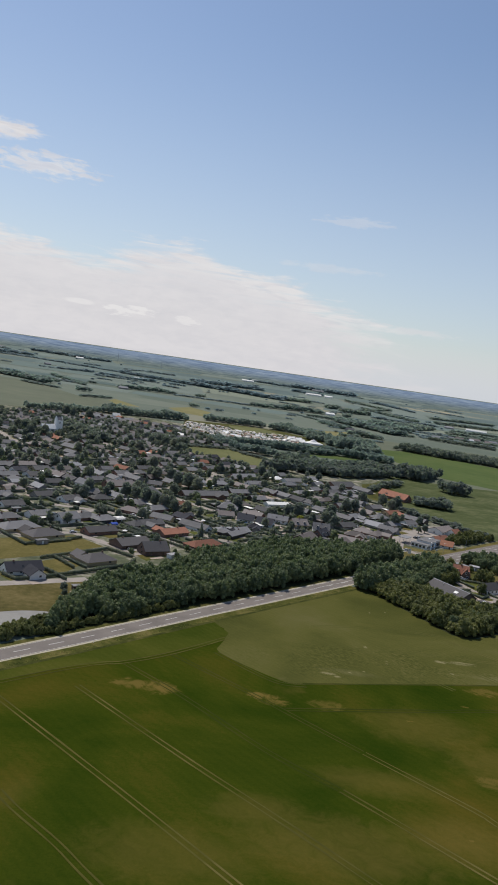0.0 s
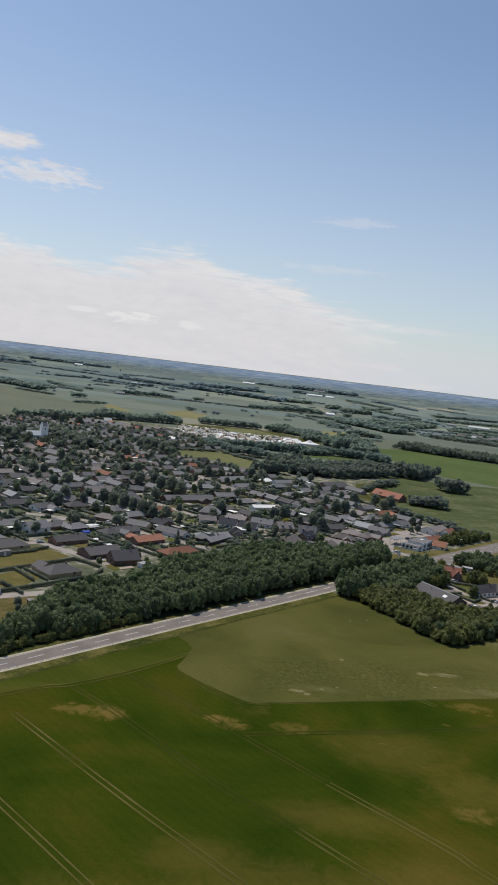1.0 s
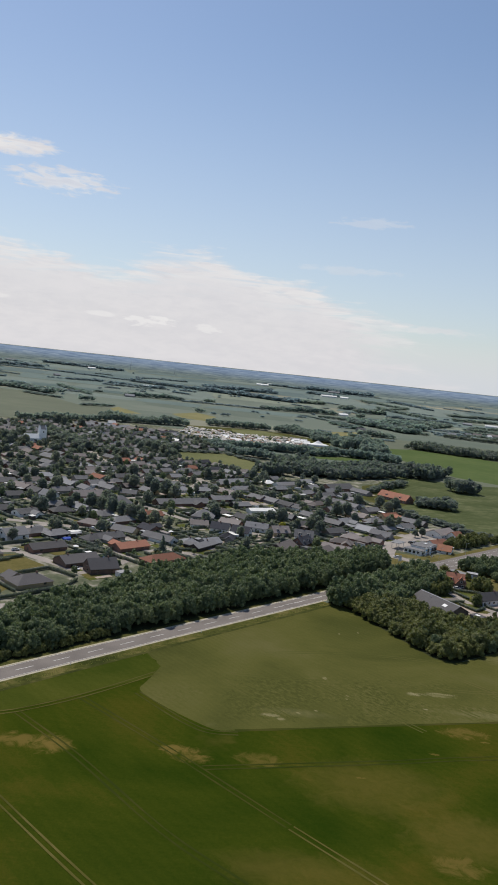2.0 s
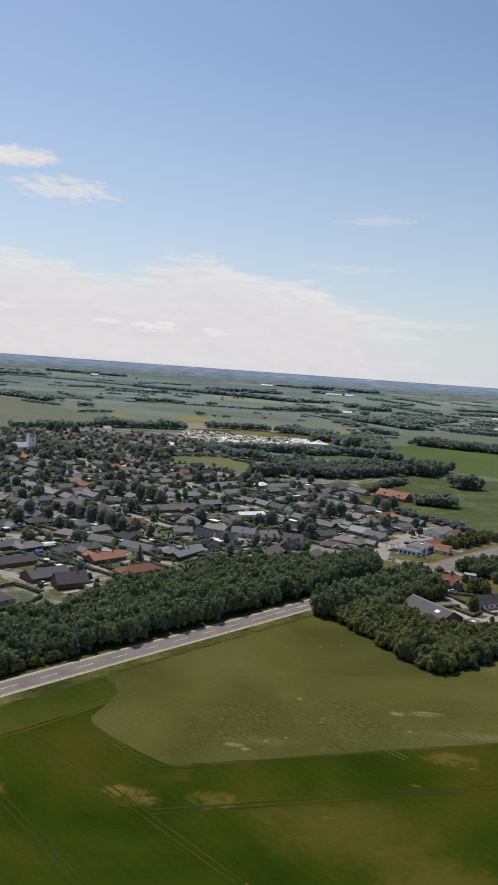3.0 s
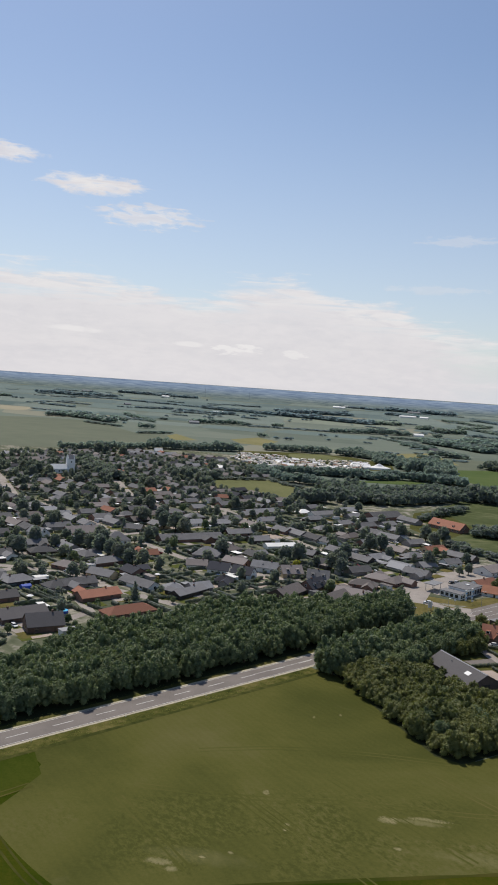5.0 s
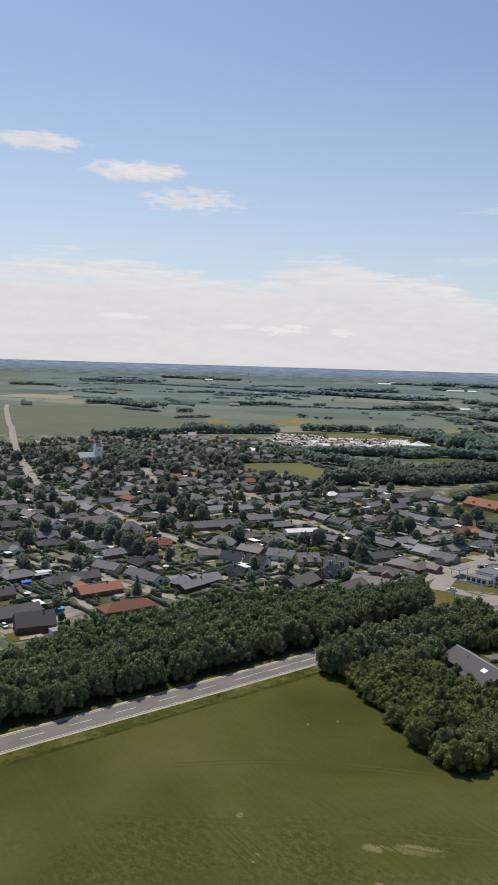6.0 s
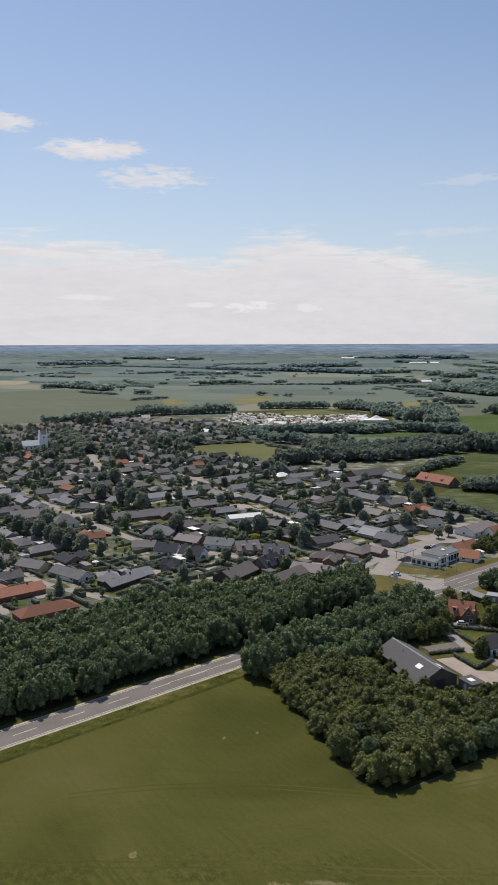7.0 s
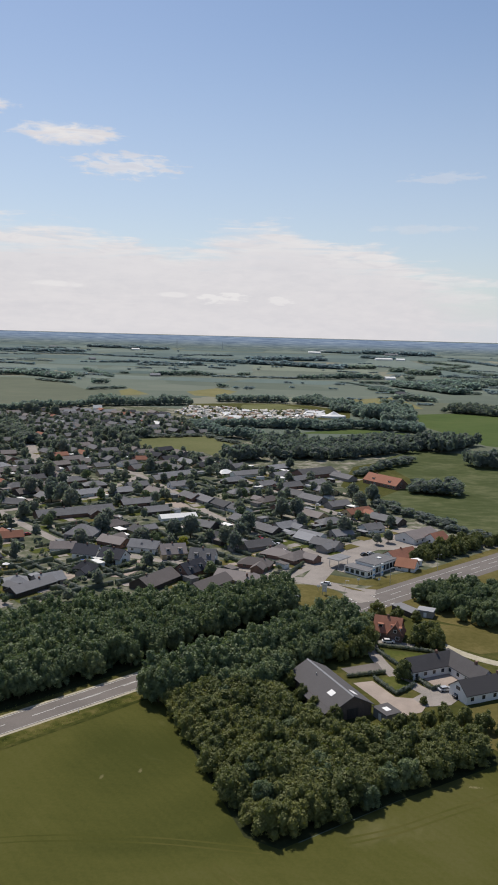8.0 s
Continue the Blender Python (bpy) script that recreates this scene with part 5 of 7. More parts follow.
row([(72, 547, 60, 14, 9, "black", "redbrick", False, 6.6, True), (74, 568, -2, 12, 9, "dark", "white", False, 6.6, True), (83, 531, 60, 20, 9, "brown"), (92, 543, -16, 14, 10, "brown"), (100, 540, 60, 12, 9, "brown"),
     (99, 565, -10, 15, 8, "brown", "redbrick"), (108, 583, -23, 15, 9, "brown", "redbrick"), (117, 580, 55, 15, 9, "brown", "redbrick"), (96, 597, 38, 15, 9, "dark"), (88, 602, -46, 12, 6, "grey", "", False, 3.4), (77, 611, 31, 16, 9, "dark")])
row([(83, 649, -45, 16, 9, "dark"), (98, 631, -40, 18, 9, "dark"), (72, 728, 40, 18, 9, "dark"), (42, 706, -45, 15, 9, "dark"), (53, 699, -48, 18, 9, "dark"), (65, 688, -48, 18, 9, "dark"), (76, 678, -45, 18, 9, "dark"),
     (17, 781, 46, 33, 9, "grey"), (28, 744, 38, 18, 9, "dark"), (51, 798, 41, 12, 9, "white"), (67, 798, 40, 23, 9, "dark"), (101, 757, 40, 22, 9, "dark")])
row([(107, 732, -42, 17, 9, "dark"), (105, 688, 41, 17, 9, "dark"), (45, 649, 30, 20, 8, "white", "white", False, 3.6), (63, 633, -25, 15, 9, "dark"), (121, 616, -39, 12, 9, "grey"), (118, 811, 42, 34, 16, "dark", "redbrick", False, 6.5),
     (140, 803, -48, 22, 9, "dark"), (120, 717, -42, 19, 9, "dark"), (120, 672, -40, 22, 9, "brown"), (136, 703, 40, 16, 9, "dark"), (148, 685, 42, 17, 9, "red")])
row([(165, 668, -40, 20, 9, "dark"), (155, 646, 35, 13, 9, "dark"), (132, 655, 38, 14, 9, "dark"), (123, 625, -35, 16, 6, "grey", "", False, 3.4), (131, 606, -30, 15, 9, "dark"), (138, 629, 38, 13, 9, "dark"), (86, 760, 42, 16, 9, "dark"), (128, 745, -44, 16, 9, "dark"), (108, 640, 45, 15, 9, "grey")])
row([(-7, 472, 46, 24, 10, "red", "redbrick", True), (-28, 492, 48, 21, 9, "red", "redbrick", False), (-50, 503, 52, 17, 9, "dark"), (-38, 531, -20, 15, 9, "dark"), (-61, 541, -20, 16, 9, "brown"), (-15, 520, -30, 20, 9, "dark"),
     (-34, 440, 35, 15, 10, "slate", "darkbrick", False, 7.0), (-98, 587, 38, 13, 9, "dark"), (-108, 615, -30, 13, 9, "grey", "white", False, 6.2), (-87, 569, 38, 14, 9, "dark")])
row([(-84, 631, 40, 24, 11, "brown", "redbrick", False, 6.4), (-57, 618, 34, 15, 12, "dark", "white", True, 7.2), (-159, 815, -35, 27, 12, "dark"), (-191, 804, 40, 28, 10, "brown", "redbrick"), (-108, 764, 46, 17, 9, "brown", "redbrick"), (-140, 844, 30, 13, 9, "brown"),
     (-73, 503, 52, 16, 9, "dark"), (-131, 606, 40, 13, 9, "dark"), (-219, 783, 38, 15, 9, "dark"), (-149, 755, 38, 12, 9, "dark"), (-97, 443, 48, 22, 12, "slate", "yellow", True), (-114, 452, 48, 24, 12, "dark", "yellow", True)])
row([(-60, 406, 46, 19, 12, "slate", "yellow", True), (-48.4, 450.5, 46, 21, 12, "slate", "darkbrick", False), (-70, 470, 46, 20, 9, "slate", "redbrick"), (-94, 488, 55, 16, 10, "dark", "white", False, 6.2), (-85, 503, 50, 14, 9, "dark"), (-44, 509, 46, 17, 9, "dark"),
     (-126, 472, 50, 16, 9, "dark"), (-112, 490, 50, 16, 9, "dark"), (-76, 611, 40, 16, 9, "grey"), (-125, 552, 48, 15, 9, "dark"), (-134, 508, 46, 16, 9, "dark")])
home(-89, 371, 38, 18, 9, "black", "white", False, 5.4, fine=True, word="bungalow", variant=1)
home(-82, 366, -50, 9, 8, "black", "white", False, 5.0, fine=True, word="bungalow wing", variant=2)


def near_line(x, y, line, gap):
    for (x0, y0), (x1, y1) in zip(line, line[1:]):
        d = (x1 - x0) ** 2 + (y1 - y0) ** 2
        t = max(0, min(1, ((x - x0) * (x1 - x0) + (y - y0) * (y1 - y0)) / d))
        if math.hypot(x - x0 - t * (x1 - x0), y - y0 - t * (y1 - y0)) < gap:
            return True
    return False


VILLAGE = [(-170, 430), (-120, 430), (-70, 470), (-30, 455), (0, 480), (40, 508), (60, 530), (100, 535), (120, 560), (150, 610), (165, 640), (150, 700), (130, 760), (135, 830), (60, 840), (46, 846), (34, 866), (8, 904), (-46, 906), (-72, 984), (-3, 1030), (-12, 1085), (-40, 1150), (-95, 1215), (-220, 1230), (-330, 1080), (-380, 900), (-260, 600)]
SPORT_EDGE = [(-72, 982), (-3, 1026), (45, 968), (54, 850), (36, 862), (10, 902), (-46, 904)]
r = random.Random(21)
u, v = Vector((0.669, 0.743)), Vector((-0.743, 0.669))
FAR_HOMES = []
lots = []
for a in range(-40, 60):
    for b in range(-40, 60):
        p = Vector((0, 700)) + u * (a * 22.5 + r.uniform(-2.5, 2.5)) + v * (b * 21.0 + r.uniform(-2.5, 2.5))
        lots.append((p.x, p.y, a, b))
for x, y, a, b in lots:
    if not inside(VILLAGE, x, y) or inside(SPORT_EDGE, x, y) or math.hypot(x + 205, y - 915) < 32:
        continue
    if x > -22 and y < 578:
        continue
    if any(math.hypot(x - q[0], y - q[1]) < 10.5 + q[2] for q in TAKEN) or any(near_line(x, y, pts, w / 2 + 6.5) for pts, w in STREETS):
        continue
    turn = (48 if r.random() < 0.55 else -42) + r.uniform(-6, 6)
    L, W = r.choice((12, 15, 15, 18)), r.choice((8, 9, 9, 10))
    roof = r.choices(("dark", "grey", "brown", "red", "black", "white"), (50, 12, 28, 3, 8, 1))[0]
    if y < 800:
        home(x, y, turn, L, W, roof)
    else:
        FAR_HOMES.append((x, y, turn, L, W, roof, r.choice(("yellow", "white", "grey", "timber", "redbrick"))))
        TAKEN.append((x, y, L / 2))


def far_homes():
    """The houses at the far end of the village, only a mass of roofs."""
    mats = list(ROOFS.values()) + list(WALLS.values())
    verts, faces, index = [], [], []
    for x, y, turn, L, W, roof, wall in FAR_HOMES:
        m = pose(x, y, 0, 0, 0, turn)
        for bm, slot in ((gable_wall(L, W, 2.2, 4.5), len(ROOFS) + list(WALLS).index(wall)), (gable_roof(L, W, 2.2, 4.5), list(ROOFS).index(roof))):
            bm.verts.index_update()
            base = len(verts)
            verts += [tuple(m @ p.co) for p in bm.verts]
            faces += [[p.index + base for p in f.verts] for f in bm.faces]
            index += [slot] * len(bm.faces)
            bm.free()
    tagged(new("far_village_houses", mesh_of("far_village_houses", verts, faces, mats, index)), "brick houses with dark roofs at the far end of the village", "houses", "", "stuff")


far_homes()
HOUSES = list(TAKEN)


# ---- paved drives, terraces and lawns of the gardens ----
def garden_patches(name, mat, label, z, chance, low, high, seed):
    """Level patches beside the houses, squared with the plots."""
    r6 = random.Random(seed)
    verts, faces = [], []
    for x, y, size in HOUSES:
        if y > 1100:
            continue
        for k in range(3):
            if r6.random() > chance:
                continue
            a, b = r6.uniform(low, high), r6.uniform(low, high) * 0.6
            c = Vector((x, y)) + u * r6.choice((-1, 1)) * r6.uniform(4, 10) + v * r6.choice((-1, 1)) * r6.uniform(4, 10)
            e, f = (u, v) if r6.random() < 0.5 else (v, u)
            n0 = len(verts)
            for sa, sb in ((-1, -1), (1, -1), (1, 1), (-1, 1)):
                p = c + e * (a * sa + r6.uniform(-0.4, 0.4)) + f * (b * sb + r6.uniform(-0.4, 0.4))
                verts.append((p.x, p.y, z + 0.0012 * (len(faces) % 9)))
            faces.append((n0, n0 + 1, n0 + 2, n0 + 3))
    me = mesh_of(name, verts, faces, [mat])
    for p in me.polygons:
        if p.normal.z < 0:
            p.flip()
    me.update()
    tagged(new(name, me), label, "garden ground", "", "stuff")


garden_patches("garden_paving", STREET, "pale paved drives and terraces beside the houses", 0.18, 0.36, 2.0, 5.0, 61)
garden_patches("garden_gravel", GRAVEL, "pinkish gravel drives beside the houses", 0.195, 0.22, 2.0, 4.5, 62)
garden_patches("garden_dry_lawns", DRYGRASS, "dry yellowish garden lawns beside the houses", 0.168, 0.3, 3.0, 6.0, 63)
garden_patches("garden_lawns", LAWN, "short green garden lawns beside the houses", 0.14, 0.55, 3.0, 7.0, 64)


# ---- garden hedges, sheds, trees ----
def hedge_mesh(L, W, H, seed):
    rr = np.random.default_rng(seed)
    lumps = [(x, rr.uniform(-0.1, 0.1), H * 0.5, 1.1, W * 0.55, H * 0.52) for x in np.arange(-L / 2 + 0.6, L / 2, 1.25)]
    return mesh_of("hedge", *crown_arrays(lumps, int(L * 9), 0.52, seed, 0.95), [HEDGE])


HEDGES = {L: hedge_mesh(L, 1.3, 1.7, 200 + L) for L in (8, 14, 22)}


def hedge(x0, y0, x1, y1, tall=1.0, label="clipped dark green garden hedge"):
    length = math.hypot(x1 - x0, y1 - y0)
    L = min(HEDGES, key=lambda q: abs(q - length))
    ob = tagged(new("hedge", HEDGES[L]), label, "hedge", "garden hedges")
    ob.matrix_world = Matrix.LocRotScale(((x0 + x1) / 2, (y0 + y1) / 2, 0), Euler((0, 0, math.atan2(y1 - y0, x1 - x0))), (length / L, 1, tall))


r = random.Random(33)
spots = 0
for x, y, size in HOUSES:
    if y > 640:
        continue
    for way2, off in ((u, v), (v, u)):
        if r.random() < (0.85 if y < 720 else 0.6):
            side = r.choice((-1, 1))
            c = Vector((x, y)) + off * side * r.uniform(10.5, 12.5) + way2 * r.uniform(-3, 3)
            half = r.uniform(5, 11)
            if any(near_line(c.x, c.y, pts, w / 2 + 1.5) for pts, w in STREETS):
                continue
            e0, e1 = c - way2 * half, c + way2 * half
            if any(math.hypot(c.x - q[0], c.y - q[1]) < q[2] + 1.5 for q in HOUSES):
                continue
            hedge(e0.x, e0.y, e1.x, e1.y, r.uniform(0.8, 1.25))
SHED = {}


def shed(x, y, turn, L, W, H, roof, wall="timber", word="garden shed"):
    key = (L, W, H, roof, wall)
    if key not in SHED:
        ob = tagged(new("shed"), f"small {WALL_WORDS[wall]} {word} with a {ROOF_WORDS[roof].replace(' tiled', '')} flat roof", "shed", "garden sheds")
        part("wall", boxed(-L / 2, -W / 2, -0.1, L / 2, W / 2, H), WALLS[wall], ob)
        part("roof", boxed(-L / 2 - 0.25, -W / 2 - 0.25, H, L / 2 + 0.25, W / 2 + 0.25, H + 0.18, bevel=0.03), ROOFS[roof], ob)
        part("door", boxed(-0.6, -W / 2 - 0.05, 0, 0.6, -W / 2 + 0.04, 1.95), FRAMEPAINT, ob)
        ob.matrix_world = pose(x, y, 0, 0, 0, turn)
        SHED[key] = ob
        return ob
    return copy_thing(SHED[key], pose(x, y, 0, 0, 0, turn))


def clear(x, y, gap, street=1.0):
    return not any(math.hypot(x - q[0], y - q[1]) < q[2] * 0.8 + gap for q in HOUSES) and not any(near_line(x, y, pts, w / 2 + street) for pts, w in STREETS)


for x, y, size in HOUSES:
    if y > 860 or r.random() < 0.35:
        continue
    for tries in range(4):
        a = r.uniform(0, math.tau)
        px, py = x + math.cos(a) * (size + 5), y + math.sin(a) * (size + 5)
        if clear(px, py, 2.5):
            shed(px, py, 48 + r.choice((0, 90)), r.choice((4, 6, 7)), r.choice((3, 4)), 2.3, r.choice(("grey", "grey", "dark", "brown", "white", "white")), r.choice(("timber", "grey", "white")))
            break
for x, y, a, b in lots:
    if not inside(VILLAGE, x, y) or inside(SPORT_EDGE, x, y):
        continue
    for k in range(2):
        px, py = x + r.uniform(-13, 13), y + r.uniform(-13, 13)
        if not clear(px, py, 1.0) or r.random() < 0.3 or noise.noise((px * 0.022, py * 0.022, 6.0)) < -0.02:
            continue
        roll = r.random()
        kind = r.choice(SHADE) if roll < 0.62 else r.choice(BUSH) if roll < 0.92 else r.choice(FIR)
        word = ("garden_tree", "rounded dark green garden tree", "tree") if kind in SHADE else ("garden_bush", "low green garden bush", "bush") if kind in BUSH else ("fir_tree", "slim dark fir in a garden", "tree")
        kind.plant(px, py, r.uniform(0.55, 1.05), r.uniform(0, 6.3), word[0], word[1], word[2], "garden plants")
for x, y, grow in ((-72, 590, 1.6), (-60, 600, 1.5), (-66, 612, 1.5), (-40, 632, 1.3), (-70, 752, 1.7), (-30, 668, 1.9), (-22, 660, 1.7), (60, 610, 1.6), (52, 606, 1.4), (88, 628, 1.5), (104, 662, 1.7), (112, 668, 1.6), (150, 700, 1.5), (158, 716, 1.7), (146, 722, 1.6), (140, 632, 1.4), (163, 622, 0.9), (157, 617, 0.8), (-112, 655, 1.4), (-206, 880, 1.8), (-220, 872, 1.8), (-262, 870, 2.0), (80, 598, 1.4), (86, 590, 1.3), (12, 612, 1.4), (-100, 590, 1.5), (128, 730, 1.4), (-150, 790, 1.5),
                   (-64, 586, 1.5), (-56, 580, 1.6), (-48, 575, 1.4), (-41, 568, 1.5), (-33, 562, 1.3), (-24, 559, 1.4), (-50, 584, 1.3), (-36, 572, 1.4), (-147, 681, 1.6), (-140, 688, 1.4), (-112, 646, 1.5), (-120, 640, 1.3), (-98, 561, 1.5), (-104, 566, 1.3), (-40, 676, 1.7), (-48, 697, 1.6), (-60, 693, 1.6), (-66, 700, 1.4),
                   (-98, 858, 1.8), (-106, 862, 1.6), (-77, 937, 1.9), (-66, 939, 1.7), (-86, 949, 1.9), (-94, 944, 1.6), (-225, 899, 1.9), (-234, 901, 1.9), (-243, 904, 1.8), (-230, 907, 1.7), (-176, 944, 1.6), (-182, 954, 1.6), (-200, 990, 1.7), (-212, 1008, 1.7), (-226, 1031, 1.8), (-240, 1137, 2.2), (-228, 1132, 2.0), (-206, 1136, 2.0), (51, 553, 1.0), (86, 612, 1.2), (-7, 797, 1.4), (36, 816, 1.4)):
    SHADE[int(x * 3 + y) % 3].plant(x, y, grow * 0.85, x, "village_tree", "large dark green tree above the village roofs", "tree", "large village trees")
for x, y, grow in ((-27, 450, 0.6), (-22, 444, 0.5), (-45, 430, 0.6), (-16, 456, 0.55), (-38, 472, 0.5), (-24, 480, 0.5), (-41, 443, 0.45), (-20, 434, 0.6), (-2, 492, 0.6), (8, 496, 0.5)):
    SHADE[3 + int(x * 3 + y) % 3].plant(x, y, grow, x, "garden_tree", "rounded dark green garden tree", "tree", "garden plants")
FIR[0].plant(-10.0, 493.0, 1.0, 0.6, "fir_tree", "broad dark fir beside the red roofed house", "tree", "garden plants")
GOLDEN.plant(60, 590, 1.0, 0.3, "golden_tree", "yellow leaved ornamental tree in a garden", "tree", "garden plants")


# ---- shrubs and small trees of the gardens, too many to tell apart ----
SMALL = [crown_arrays(lumps_for(1.9, 1.15, 0.0, 1, 301 + i), 14, 0.95, 301 + i) for i in range(4)]


def garden_mass(name, spots, arrays, mat, label, low, high, seed):
    r3 = random.Random(seed)
    verts, faces, count = [], [], 0
    for x, y in spots:
        pts, f = arrays[r3.randrange(len(arrays))]
        k, w, a = r3.uniform(low, high), r3.uniform(0.8, 1.25), r3.uniform(0, 6.3)
        ca, sa = math.cos(a) * w * k, math.sin(a) * w * k
        verts.append(np.column_stack([pts[:, 0] * ca - pts[:, 1] * sa + x, pts[:, 0] * sa + pts[:, 1] * ca + y, pts[:, 2] * k]))
        faces += [[q + count for q in face] for face in f]
        count += len(pts)
    tagged(new(name, mesh_of(name, np.concatenate(verts), faces, [mat])), label, "shrubs", "", "stuff")


r = random.Random(55)
borders, crowns = [], []
for x, y, a, b in lots:
    if not inside(VILLAGE, x, y) or inside(SPORT_EDGE, x, y) or y > 1150:
        continue
    c = Vector((x, y))
    for line, step in ((u, v), (v, u)):
        if r.random() < 0.78:
            start = c + step * 10.8 - line * 10.5
            for i in range(10):
                p = start + line * (i * 2.3 + r.uniform(-0.4, 0.4)) + step * r.uniform(-0.6, 0.6)
                if r.random() < 0.7 and clear(p.x, p.y, 0.4, 0.6):
                    borders.append((p.x, p.y))
    for i in range(4):
        p = c + u * r.uniform(-11, 11) + v * r.uniform(-11, 11)
        if clear(p.x, p.y, 0.8, 0.8):
            borders.append((p.x, p.y))
    for i in range(5 if y > 850 else 3 if y > 700 else 1):
        p = c + u * r.uniform(-11, 11) + v * r.uniform(-11, 11)
        if clear(p.x, p.y, 0.6 if y > 850 else 1.5, 1.0) and r.random() < 0.75:
            crowns.append((p.x, p.y))
garden_mass("garden_shrubs", borders[::4], SMALL, HEDGE, "dark green shrubs and hedges between the gardens", 0.85, 1.5, 3)
garden_mass("garden_shrubs_light", borders[2::6], SMALL, LEAF, "mid green shrubs and hedges between the gardens", 0.7, 1.4, 4)
garden_mass("village_crowns", crowns, FAR, LEAF_DARK, "dark green tree crowns among the village roofs", 0.4, 0.8, 5)


def clipped_hedges():
    """The many clipped hedges between the plots, as rows of rough leafy blocks."""
    r4 = random.Random(91)
    verts, faces = [], []
    for x, y, a, b in lots:
        if not inside(VILLAGE, x, y) or inside(SPORT_EDGE, x, y) or y > 1100:
            continue
        for line, step in ((u, v), (v, u)):
            for off, chance in ((10.8, 0.8), (r4.uniform(-4, 4), 0.4)):
                if r4.random() > chance:
                    continue
                height, width = r4.uniform(1.3, 2.2), r4.uniform(0.5, 0.8)
                start = Vector((x, y)) + step * (off + r4.uniform(-1, 1)) - line * 10.8
                for i in range(9):
                    p0, p1 = start + line * (i * 2.4), start + line * (i * 2.4 + 2.5)
                    mid = (p0 + p1) / 2
                    if not clear(mid.x, mid.y, 0.2, 0.8) or r4.random() < 0.06:
                        continue
                    base = len(verts)
                    h0 = height * r4.uniform(0.88, 1.1)
                    w0 = width * r4.uniform(0.85, 1.2)
                    for p in (p0, p1):
                        for side, z in ((-1.0, 0.0), (-1.05, h0 * 0.7), (-0.55, h0 * r4.uniform(0.94, 1.04)), (0.55, h0 * r4.uniform(0.94, 1.04)), (1.05, h0 * 0.7), (1.0, 0.0)):
                            q = p + step * (side * w0 + r4.uniform(-0.12, 0.12))
                            verts.append((q.x, q.y, z))
                    faces += [(base + j, base + j + 1, base + j + 7, base + j + 6) for j in range(5)] + [tuple(base + j for j in range(6)), tuple(base + 6 + j for j in range(6))]
    tagged(new("garden_hedges", mesh_of("garden_hedges", verts, faces, [HEDGE])), "clipped dark green hedges between the village plots", "hedges", "", "stuff")


clipped_hedges()
for spec in ((-120, 440, -101, 420.4), (-101, 420.4, -89, 435.5), (-89, 435.5, -77, 451), (-87, 398, -73, 416), (-73, 416, -58.6, 434.4), (-58.6, 434.4, -43.4, 424.6), (-96.4, 363.2, -88, 357), (-88, 357, -83.3, 360.4), (-83.3, 360.4, -70.5, 374), (-70.5, 374, -58, 388), (-58, 388, -44.4, 405), (-44.4, 405, -41, 420), (-82, 404.5, -68, 389), (-110, 557, -95, 547), (-95, 547, -80, 537), (-56, 489, -34, 473)):
    hedge(*spec, 1.1)
for spec in ((-65.0, 491.0, -37.0, 474.0), (-105.0, 554.0, -78.0, 535.0), (-74.0, 516.0, -62.0, 506.0), (-39.0, 482.0, -35.0, 490.0), (-18.0, 472.0, -28.0, 478.0), (-34, 473, -12, 457), (-54, 538, -41, 528), (-41, 528, -28, 518), (-3, 515, -26, 520), (-51, 501, -62, 506), (33.7, 541.7, 43.4, 560.8), (5.9, 548.3, 23.6, 538.2), (23.5, 525.5, 32, 539.9), (13.4, 621.4, 22.9, 639.8), (29.1, 616, 39.1, 605.6), (39.6, 603.6, 47.4, 615.7), (-15, 546, -6, 553), (1.8, 548, -3, 534.5), (-3, 534, -11, 530), (108.3, 554.3, 115.1, 555.7), (115.1, 555.7, 120.8, 573.2), (126.2, 599.9, 134, 599.5), (134, 599.5, 140.2, 610.8), (-5, 500, 8, 504), (24.5, 556, 36.5, 556.5)):
    hedge(*spec, 1.1)
for spec in ((-6, 694, 5, 716), (5, 716, 17, 737), (73, 653, 90, 632), (90, 632, 108, 611), (73, 636, 90, 618), (90, 618, 106, 601), (122, 734, 133, 715), (133, 715, 144, 695), (130, 617, 137, 605)):
    hedge(*spec, 1.0)


# ---- weeds of the road verges ----
r = random.Random(71)
weeds = []
for i in range(1400):
    s, off = r.uniform(-90, 214), r.choice((r.gauss(-8.6, 1.1), r.gauss(-8.6, 1.1), r.gauss(7.8, 0.8)))
    if noise.noise((s * 0.06, off * 0.2, 4.0)) > -0.35 and abs(off) > 6.4:
        weeds.append(road_at(s, off))
garden_mass("verge_weeds", weeds, SMALL, WEED, "tall olive green weeds on the road verges", 0.06, 0.13, 8)


# ---- vehicles ----
CAR_PAINTS = {name: material(name + "_car_paint", shades(*c, 0.08), 2.0, 0.25, spec=0.6) for name, c in (("white", (0.7, 0.7, 0.7)), ("silver", (0.45, 0.46, 0.48)), ("black", (0.02, 0.02, 0.024)), ("red", (0.35, 0.03, 0.03)), ("blue", (0.05, 0.10, 0.25)))}
CARS = {}


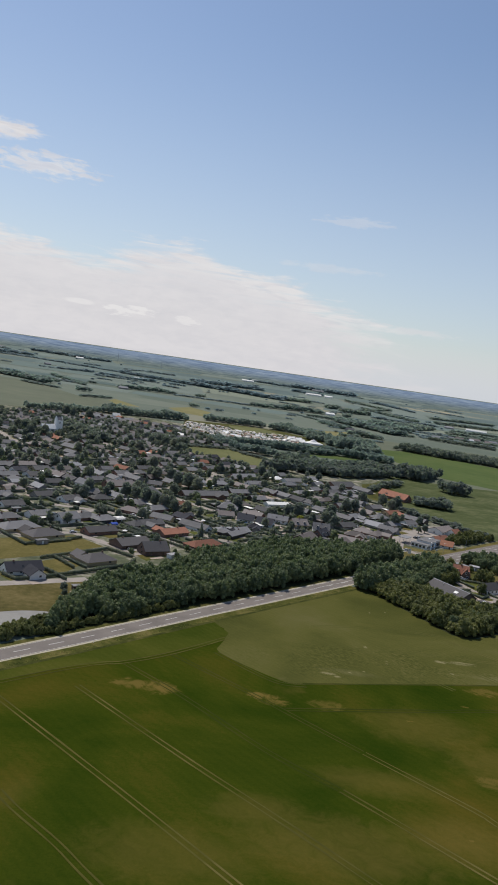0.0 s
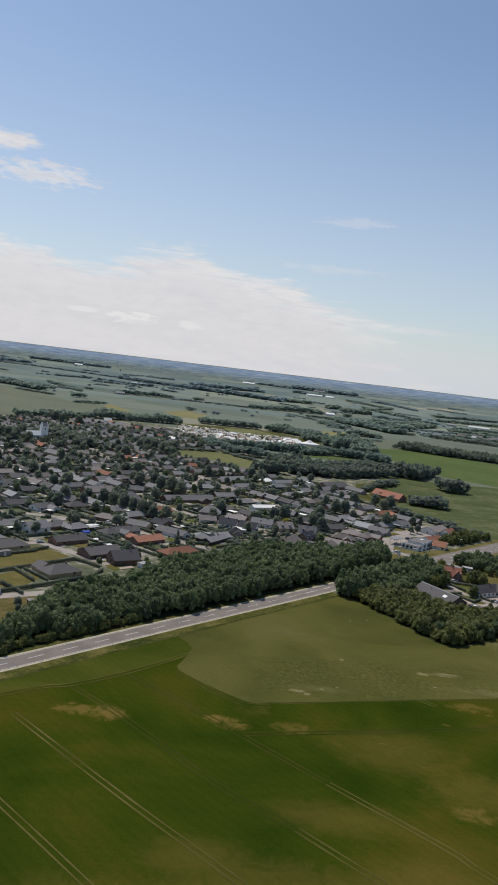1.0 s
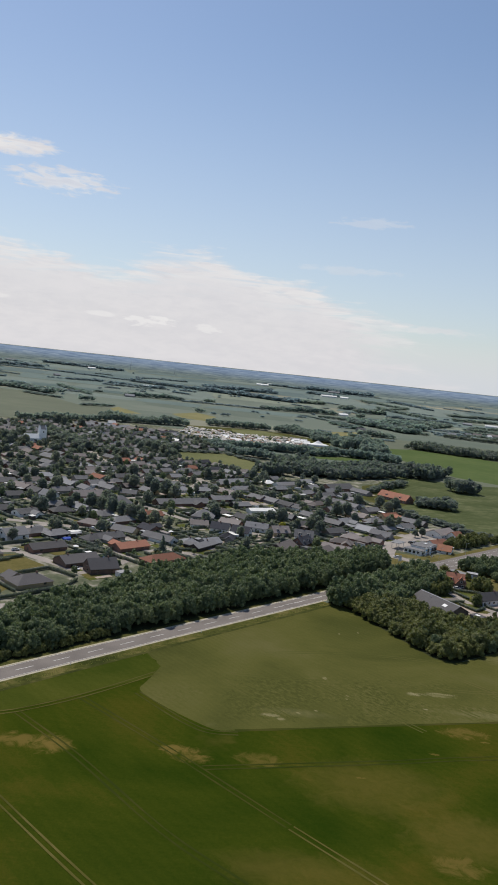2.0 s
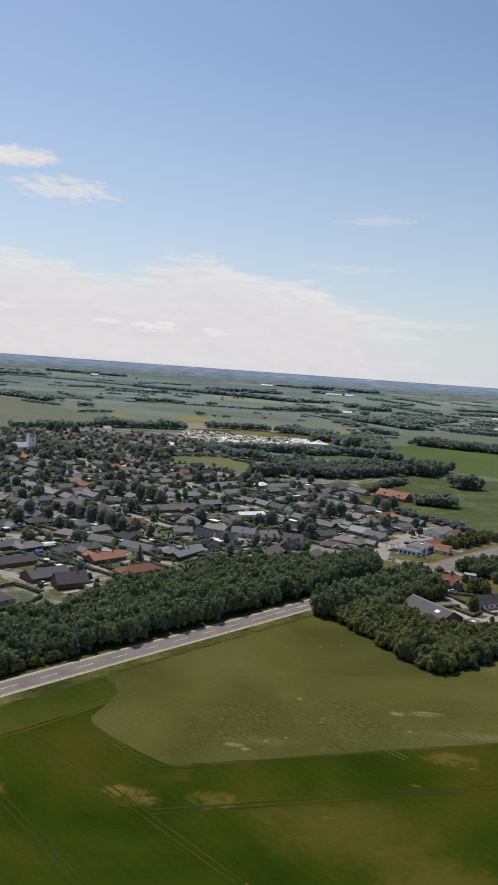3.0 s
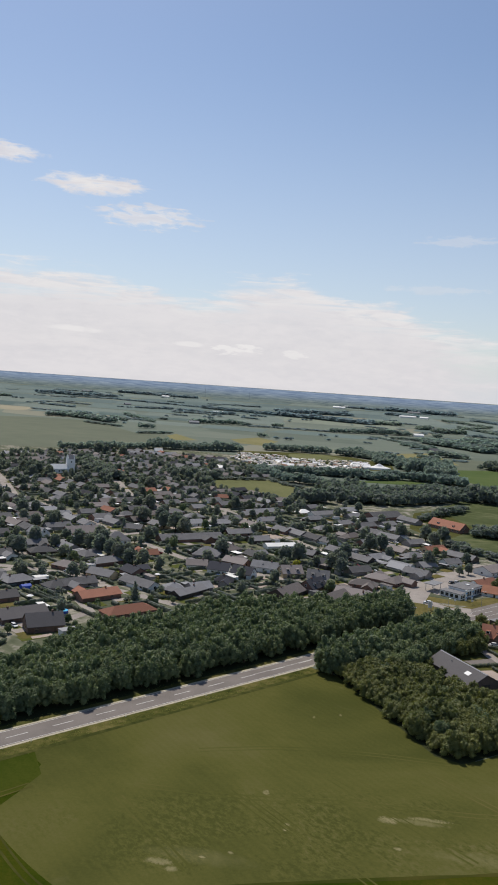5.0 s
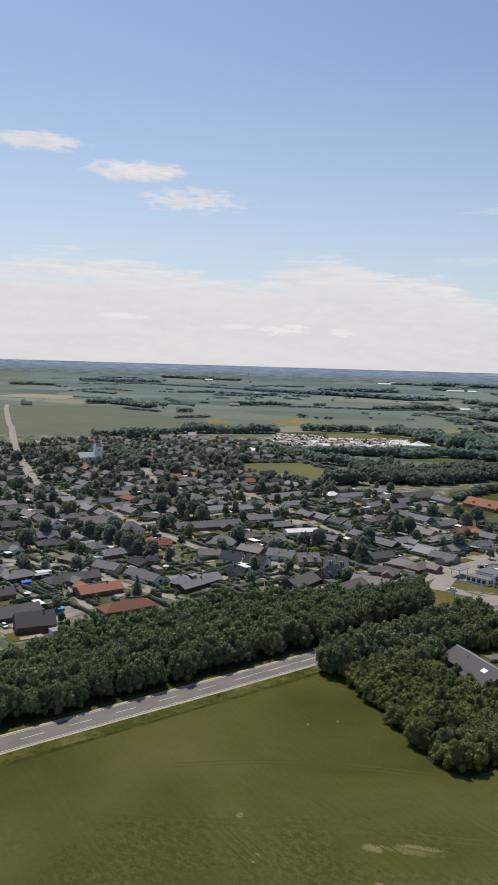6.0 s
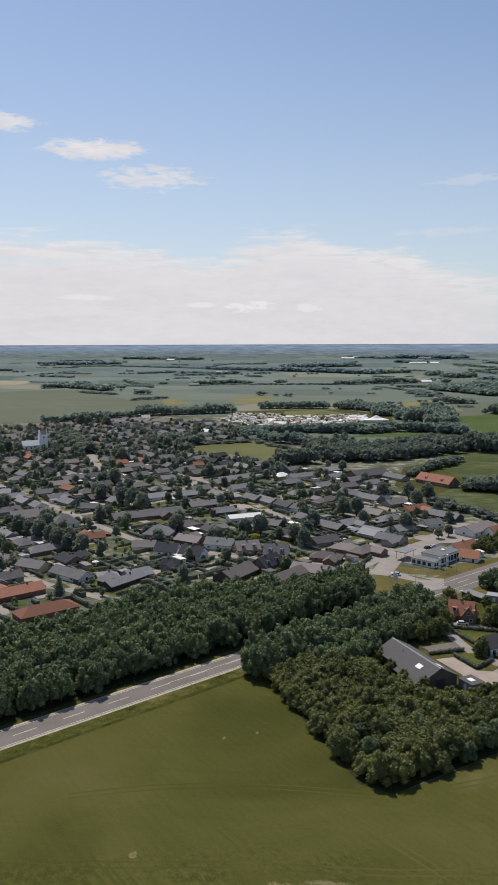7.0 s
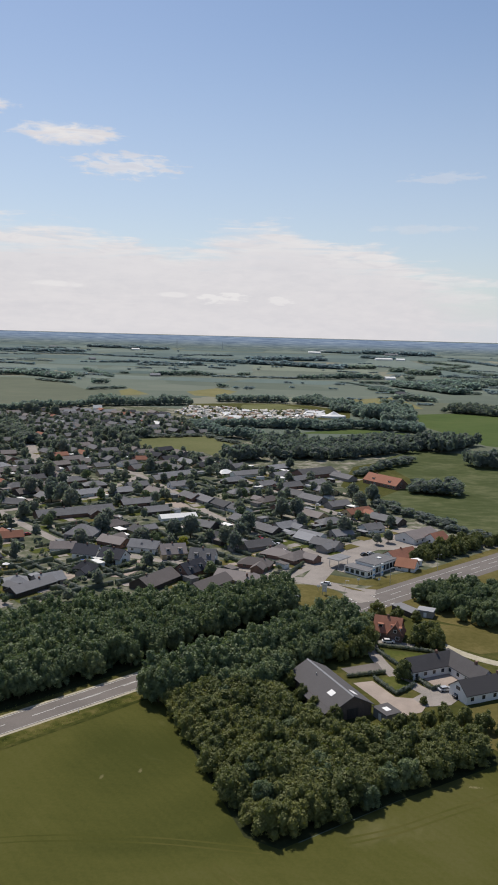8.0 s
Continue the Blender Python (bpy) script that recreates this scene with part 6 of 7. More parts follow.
def car(x, y, turn, paint):
    if paint in CARS:
        return copy_thing(CARS[paint], pose(x, y, 0.1, 0, 0, turn))
    ob = tagged(new("car"), f"{paint} parked passenger car on the asphalt", "car", "cars")
    body = prism([(-2.2, 0.3), (2.2, 0.3), (2.25, 0.75), (1.3, 0.9), (-2.1, 0.95), (-2.25, 0.7)], 1.75)
    bmesh.ops.rotate(body, verts=body.verts, cent=(0, 0, 0), matrix=Matrix.Rotation(radians(-90), 3, "Z"))
    bmesh.ops.bevel(body, geom=list(body.edges), offset=0.06, segments=1, affect="EDGES")
    part("body", body, CAR_PAINTS[paint], ob)
    cabin = prism([(-1.9, 0.9), (1.2, 0.88), (0.5, 1.38), (-1.5, 1.4)], 1.5)
    bmesh.ops.rotate(cabin, verts=cabin.verts, cent=(0, 0, 0), matrix=Matrix.Rotation(radians(-90), 3, "Z"))
    part("cabin_glass", cabin, GLASS, ob, "dark window glass")
    part("roof", boxed(-1.45, -0.68, 1.37, 0.45, 0.68, 1.44, bevel=0.03), CAR_PAINTS[paint], ob)
    for sx in (-1.35, 1.35):
        for sy in (-0.8, 0.8):
            part("wheel", rod(bmesh.new(), (sx, sy - 0.11, 0.32), (sx, sy + 0.11, 0.32), 0.32, 0.32, 12), RUBBER, ob)
    ob.matrix_world = pose(x, y, 0.1, 0, 0, turn)
    CARS[paint] = ob
    return ob


for spec in ((155.2, 482.6, 4, "white"), (170.4, 446.6, 25, "silver"), (174.2, 442.6, 30, "black"), (183, 629, 40, "white"), (188, 634, 45, "silver"), (103, 607, -45, "silver"), (107, 604, -45, "white"), (-58, 533, -25, "white"), (-44, 507, 30, "white"), (150, 595, 40, "black"), (153, 597, 40, "silver"),
             (-48, 441, -40, "black"), (-46, 438.5, -40, "white"), (-105, 503, 40, "silver"), (96, 616, -40, "red"), (124, 705, -50, "white"), (138, 681, -50, "silver"), (-84, 462, 40, "silver"), (20, 556, 0, "blue"), (132, 544.6, 168, "white"), (-36, 604, 45, "white"), (-24, 598, 45, "red"), (-180, 758, 40, "white"), (-215, 800, 60, "silver"), (70, 553, 5, "white"), (146, 668, -50, "black")):
    car(*spec)

# ---- the farm beside the copse ----
def window_row(ob, xs, y, z, w=1.1, h=1.1):
    for x in xs:
        window(ob, x, y, z, w, h, "y", True)


def barn():
    """Long slate-roofed barn with a wider front half and a brick end."""
    ob = tagged(new("barn"), "long brown brick barn with a slate grey roof and pale skylights", "barn")
    part("wall", gable_wall(27, 12.5, 3.4, 6.6), BARNBRICK, ob)
    roof_part = part("roof", gable_roof(27, 12.5, 3.4, 6.6, 0.6), ROOFS["slate"], ob)
    ext = prism([(-8.2, -0.1), (-5.9, -0.1), (-5.9, 3.3), (-8.2, 2.4)], 12)
    bmesh.ops.translate(ext, verts=ext.verts, vec=(6.2, 0, 0))
    part("lean_to_wall", ext, WALLS["timber"], ob)
    lean = prism([(-8.6, 2.2), (-6.1, 3.45), (-6.1, 3.65), (-8.6, 2.4)], 12.8)
    bmesh.ops.translate(lean, verts=lean.verts, vec=(6.2, 0, 0))
    part("lean_to_roof", lean, ROOFS["slate"], ob)
    part("ridge_cap", prism([(-0.35, 6.72), (0, 6.92), (0.35, 6.72), (0, 7.0)], 28), ROOFS["grey"], roof_part, "pale ridge cap")
    s = math.degrees(math.atan2(3.2, 6.25))
    for x, y in ((6.8, -3.2), (9.6, 2.4)):
        bm = boxed(-1.3, -0.9, 0.0, 1.3, 0.9, 0.08)
        bmesh.ops.transform(bm, verts=bm.verts, matrix=pose(x, y, 6.6 - abs(y) * 3.2 / 6.25 + 0.27, s if y < 0 else -s))
        part("skylight", bm, CANVAS, roof_part, "pale translucent roof panel")
    bm = rod(bmesh.new(), (-4.5, -2.0, 5.4), (-4.5, -2.0, 6.5), 0.16, 0.16, 8)
    part("vent_pipe", bm, STEEL, roof_part)
    part("door", boxed(13.45, -1.8, 0, 13.62, 1.8, 3.0), WALLS["timber"], ob, "dark timber barn door")
    window_row(ob, (-10.5, -6, -1), 6.25, 1.2)
    ob.matrix_world = pose(135.0, 435.6, 0, 0, 0, -59.5)


barn()
hut = shed(151.5, 425.5, -55, 6, 5, 2.7, "slate", "grey", "outbuilding")
part("skylight", boxed(-1.2, -1.0, 2.89, 1.0, 0.8, 2.95), CANVAS, hut, "pale roof panel")


def farmhouse():
    ob = tagged(new("farmhouse"), "white rendered three-winged farmhouse with slate grey roofs", "house")
    for x, y, turn, L, W in ((166.2, 459.8, 32, 17, 7.4), (178.6, 457.8, -58, 19, 7.4), (182.5, 446.5, 30, 21, 8.2)):
        wing = new("wing")
        wing.parent = ob
        wing.matrix_basis = pose(x, y, 0, 0, 0, turn)
        part("wall", gable_wall(L, W, 2.9, 6.0), WALLS["white"], wing)
        part("roof", gable_roof(L, W, 2.9, 6.0, 0.35), ROOFS["slate"], wing)
        for side in (-1, 1):
            for i in range(5):
                px = -L / 2 + L * (i + 0.5) / 5
                part("window", boxed(px - 0.55, side * W / 2 - 0.08, 1.0, px + 0.55, side * W / 2 + 0.08, 2.15), GLASS, wing)
        part("window", boxed(-L / 2 - 0.08, -0.9, 3.1, -L / 2 + 0.08, 0.9, 4.2), GLASS, wing)
        part("chimney", boxed(L * 0.2 - 0.4, -0.4, 5.5, L * 0.2 + 0.4, 0.4, 7.0, bevel=0.04), BRICKSTACK, wing)
    return ob


farmhouse()
home(155.5, 489.5, -14, 9.5, 8, "red", "darkbrick", False, 7.2, fine=True, name="villa", word="two-storey villa", variant=1)
home(158.2, 486.8, 76, 6.5, 4.6, "red", "darkbrick", False, 6.4, fine=True, name="villa_wing", word="villa wing", variant=2)
shed(171.5, 513.5, -17, 6, 4.6, 2.6, "grey", "grey", "pump house")
shed(164, 515, -50, 11, 5, 2.1, "dark", "timber", "open store")
for spec in ((140.6, 451.3, 152.9, 456.3), (149, 451.6, 155, 441.2), (155.2, 441, 161.8, 449), (150.6, 474.6, 157, 463), (151.6, 478.8, 168.7, 476.4), (168.7, 476.4, 177, 470), (161.6, 455, 166, 446.4), (166.2, 446.2, 169.4, 448), (150.5, 486, 151, 497)):
    hedge(*spec, 0.85, "clipped dark green hedge at the farm")
YARD_TREES = [(158.2, 452.6, 0.66), (162.9, 436.4, 0.26), (168, 430, 0.4), (168, 417, 0.6), (174, 414, 0.6), (163, 413, 0.55), (166, 483, 0.85), (169.5, 486, 0.85), (171, 480.5, 0.8), (172, 488, 0.7), (152, 502, 0.85), (147.5, 478, 0.8), (146, 487, 0.85), (158, 500, 0.6), (182, 412, 0.6), (188, 416, 0.6), (128, 462, 0.6), (133, 466, 0.75), (138, 464, 0.7), (142, 468, 0.75), (146, 469, 0.72)]
YARD_TREES += [(135, 473, 0.8), (141, 477, 0.85), (145, 474, 0.7), (123, 441, 0.5), (127, 433, 0.5), (131, 427, 0.45), (137, 421, 0.5), (144, 416, 0.5), (151, 416, 0.5), (158, 414, 0.55), (132, 462, 0.5), (158, 420, 0.5), (163, 423, 0.5), (168, 425, 0.5), (173, 425, 0.55), (178, 423, 0.6), (155, 419, 0.5), (183, 420, 0.55), (160, 508, 0.5), (167, 506, 0.45)]
for x, y, grow in YARD_TREES:
    COPSE[int(x) % 3].plant(x, y, grow, x * 1.7, "yard_tree", "green tree at the edge of the farm yard", "tree", "trees round the farm")


# ---- junction and filling station ----
def station():
    ob = tagged(new("filling_station"), "white flat-roofed filling station with grey roof and blue signs", "filling station")
    m = pose(154.7, 574.0, 0, 0, 0, 53)
    part("hall", boxed(-8.8, -5.5, -0.1, 8.8, 5.5, 4.3), WALLS["white"], ob)
    part("roof", boxed(-9.0, -5.7, 4.3, 9.0, 5.7, 4.6, bevel=0.05), ROOFS["dark"], ob, "dark grey felt flat roof")
    part("office", boxed(-15.8, -6, -0.1, -8.85, 6.6, 2.9), WALLS["white"], ob)
    part("office_roof", boxed(-16.0, -6.2, 2.9, -8.86, 6.8, 3.15), ROOFS["dark"], ob)
    part("roof_hatch", boxed(1.0, -1.0, 4.62, 3.0, 1.0, 5.0, bevel=0.05), FRAMEPAINT, ob)
    for i in range(6):
        part("window", boxed(-8.2 + 2.8 * i, -5.58, 0.8, -6.1 + 2.8 * i, -5.45, 3.3), GLASS, ob)
    for i in range(3):
        part("window", boxed(-15.0 + 2.1 * i, -6.08, 0.7, -13.5 + 2.1 * i, -5.95, 2.4), GLASS, ob)
    for i in range(4):
        part("window", boxed(-15.88, -4.6 + 2.9 * i, 0.7, -15.75, -2.8 + 2.9 * i, 2.4), GLASS, ob)
    blue = material("sign_blue", shades(0.12, 0.35, 0.62, 0.1), 2.0, 0.5)
    for x, y in ((-13.6, -8.0), (-7.0, -8.0)):
        pylon = part("sign_pylon", boxed(x - 0.8, y - 0.25, 0, x + 0.8, y + 0.25, 5.6, bevel=0.05), FRAMEPAINT, ob, "white sign pylon with blue bands")
        for z in (1.2, 3.6):
            part("sign_band", boxed(x - 0.7, y - 0.32, z, x + 0.7, y + 0.32, z + 0.7), blue, pylon, "blue sign band")
    ob.matrix_world = m
    can = tagged(new("canopy"), "slim grey fuel canopy on steel posts", "canopy")
    part("canopy_roof", boxed(-5.2, -3.4, 4.0, 5.2, 3.4, 4.3, bevel=0.04), ROOFS["grey"], can)
    for x in (-4, 4):
        for y in (-2.4, 2.4):
            part("post", rod(bmesh.new(), (x, y, 0), (x, y, 4.0), 0.16, 0.16, 8), STEEL, can)
    can.matrix_world = pose(137.4, 574.6, 0, 0, 0, 57)


station()
home(169, 575.5, -20, 9, 8.4, "orange", "white", False, 5.2, fine=True, word="house by the station", variant=2)
home(167, 592, 44, 17, 10, "red", "white", False, 5.2, fine=True, word="house by the station", variant=0)
shed(173, 583, 30, 6, 4, 2.6, "white", "white", "carport")
home(179, 633, 48, 22, 13, "brown", "white", False, 5.6, fine=True, name="shop", word="shop building", variant=2)
home(188.5, 629, 48, 11, 9, "red", "white", False, 5.4, fine=True, name="shop", word="shop building", variant=2)
home(170, 786, -46, 32, 12, "red", "redbrick", False, 7.4, fine=True, name="school", word="long school building", variant=0)


def road_sign(x, y, tall, word):
    ob = tagged(new("road_sign"), word, "road sign", "road signs")
    part("post", rod(bmesh.new(), (0, 0, 0), (0, 0, tall), 0.06, 0.06, 6), STEEL, ob)
    part("plate", boxed(-0.6, -0.04, tall - 0.9, 0.6, 0.03, tall, bevel=0.01), FRAMEPAINT, ob)
    ob.matrix_world = pose(x, y, 0, 0, 0, 20)


for x, y in ((129, 535), (132, 531), (146, 548), (155, 550)):
    road_sign(x, y, 2.8, "small white road sign on a steel post")


def town_board(x, y):
    """A tall white board on two posts with plain bars for its writing."""
    ob = tagged(new("town_board"), "tall white information board on the grass island", "board")
    for px in (-0.8, 0.8):
        part("post", rod(bmesh.new(), (px, 0, 0), (px, 0, 4.6), 0.08, 0.08, 6), STEEL, ob)
    board = part("board", boxed(-1.0, -0.08, 1.2, 1.0, 0.08, 4.5, bevel=0.03), FRAMEPAINT, ob, "white board")
    for z in (2.0, 2.6, 3.2, 3.8):
        part("bar", boxed(-0.75, -0.1, z, 0.6, 0.1, z + 0.16), STEEL, board)
    ob.matrix_world = pose(x, y, 0.16, 0, 0, 8)


town_board(131.6, 531)


def street_lamp(x, y, turn):
    ob = tagged(new("street_lamp"), "tall grey street lamp beside the road", "street lamp", "street lamps")
    part("pole", rod(bmesh.new(), (0, 0, 0), (0, 0, 8), 0.1, 0.06, 6), STEEL, ob)
    part("arm", rod(bmesh.new(), (0, 0, 8), (1.4, 0, 8.2), 0.05, 0.04, 6), STEEL, ob)
    part("lamp_head", boxed(1.2, -0.15, 8.12, 2.0, 0.15, 8.26, bevel=0.02), STEEL, ob)
    ob.matrix_world = pose(x, y, 0, 0, 0, turn)


def marker_post(x, y):
    ob = tagged(new("marker_post"), "small white marker post on the road verge", "marker post", "marker posts")
    part("post", boxed(-0.07, -0.05, 0, 0.07, 0.05, 1.0, bevel=0.02), FRAMEPAINT, ob)
    part("reflector", boxed(-0.05, -0.06, 0.75, 0.05, 0.06, 0.9), STEEL, ob)
    ob.matrix_world = pose(x, y, 0.03, 0, 0, 48)


shed(-59.5, 355.5, 30, 4, 3, 2.2, "dark", "timber", "picnic shelter")
for i in range(9):
    marker_post(*road_at(-60 + 32 * i, -6.3))
for s in (300, 330, 360, 395):
    x, y = road_at(s, 8.5)
    street_lamp(x, y, -42)


# ---- church ----
def church():
    ob = tagged(new("church"), "white village church with stepped gable tower", "church")
    lime = material("limewash", shades(0.84, 0.83, 0.80, 0.05), 1.5, 0.9)
    nave = gable_wall(18, 9, 6, 11)
    part("nave_wall", nave, lime, ob)
    part("nave_roof", gable_roof(18, 9, 6, 11, 0.3), ROOFS["white"], ob)
    part("tower", boxed(8.5, -3.6, -0.1, 16, 3.6, 17), lime, ob)
    gable = bmesh.new()
    for x in (8.5, 15.3):
        for i in range(5):
            box(gable, x, -3.6 + 0.72 * i, 17 + i * 1.0, x + 0.7, 3.6 - 0.72 * i, 18 + i * 1.0)
    part("stepped_gable", gable, lime, ob)
    part("tower_roof", prism([(-3.4, 17), (3.4, 17), (0, 21.4)], 6), ROOFS["dark"], ob).location = (12.25, 0, 0)
    for x in (-6, -1, 4):
        for side in (-1, 1):
            part("window", boxed(x - 0.5, side * 4.5 - 0.06, 2, x + 0.5, side * 4.5 + 0.06, 4.6), GLASS, ob)
    part("window", boxed(11.6, -3.68, 13, 12.8, -3.5, 15), GLASS, ob)
    ob.matrix_world = Matrix.LocRotScale((-213, 925, 0), Euler((0, 0, radians(40))), (1.0, 1.0, 0.9))


church()

# ---- camping ground ----
def marquee(x, y):
    ob = tagged(new("marquee"), "large white peaked marquee on the camping ground", "tent")
    bm = bmesh.new()
    a, b = 17.0, 9.0
    ring = [bm.verts.new((math.cos(i * math.tau / 16) * a, math.sin(i * math.tau / 16) * b, 2.6)) for i in range(16)]
    foot = [bm.verts.new((p.co.x, p.co.y, 0)) for p in ring]
    mid = [bm.verts.new((p.co.x * 0.45, p.co.y * 0.45, 4.6)) for p in ring]
    peak = bm.verts.new((0, 0, 8.6))
    for i in range(16):
        j = (i + 1) % 16
        bm.faces.new((foot[i], foot[j], ring[j], ring[i]))
        bm.faces.new((ring[i], ring[j], mid[j], mid[i]))
        bm.faces.new((mid[i], mid[j], peak))
    part("canvas", bm, CANVAS, ob)
    part("pole", rod(bmesh.new(), (0, 0, 0), (0, 0, 9.4), 0.12, 0.08, 6), STEEL, ob)
    ob.matrix_world = pose(x, y, 0.05, 0, 0, 15)


marquee(128, 1252)
VAN = part("caravan", boxed(-3.1, -1.2, 0.0, 3.1, 1.2, 2.7, bevel=0.3), material("caravan_paint", shades(0.78, 0.72, 0.64, 0.1), 0.8, 0.5), None)
tagged(VAN, "white caravan parked on the camping ground", "caravan", "caravans")
part("window", boxed(-1.2, -1.24, 1.3, 1.2, -1.15, 1.95), GLASS, VAN)
VAN.matrix_world = pose(60, 1180, 0.06, 0, 0, 20)
TENTS = []
for name, colour in (("grey", (0.30, 0.29, 0.28)), ("brown", (0.27, 0.15, 0.10)), ("sand", (0.5, 0.42, 0.3)), ("cream", (0.68, 0.64, 0.56))):
    cloth = material(name + "_tent_cloth", shades(*colour, 0.2), 0.8, 0.8)
    t = part("tent", prism([(-2.3, 0), (2.3, 0), (1.7, 1.5), (0, 2.6), (-1.7, 1.5)], 5.0), cloth, None)
    tagged(t, f"{name} ridge tent on the camping ground", "tent", "tents")
    part("awning", boxed(2.45, -1.6, 1.9, 4.4, 1.6, 2.0), cloth, t)
    t.matrix_world = pose(50 + 9 * len(TENTS), 1195, 0.06, 0, 0, 10)
    TENTS.append(t)
BIG = tagged(new("party_tent"), "white peaked party tent on the camping ground", "tent", "party tents")
part("canvas", prism([(-3.2, 0), (3.2, 0), (3.2, 2.2), (0, 3.9), (-3.2, 2.2)], 10.0), CANVAS, BIG)
part("pole", rod(bmesh.new(), (0, 0, 0), (0, 0, 4.2), 0.06, 0.06, 6), STEEL, BIG)
BIG.matrix_world = pose(64, 1204, 0.06, 0, 0, 18)
r = random.Random(9)
CAMP = [(-80, 1235), (-30, 1165), (0, 1148), (47, 1160), (108, 1232), (116, 1262), (112, 1338), (88, 1338), (10, 1298), (-20, 1340), (-80, 1330)]
for x, y in scatter(CAMP, 7.6, 12, 0.4):
    roll = r.random()
    if math.hypot(x - 60, y - 1190) < 9:
        continue
    if noise.noise((x * 0.03, y * 0.03, 2.0)) < -0.22:
        roll = 0.6 + 0.4 * roll
    src = BIG if roll < 0.08 and x > -20 else VAN if roll < 0.44 else r.choice(TENTS) if roll < 0.84 else None
    if src:
        copy_thing(src, pose(x, y, 0.06, 0, 0, r.choice((15, 15, 105)) + r.uniform(-5, 5)))
    elif roll < 0.97:
        r.choice(BUSH).plant(x, y, r.uniform(0.8, 1.3), roll * 60, "camp_bush", "low green bush between the caravans", "bush", "bushes on the camping ground")

# ---- far farms and masts ----
def far_farm(x, y, turn, L, W, roof):
    ob = tagged(new("farm_building"), f"distant farm building with a {ROOF_WORDS[roof]} roof among trees", "farm building", "distant farms")
    part("wall", gable_wall(L, W, 4, 7.5), WALLS["white" if roof == "white" else "grey"], ob)
    part("roof", gable_roof(L, W, 4, 7.5), ROOFS[roof], ob)
    ob.matrix_world = pose(x, y, rise(y), 0, 0, turn)


for spec in ((286, 3095, 10, 60, 24, "white"), (345, 3092, -10, 30, 18, "white"), (255, 2186, 20, 26, 14, "white"), (-330, 2550, 0, 20, 12, "white"), (-668, 3291, 10, 30, 18, "white"), (-312, 2559, 90, 18, 12, "white"), (68, 3480, 20, 40, 14, "white"), (245, 1690, 30, 20, 10, "dark"),
             (631, 2352, -20, 26, 10, "grey"), (715, 2360, -12, 60, 12, "white"), (470, 1850, -10, 18, 9, "grey"), (594, 1958, -10, 26, 12, "brown"), (520, 1905, 20, 16, 9, "grey"), (548, 1930, -15, 20, 10, "brown"), (572, 1915, 30, 14, 9, "white"), (618, 1925, -10, 18, 9, "brown"), (640, 1960, 10, 22, 10, "grey"), (-294, 2034, 20, 24, 12, "grey"), (-182, 1228, 25, 11, 8, "white"), (30, 3400, 0, 50, 20, "white"), (-1000, 3300, 8, 40, 18, "grey"), (-640, 2650, 40, 20, 12, "grey"), (-700, 1768, 10, 22, 10, "dark"), (330, 3400, 10, 50, 20, "grey")):
    far_farm(*spec)


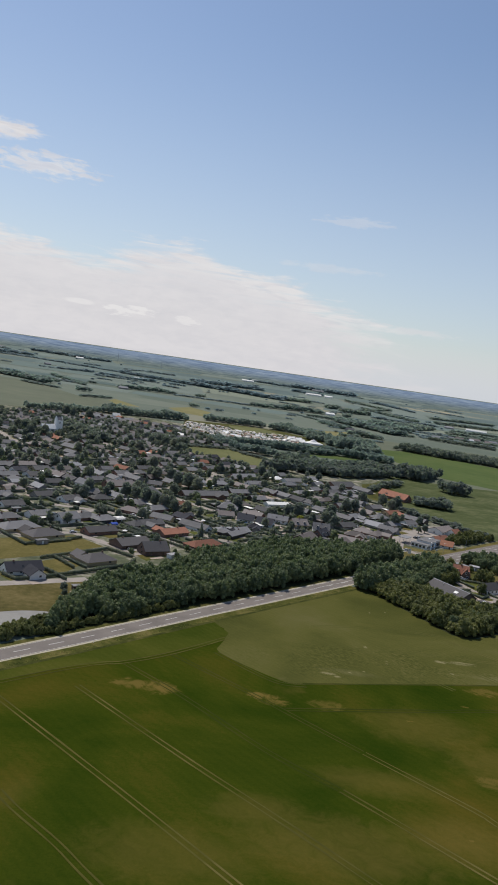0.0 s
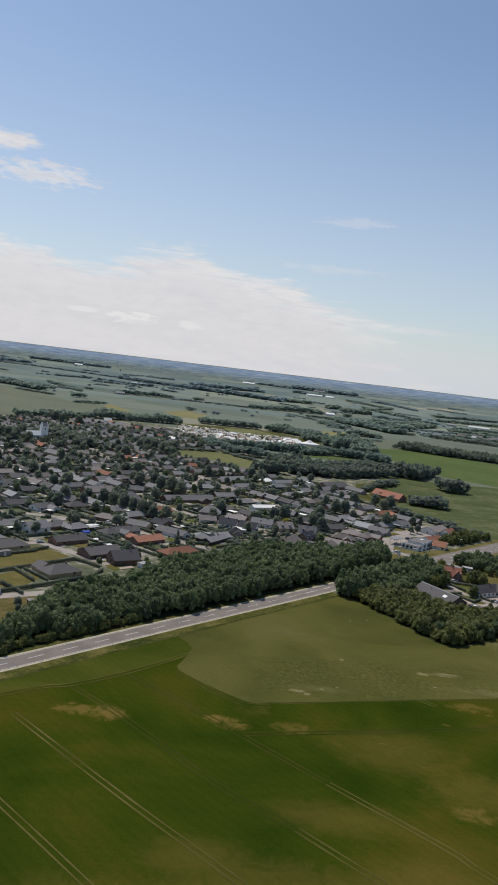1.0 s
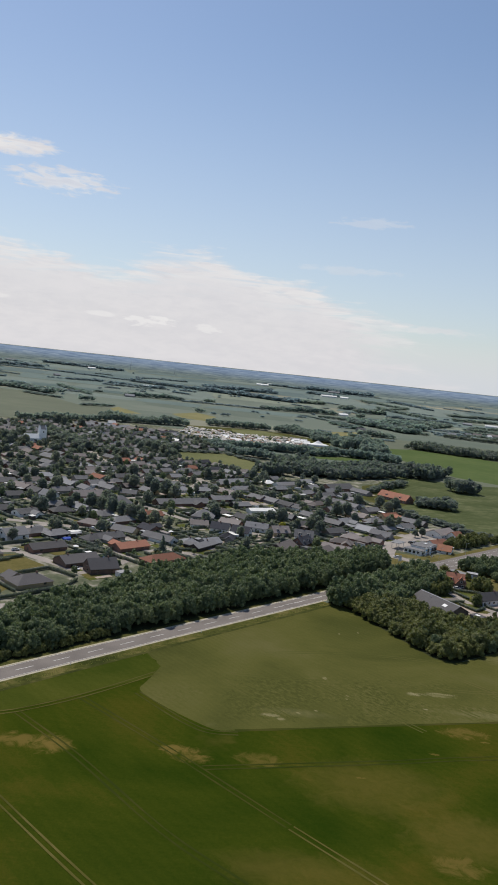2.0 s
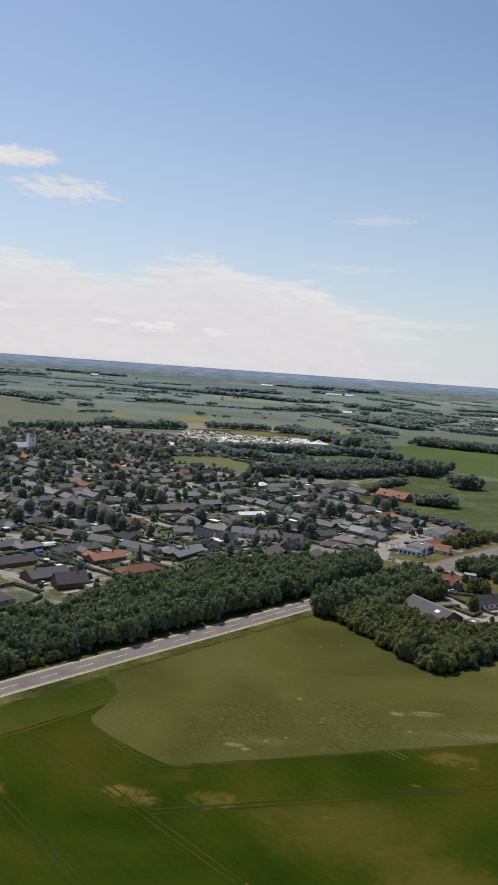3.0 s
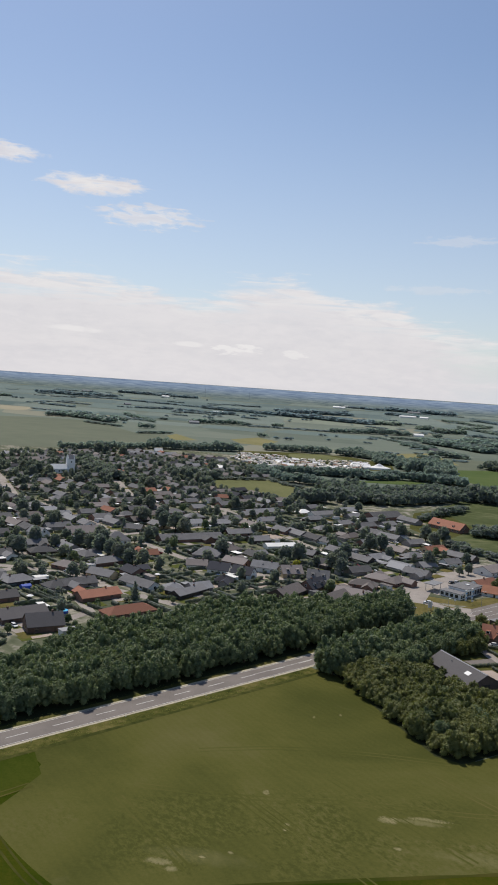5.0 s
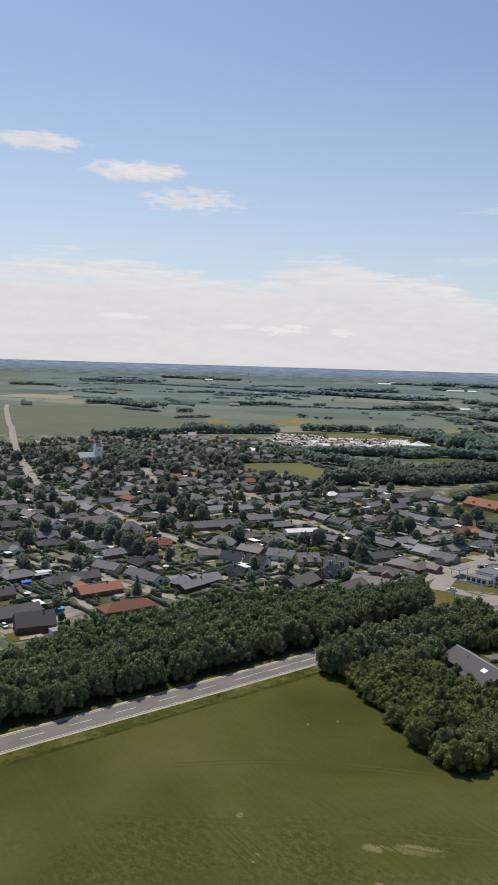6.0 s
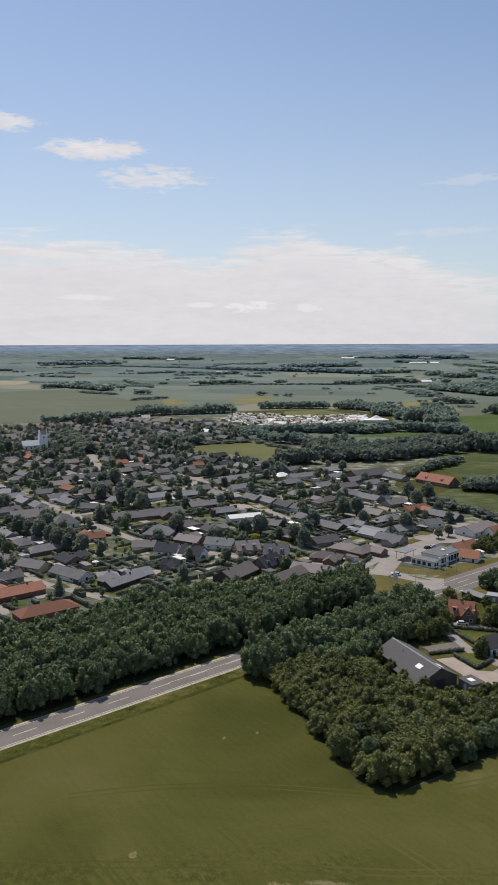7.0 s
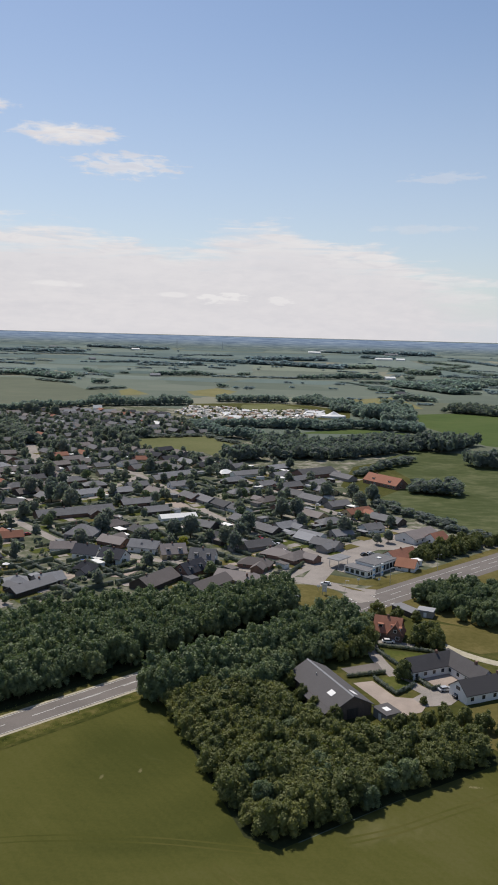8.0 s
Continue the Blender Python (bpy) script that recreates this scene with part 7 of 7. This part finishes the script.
def lattice_mast(x, y, tall):
    ob = tagged(new("radio_mast"), "tall grey lattice radio mast on the horizon", "mast", "masts")
    bm = bmesh.new()
    w0, w1 = tall * 0.045, tall * 0.012
    for a in range(4):
        ca, sa = math.cos(a * 1.571 + 0.785), math.sin(a * 1.571 + 0.785)
        rod(bm, (ca * w0, sa * w0, 0), (ca * w1, sa * w1, tall), 0.5, 0.4, 4)
    for i in range(8):
        z0, z1 = tall * i / 8, tall * (i + 1) / 8
        r0, r1 = w0 + (w1 - w0) * i / 8, w0 + (w1 - w0) * (i + 1) / 8
        for a in range(4):
            c0, c1 = a * 1.571 + 0.785, (a + 1) * 1.571 + 0.785
            rod(bm, (math.cos(c0) * r0, math.sin(c0) * r0, z0), (math.cos(c1) * r1, math.sin(c1) * r1, z1), 0.25, 0.25, 3)
    part("lattice", bm, STEEL, ob)
    part("aerial", rod(bmesh.new(), (0, 0, tall), (0, 0, tall * 1.25), 0.5, 0.3, 5), STEEL, ob)
    ob.matrix_world = pose(x, y, rise(y), 0, 0, 10)


lattice_mast(-540, 3470, 34)
lattice_mast(-350, 3470, 26)


# ---- garden things ----
def pool(x, y):
    ob = tagged(new("paddling_pool"), "round bright blue garden pool on a lawn", "pool")
    part("rim", rod(bmesh.new(), (0, 0, 0), (0, 0, 1.0), 2.6, 2.6, 24), TARP, ob, "blue pool wall")
    part("water_surface", rod(bmesh.new(), (0, 0, 0.96), (0, 0, 1.02), 2.4, 2.4, 24), POOL, ob, "bright blue water")
    ob.matrix_world = pose(x, y, 0.04)


pool(-35, 464.5)
tagged(part("tarpaulin", prism([(-2.2, 0), (2.2, 0), (1.5, 1.5), (0, 2.2), (-1.5, 1.5)], 5.0), TARP, None), "blue tarpaulin over a stack in a garden", "tarpaulin").matrix_world = pose(-65.5, 495.7, 0.02, 0, 0, 48)


def parasol(x, y):
    ob = tagged(new("parasol"), "pale open garden parasol on a terrace", "parasol", "parasols")
    part("pole", rod(bmesh.new(), (0, 0, 0), (0, 0, 2.5), 0.04, 0.04, 6), STEEL, ob)
    bm = bmesh.new()
    bmesh.ops.create_cone(bm, cap_ends=False, segments=8, radius1=1.7, radius2=0.05, depth=0.7, matrix=Matrix.Translation((0, 0, 2.45)))
    part("canopy", bm, CANVAS, ob)
    ob.matrix_world = pose(x, y, 0.03)


for x, y in ((-55.6, 477.4), (-10.7, 540.3), (13, 640), (58, 640), (110, 590)):
    parasol(x, y)

for x, y, grow in ((-64, 349, 0.55), (-62.5, 343.5, 0.4)):
    SHADE[1].plant(x, y, grow, x, "bank_tree", "small green tree on the grass bank", "tree", "trees on the bank")
sheet("pavement_picnic", [(-62, 352), (-59, 349), (-56, 353), (-59, 356)], 0.12, GRAVEL, "pale gravel patch beside the picnic shelter")
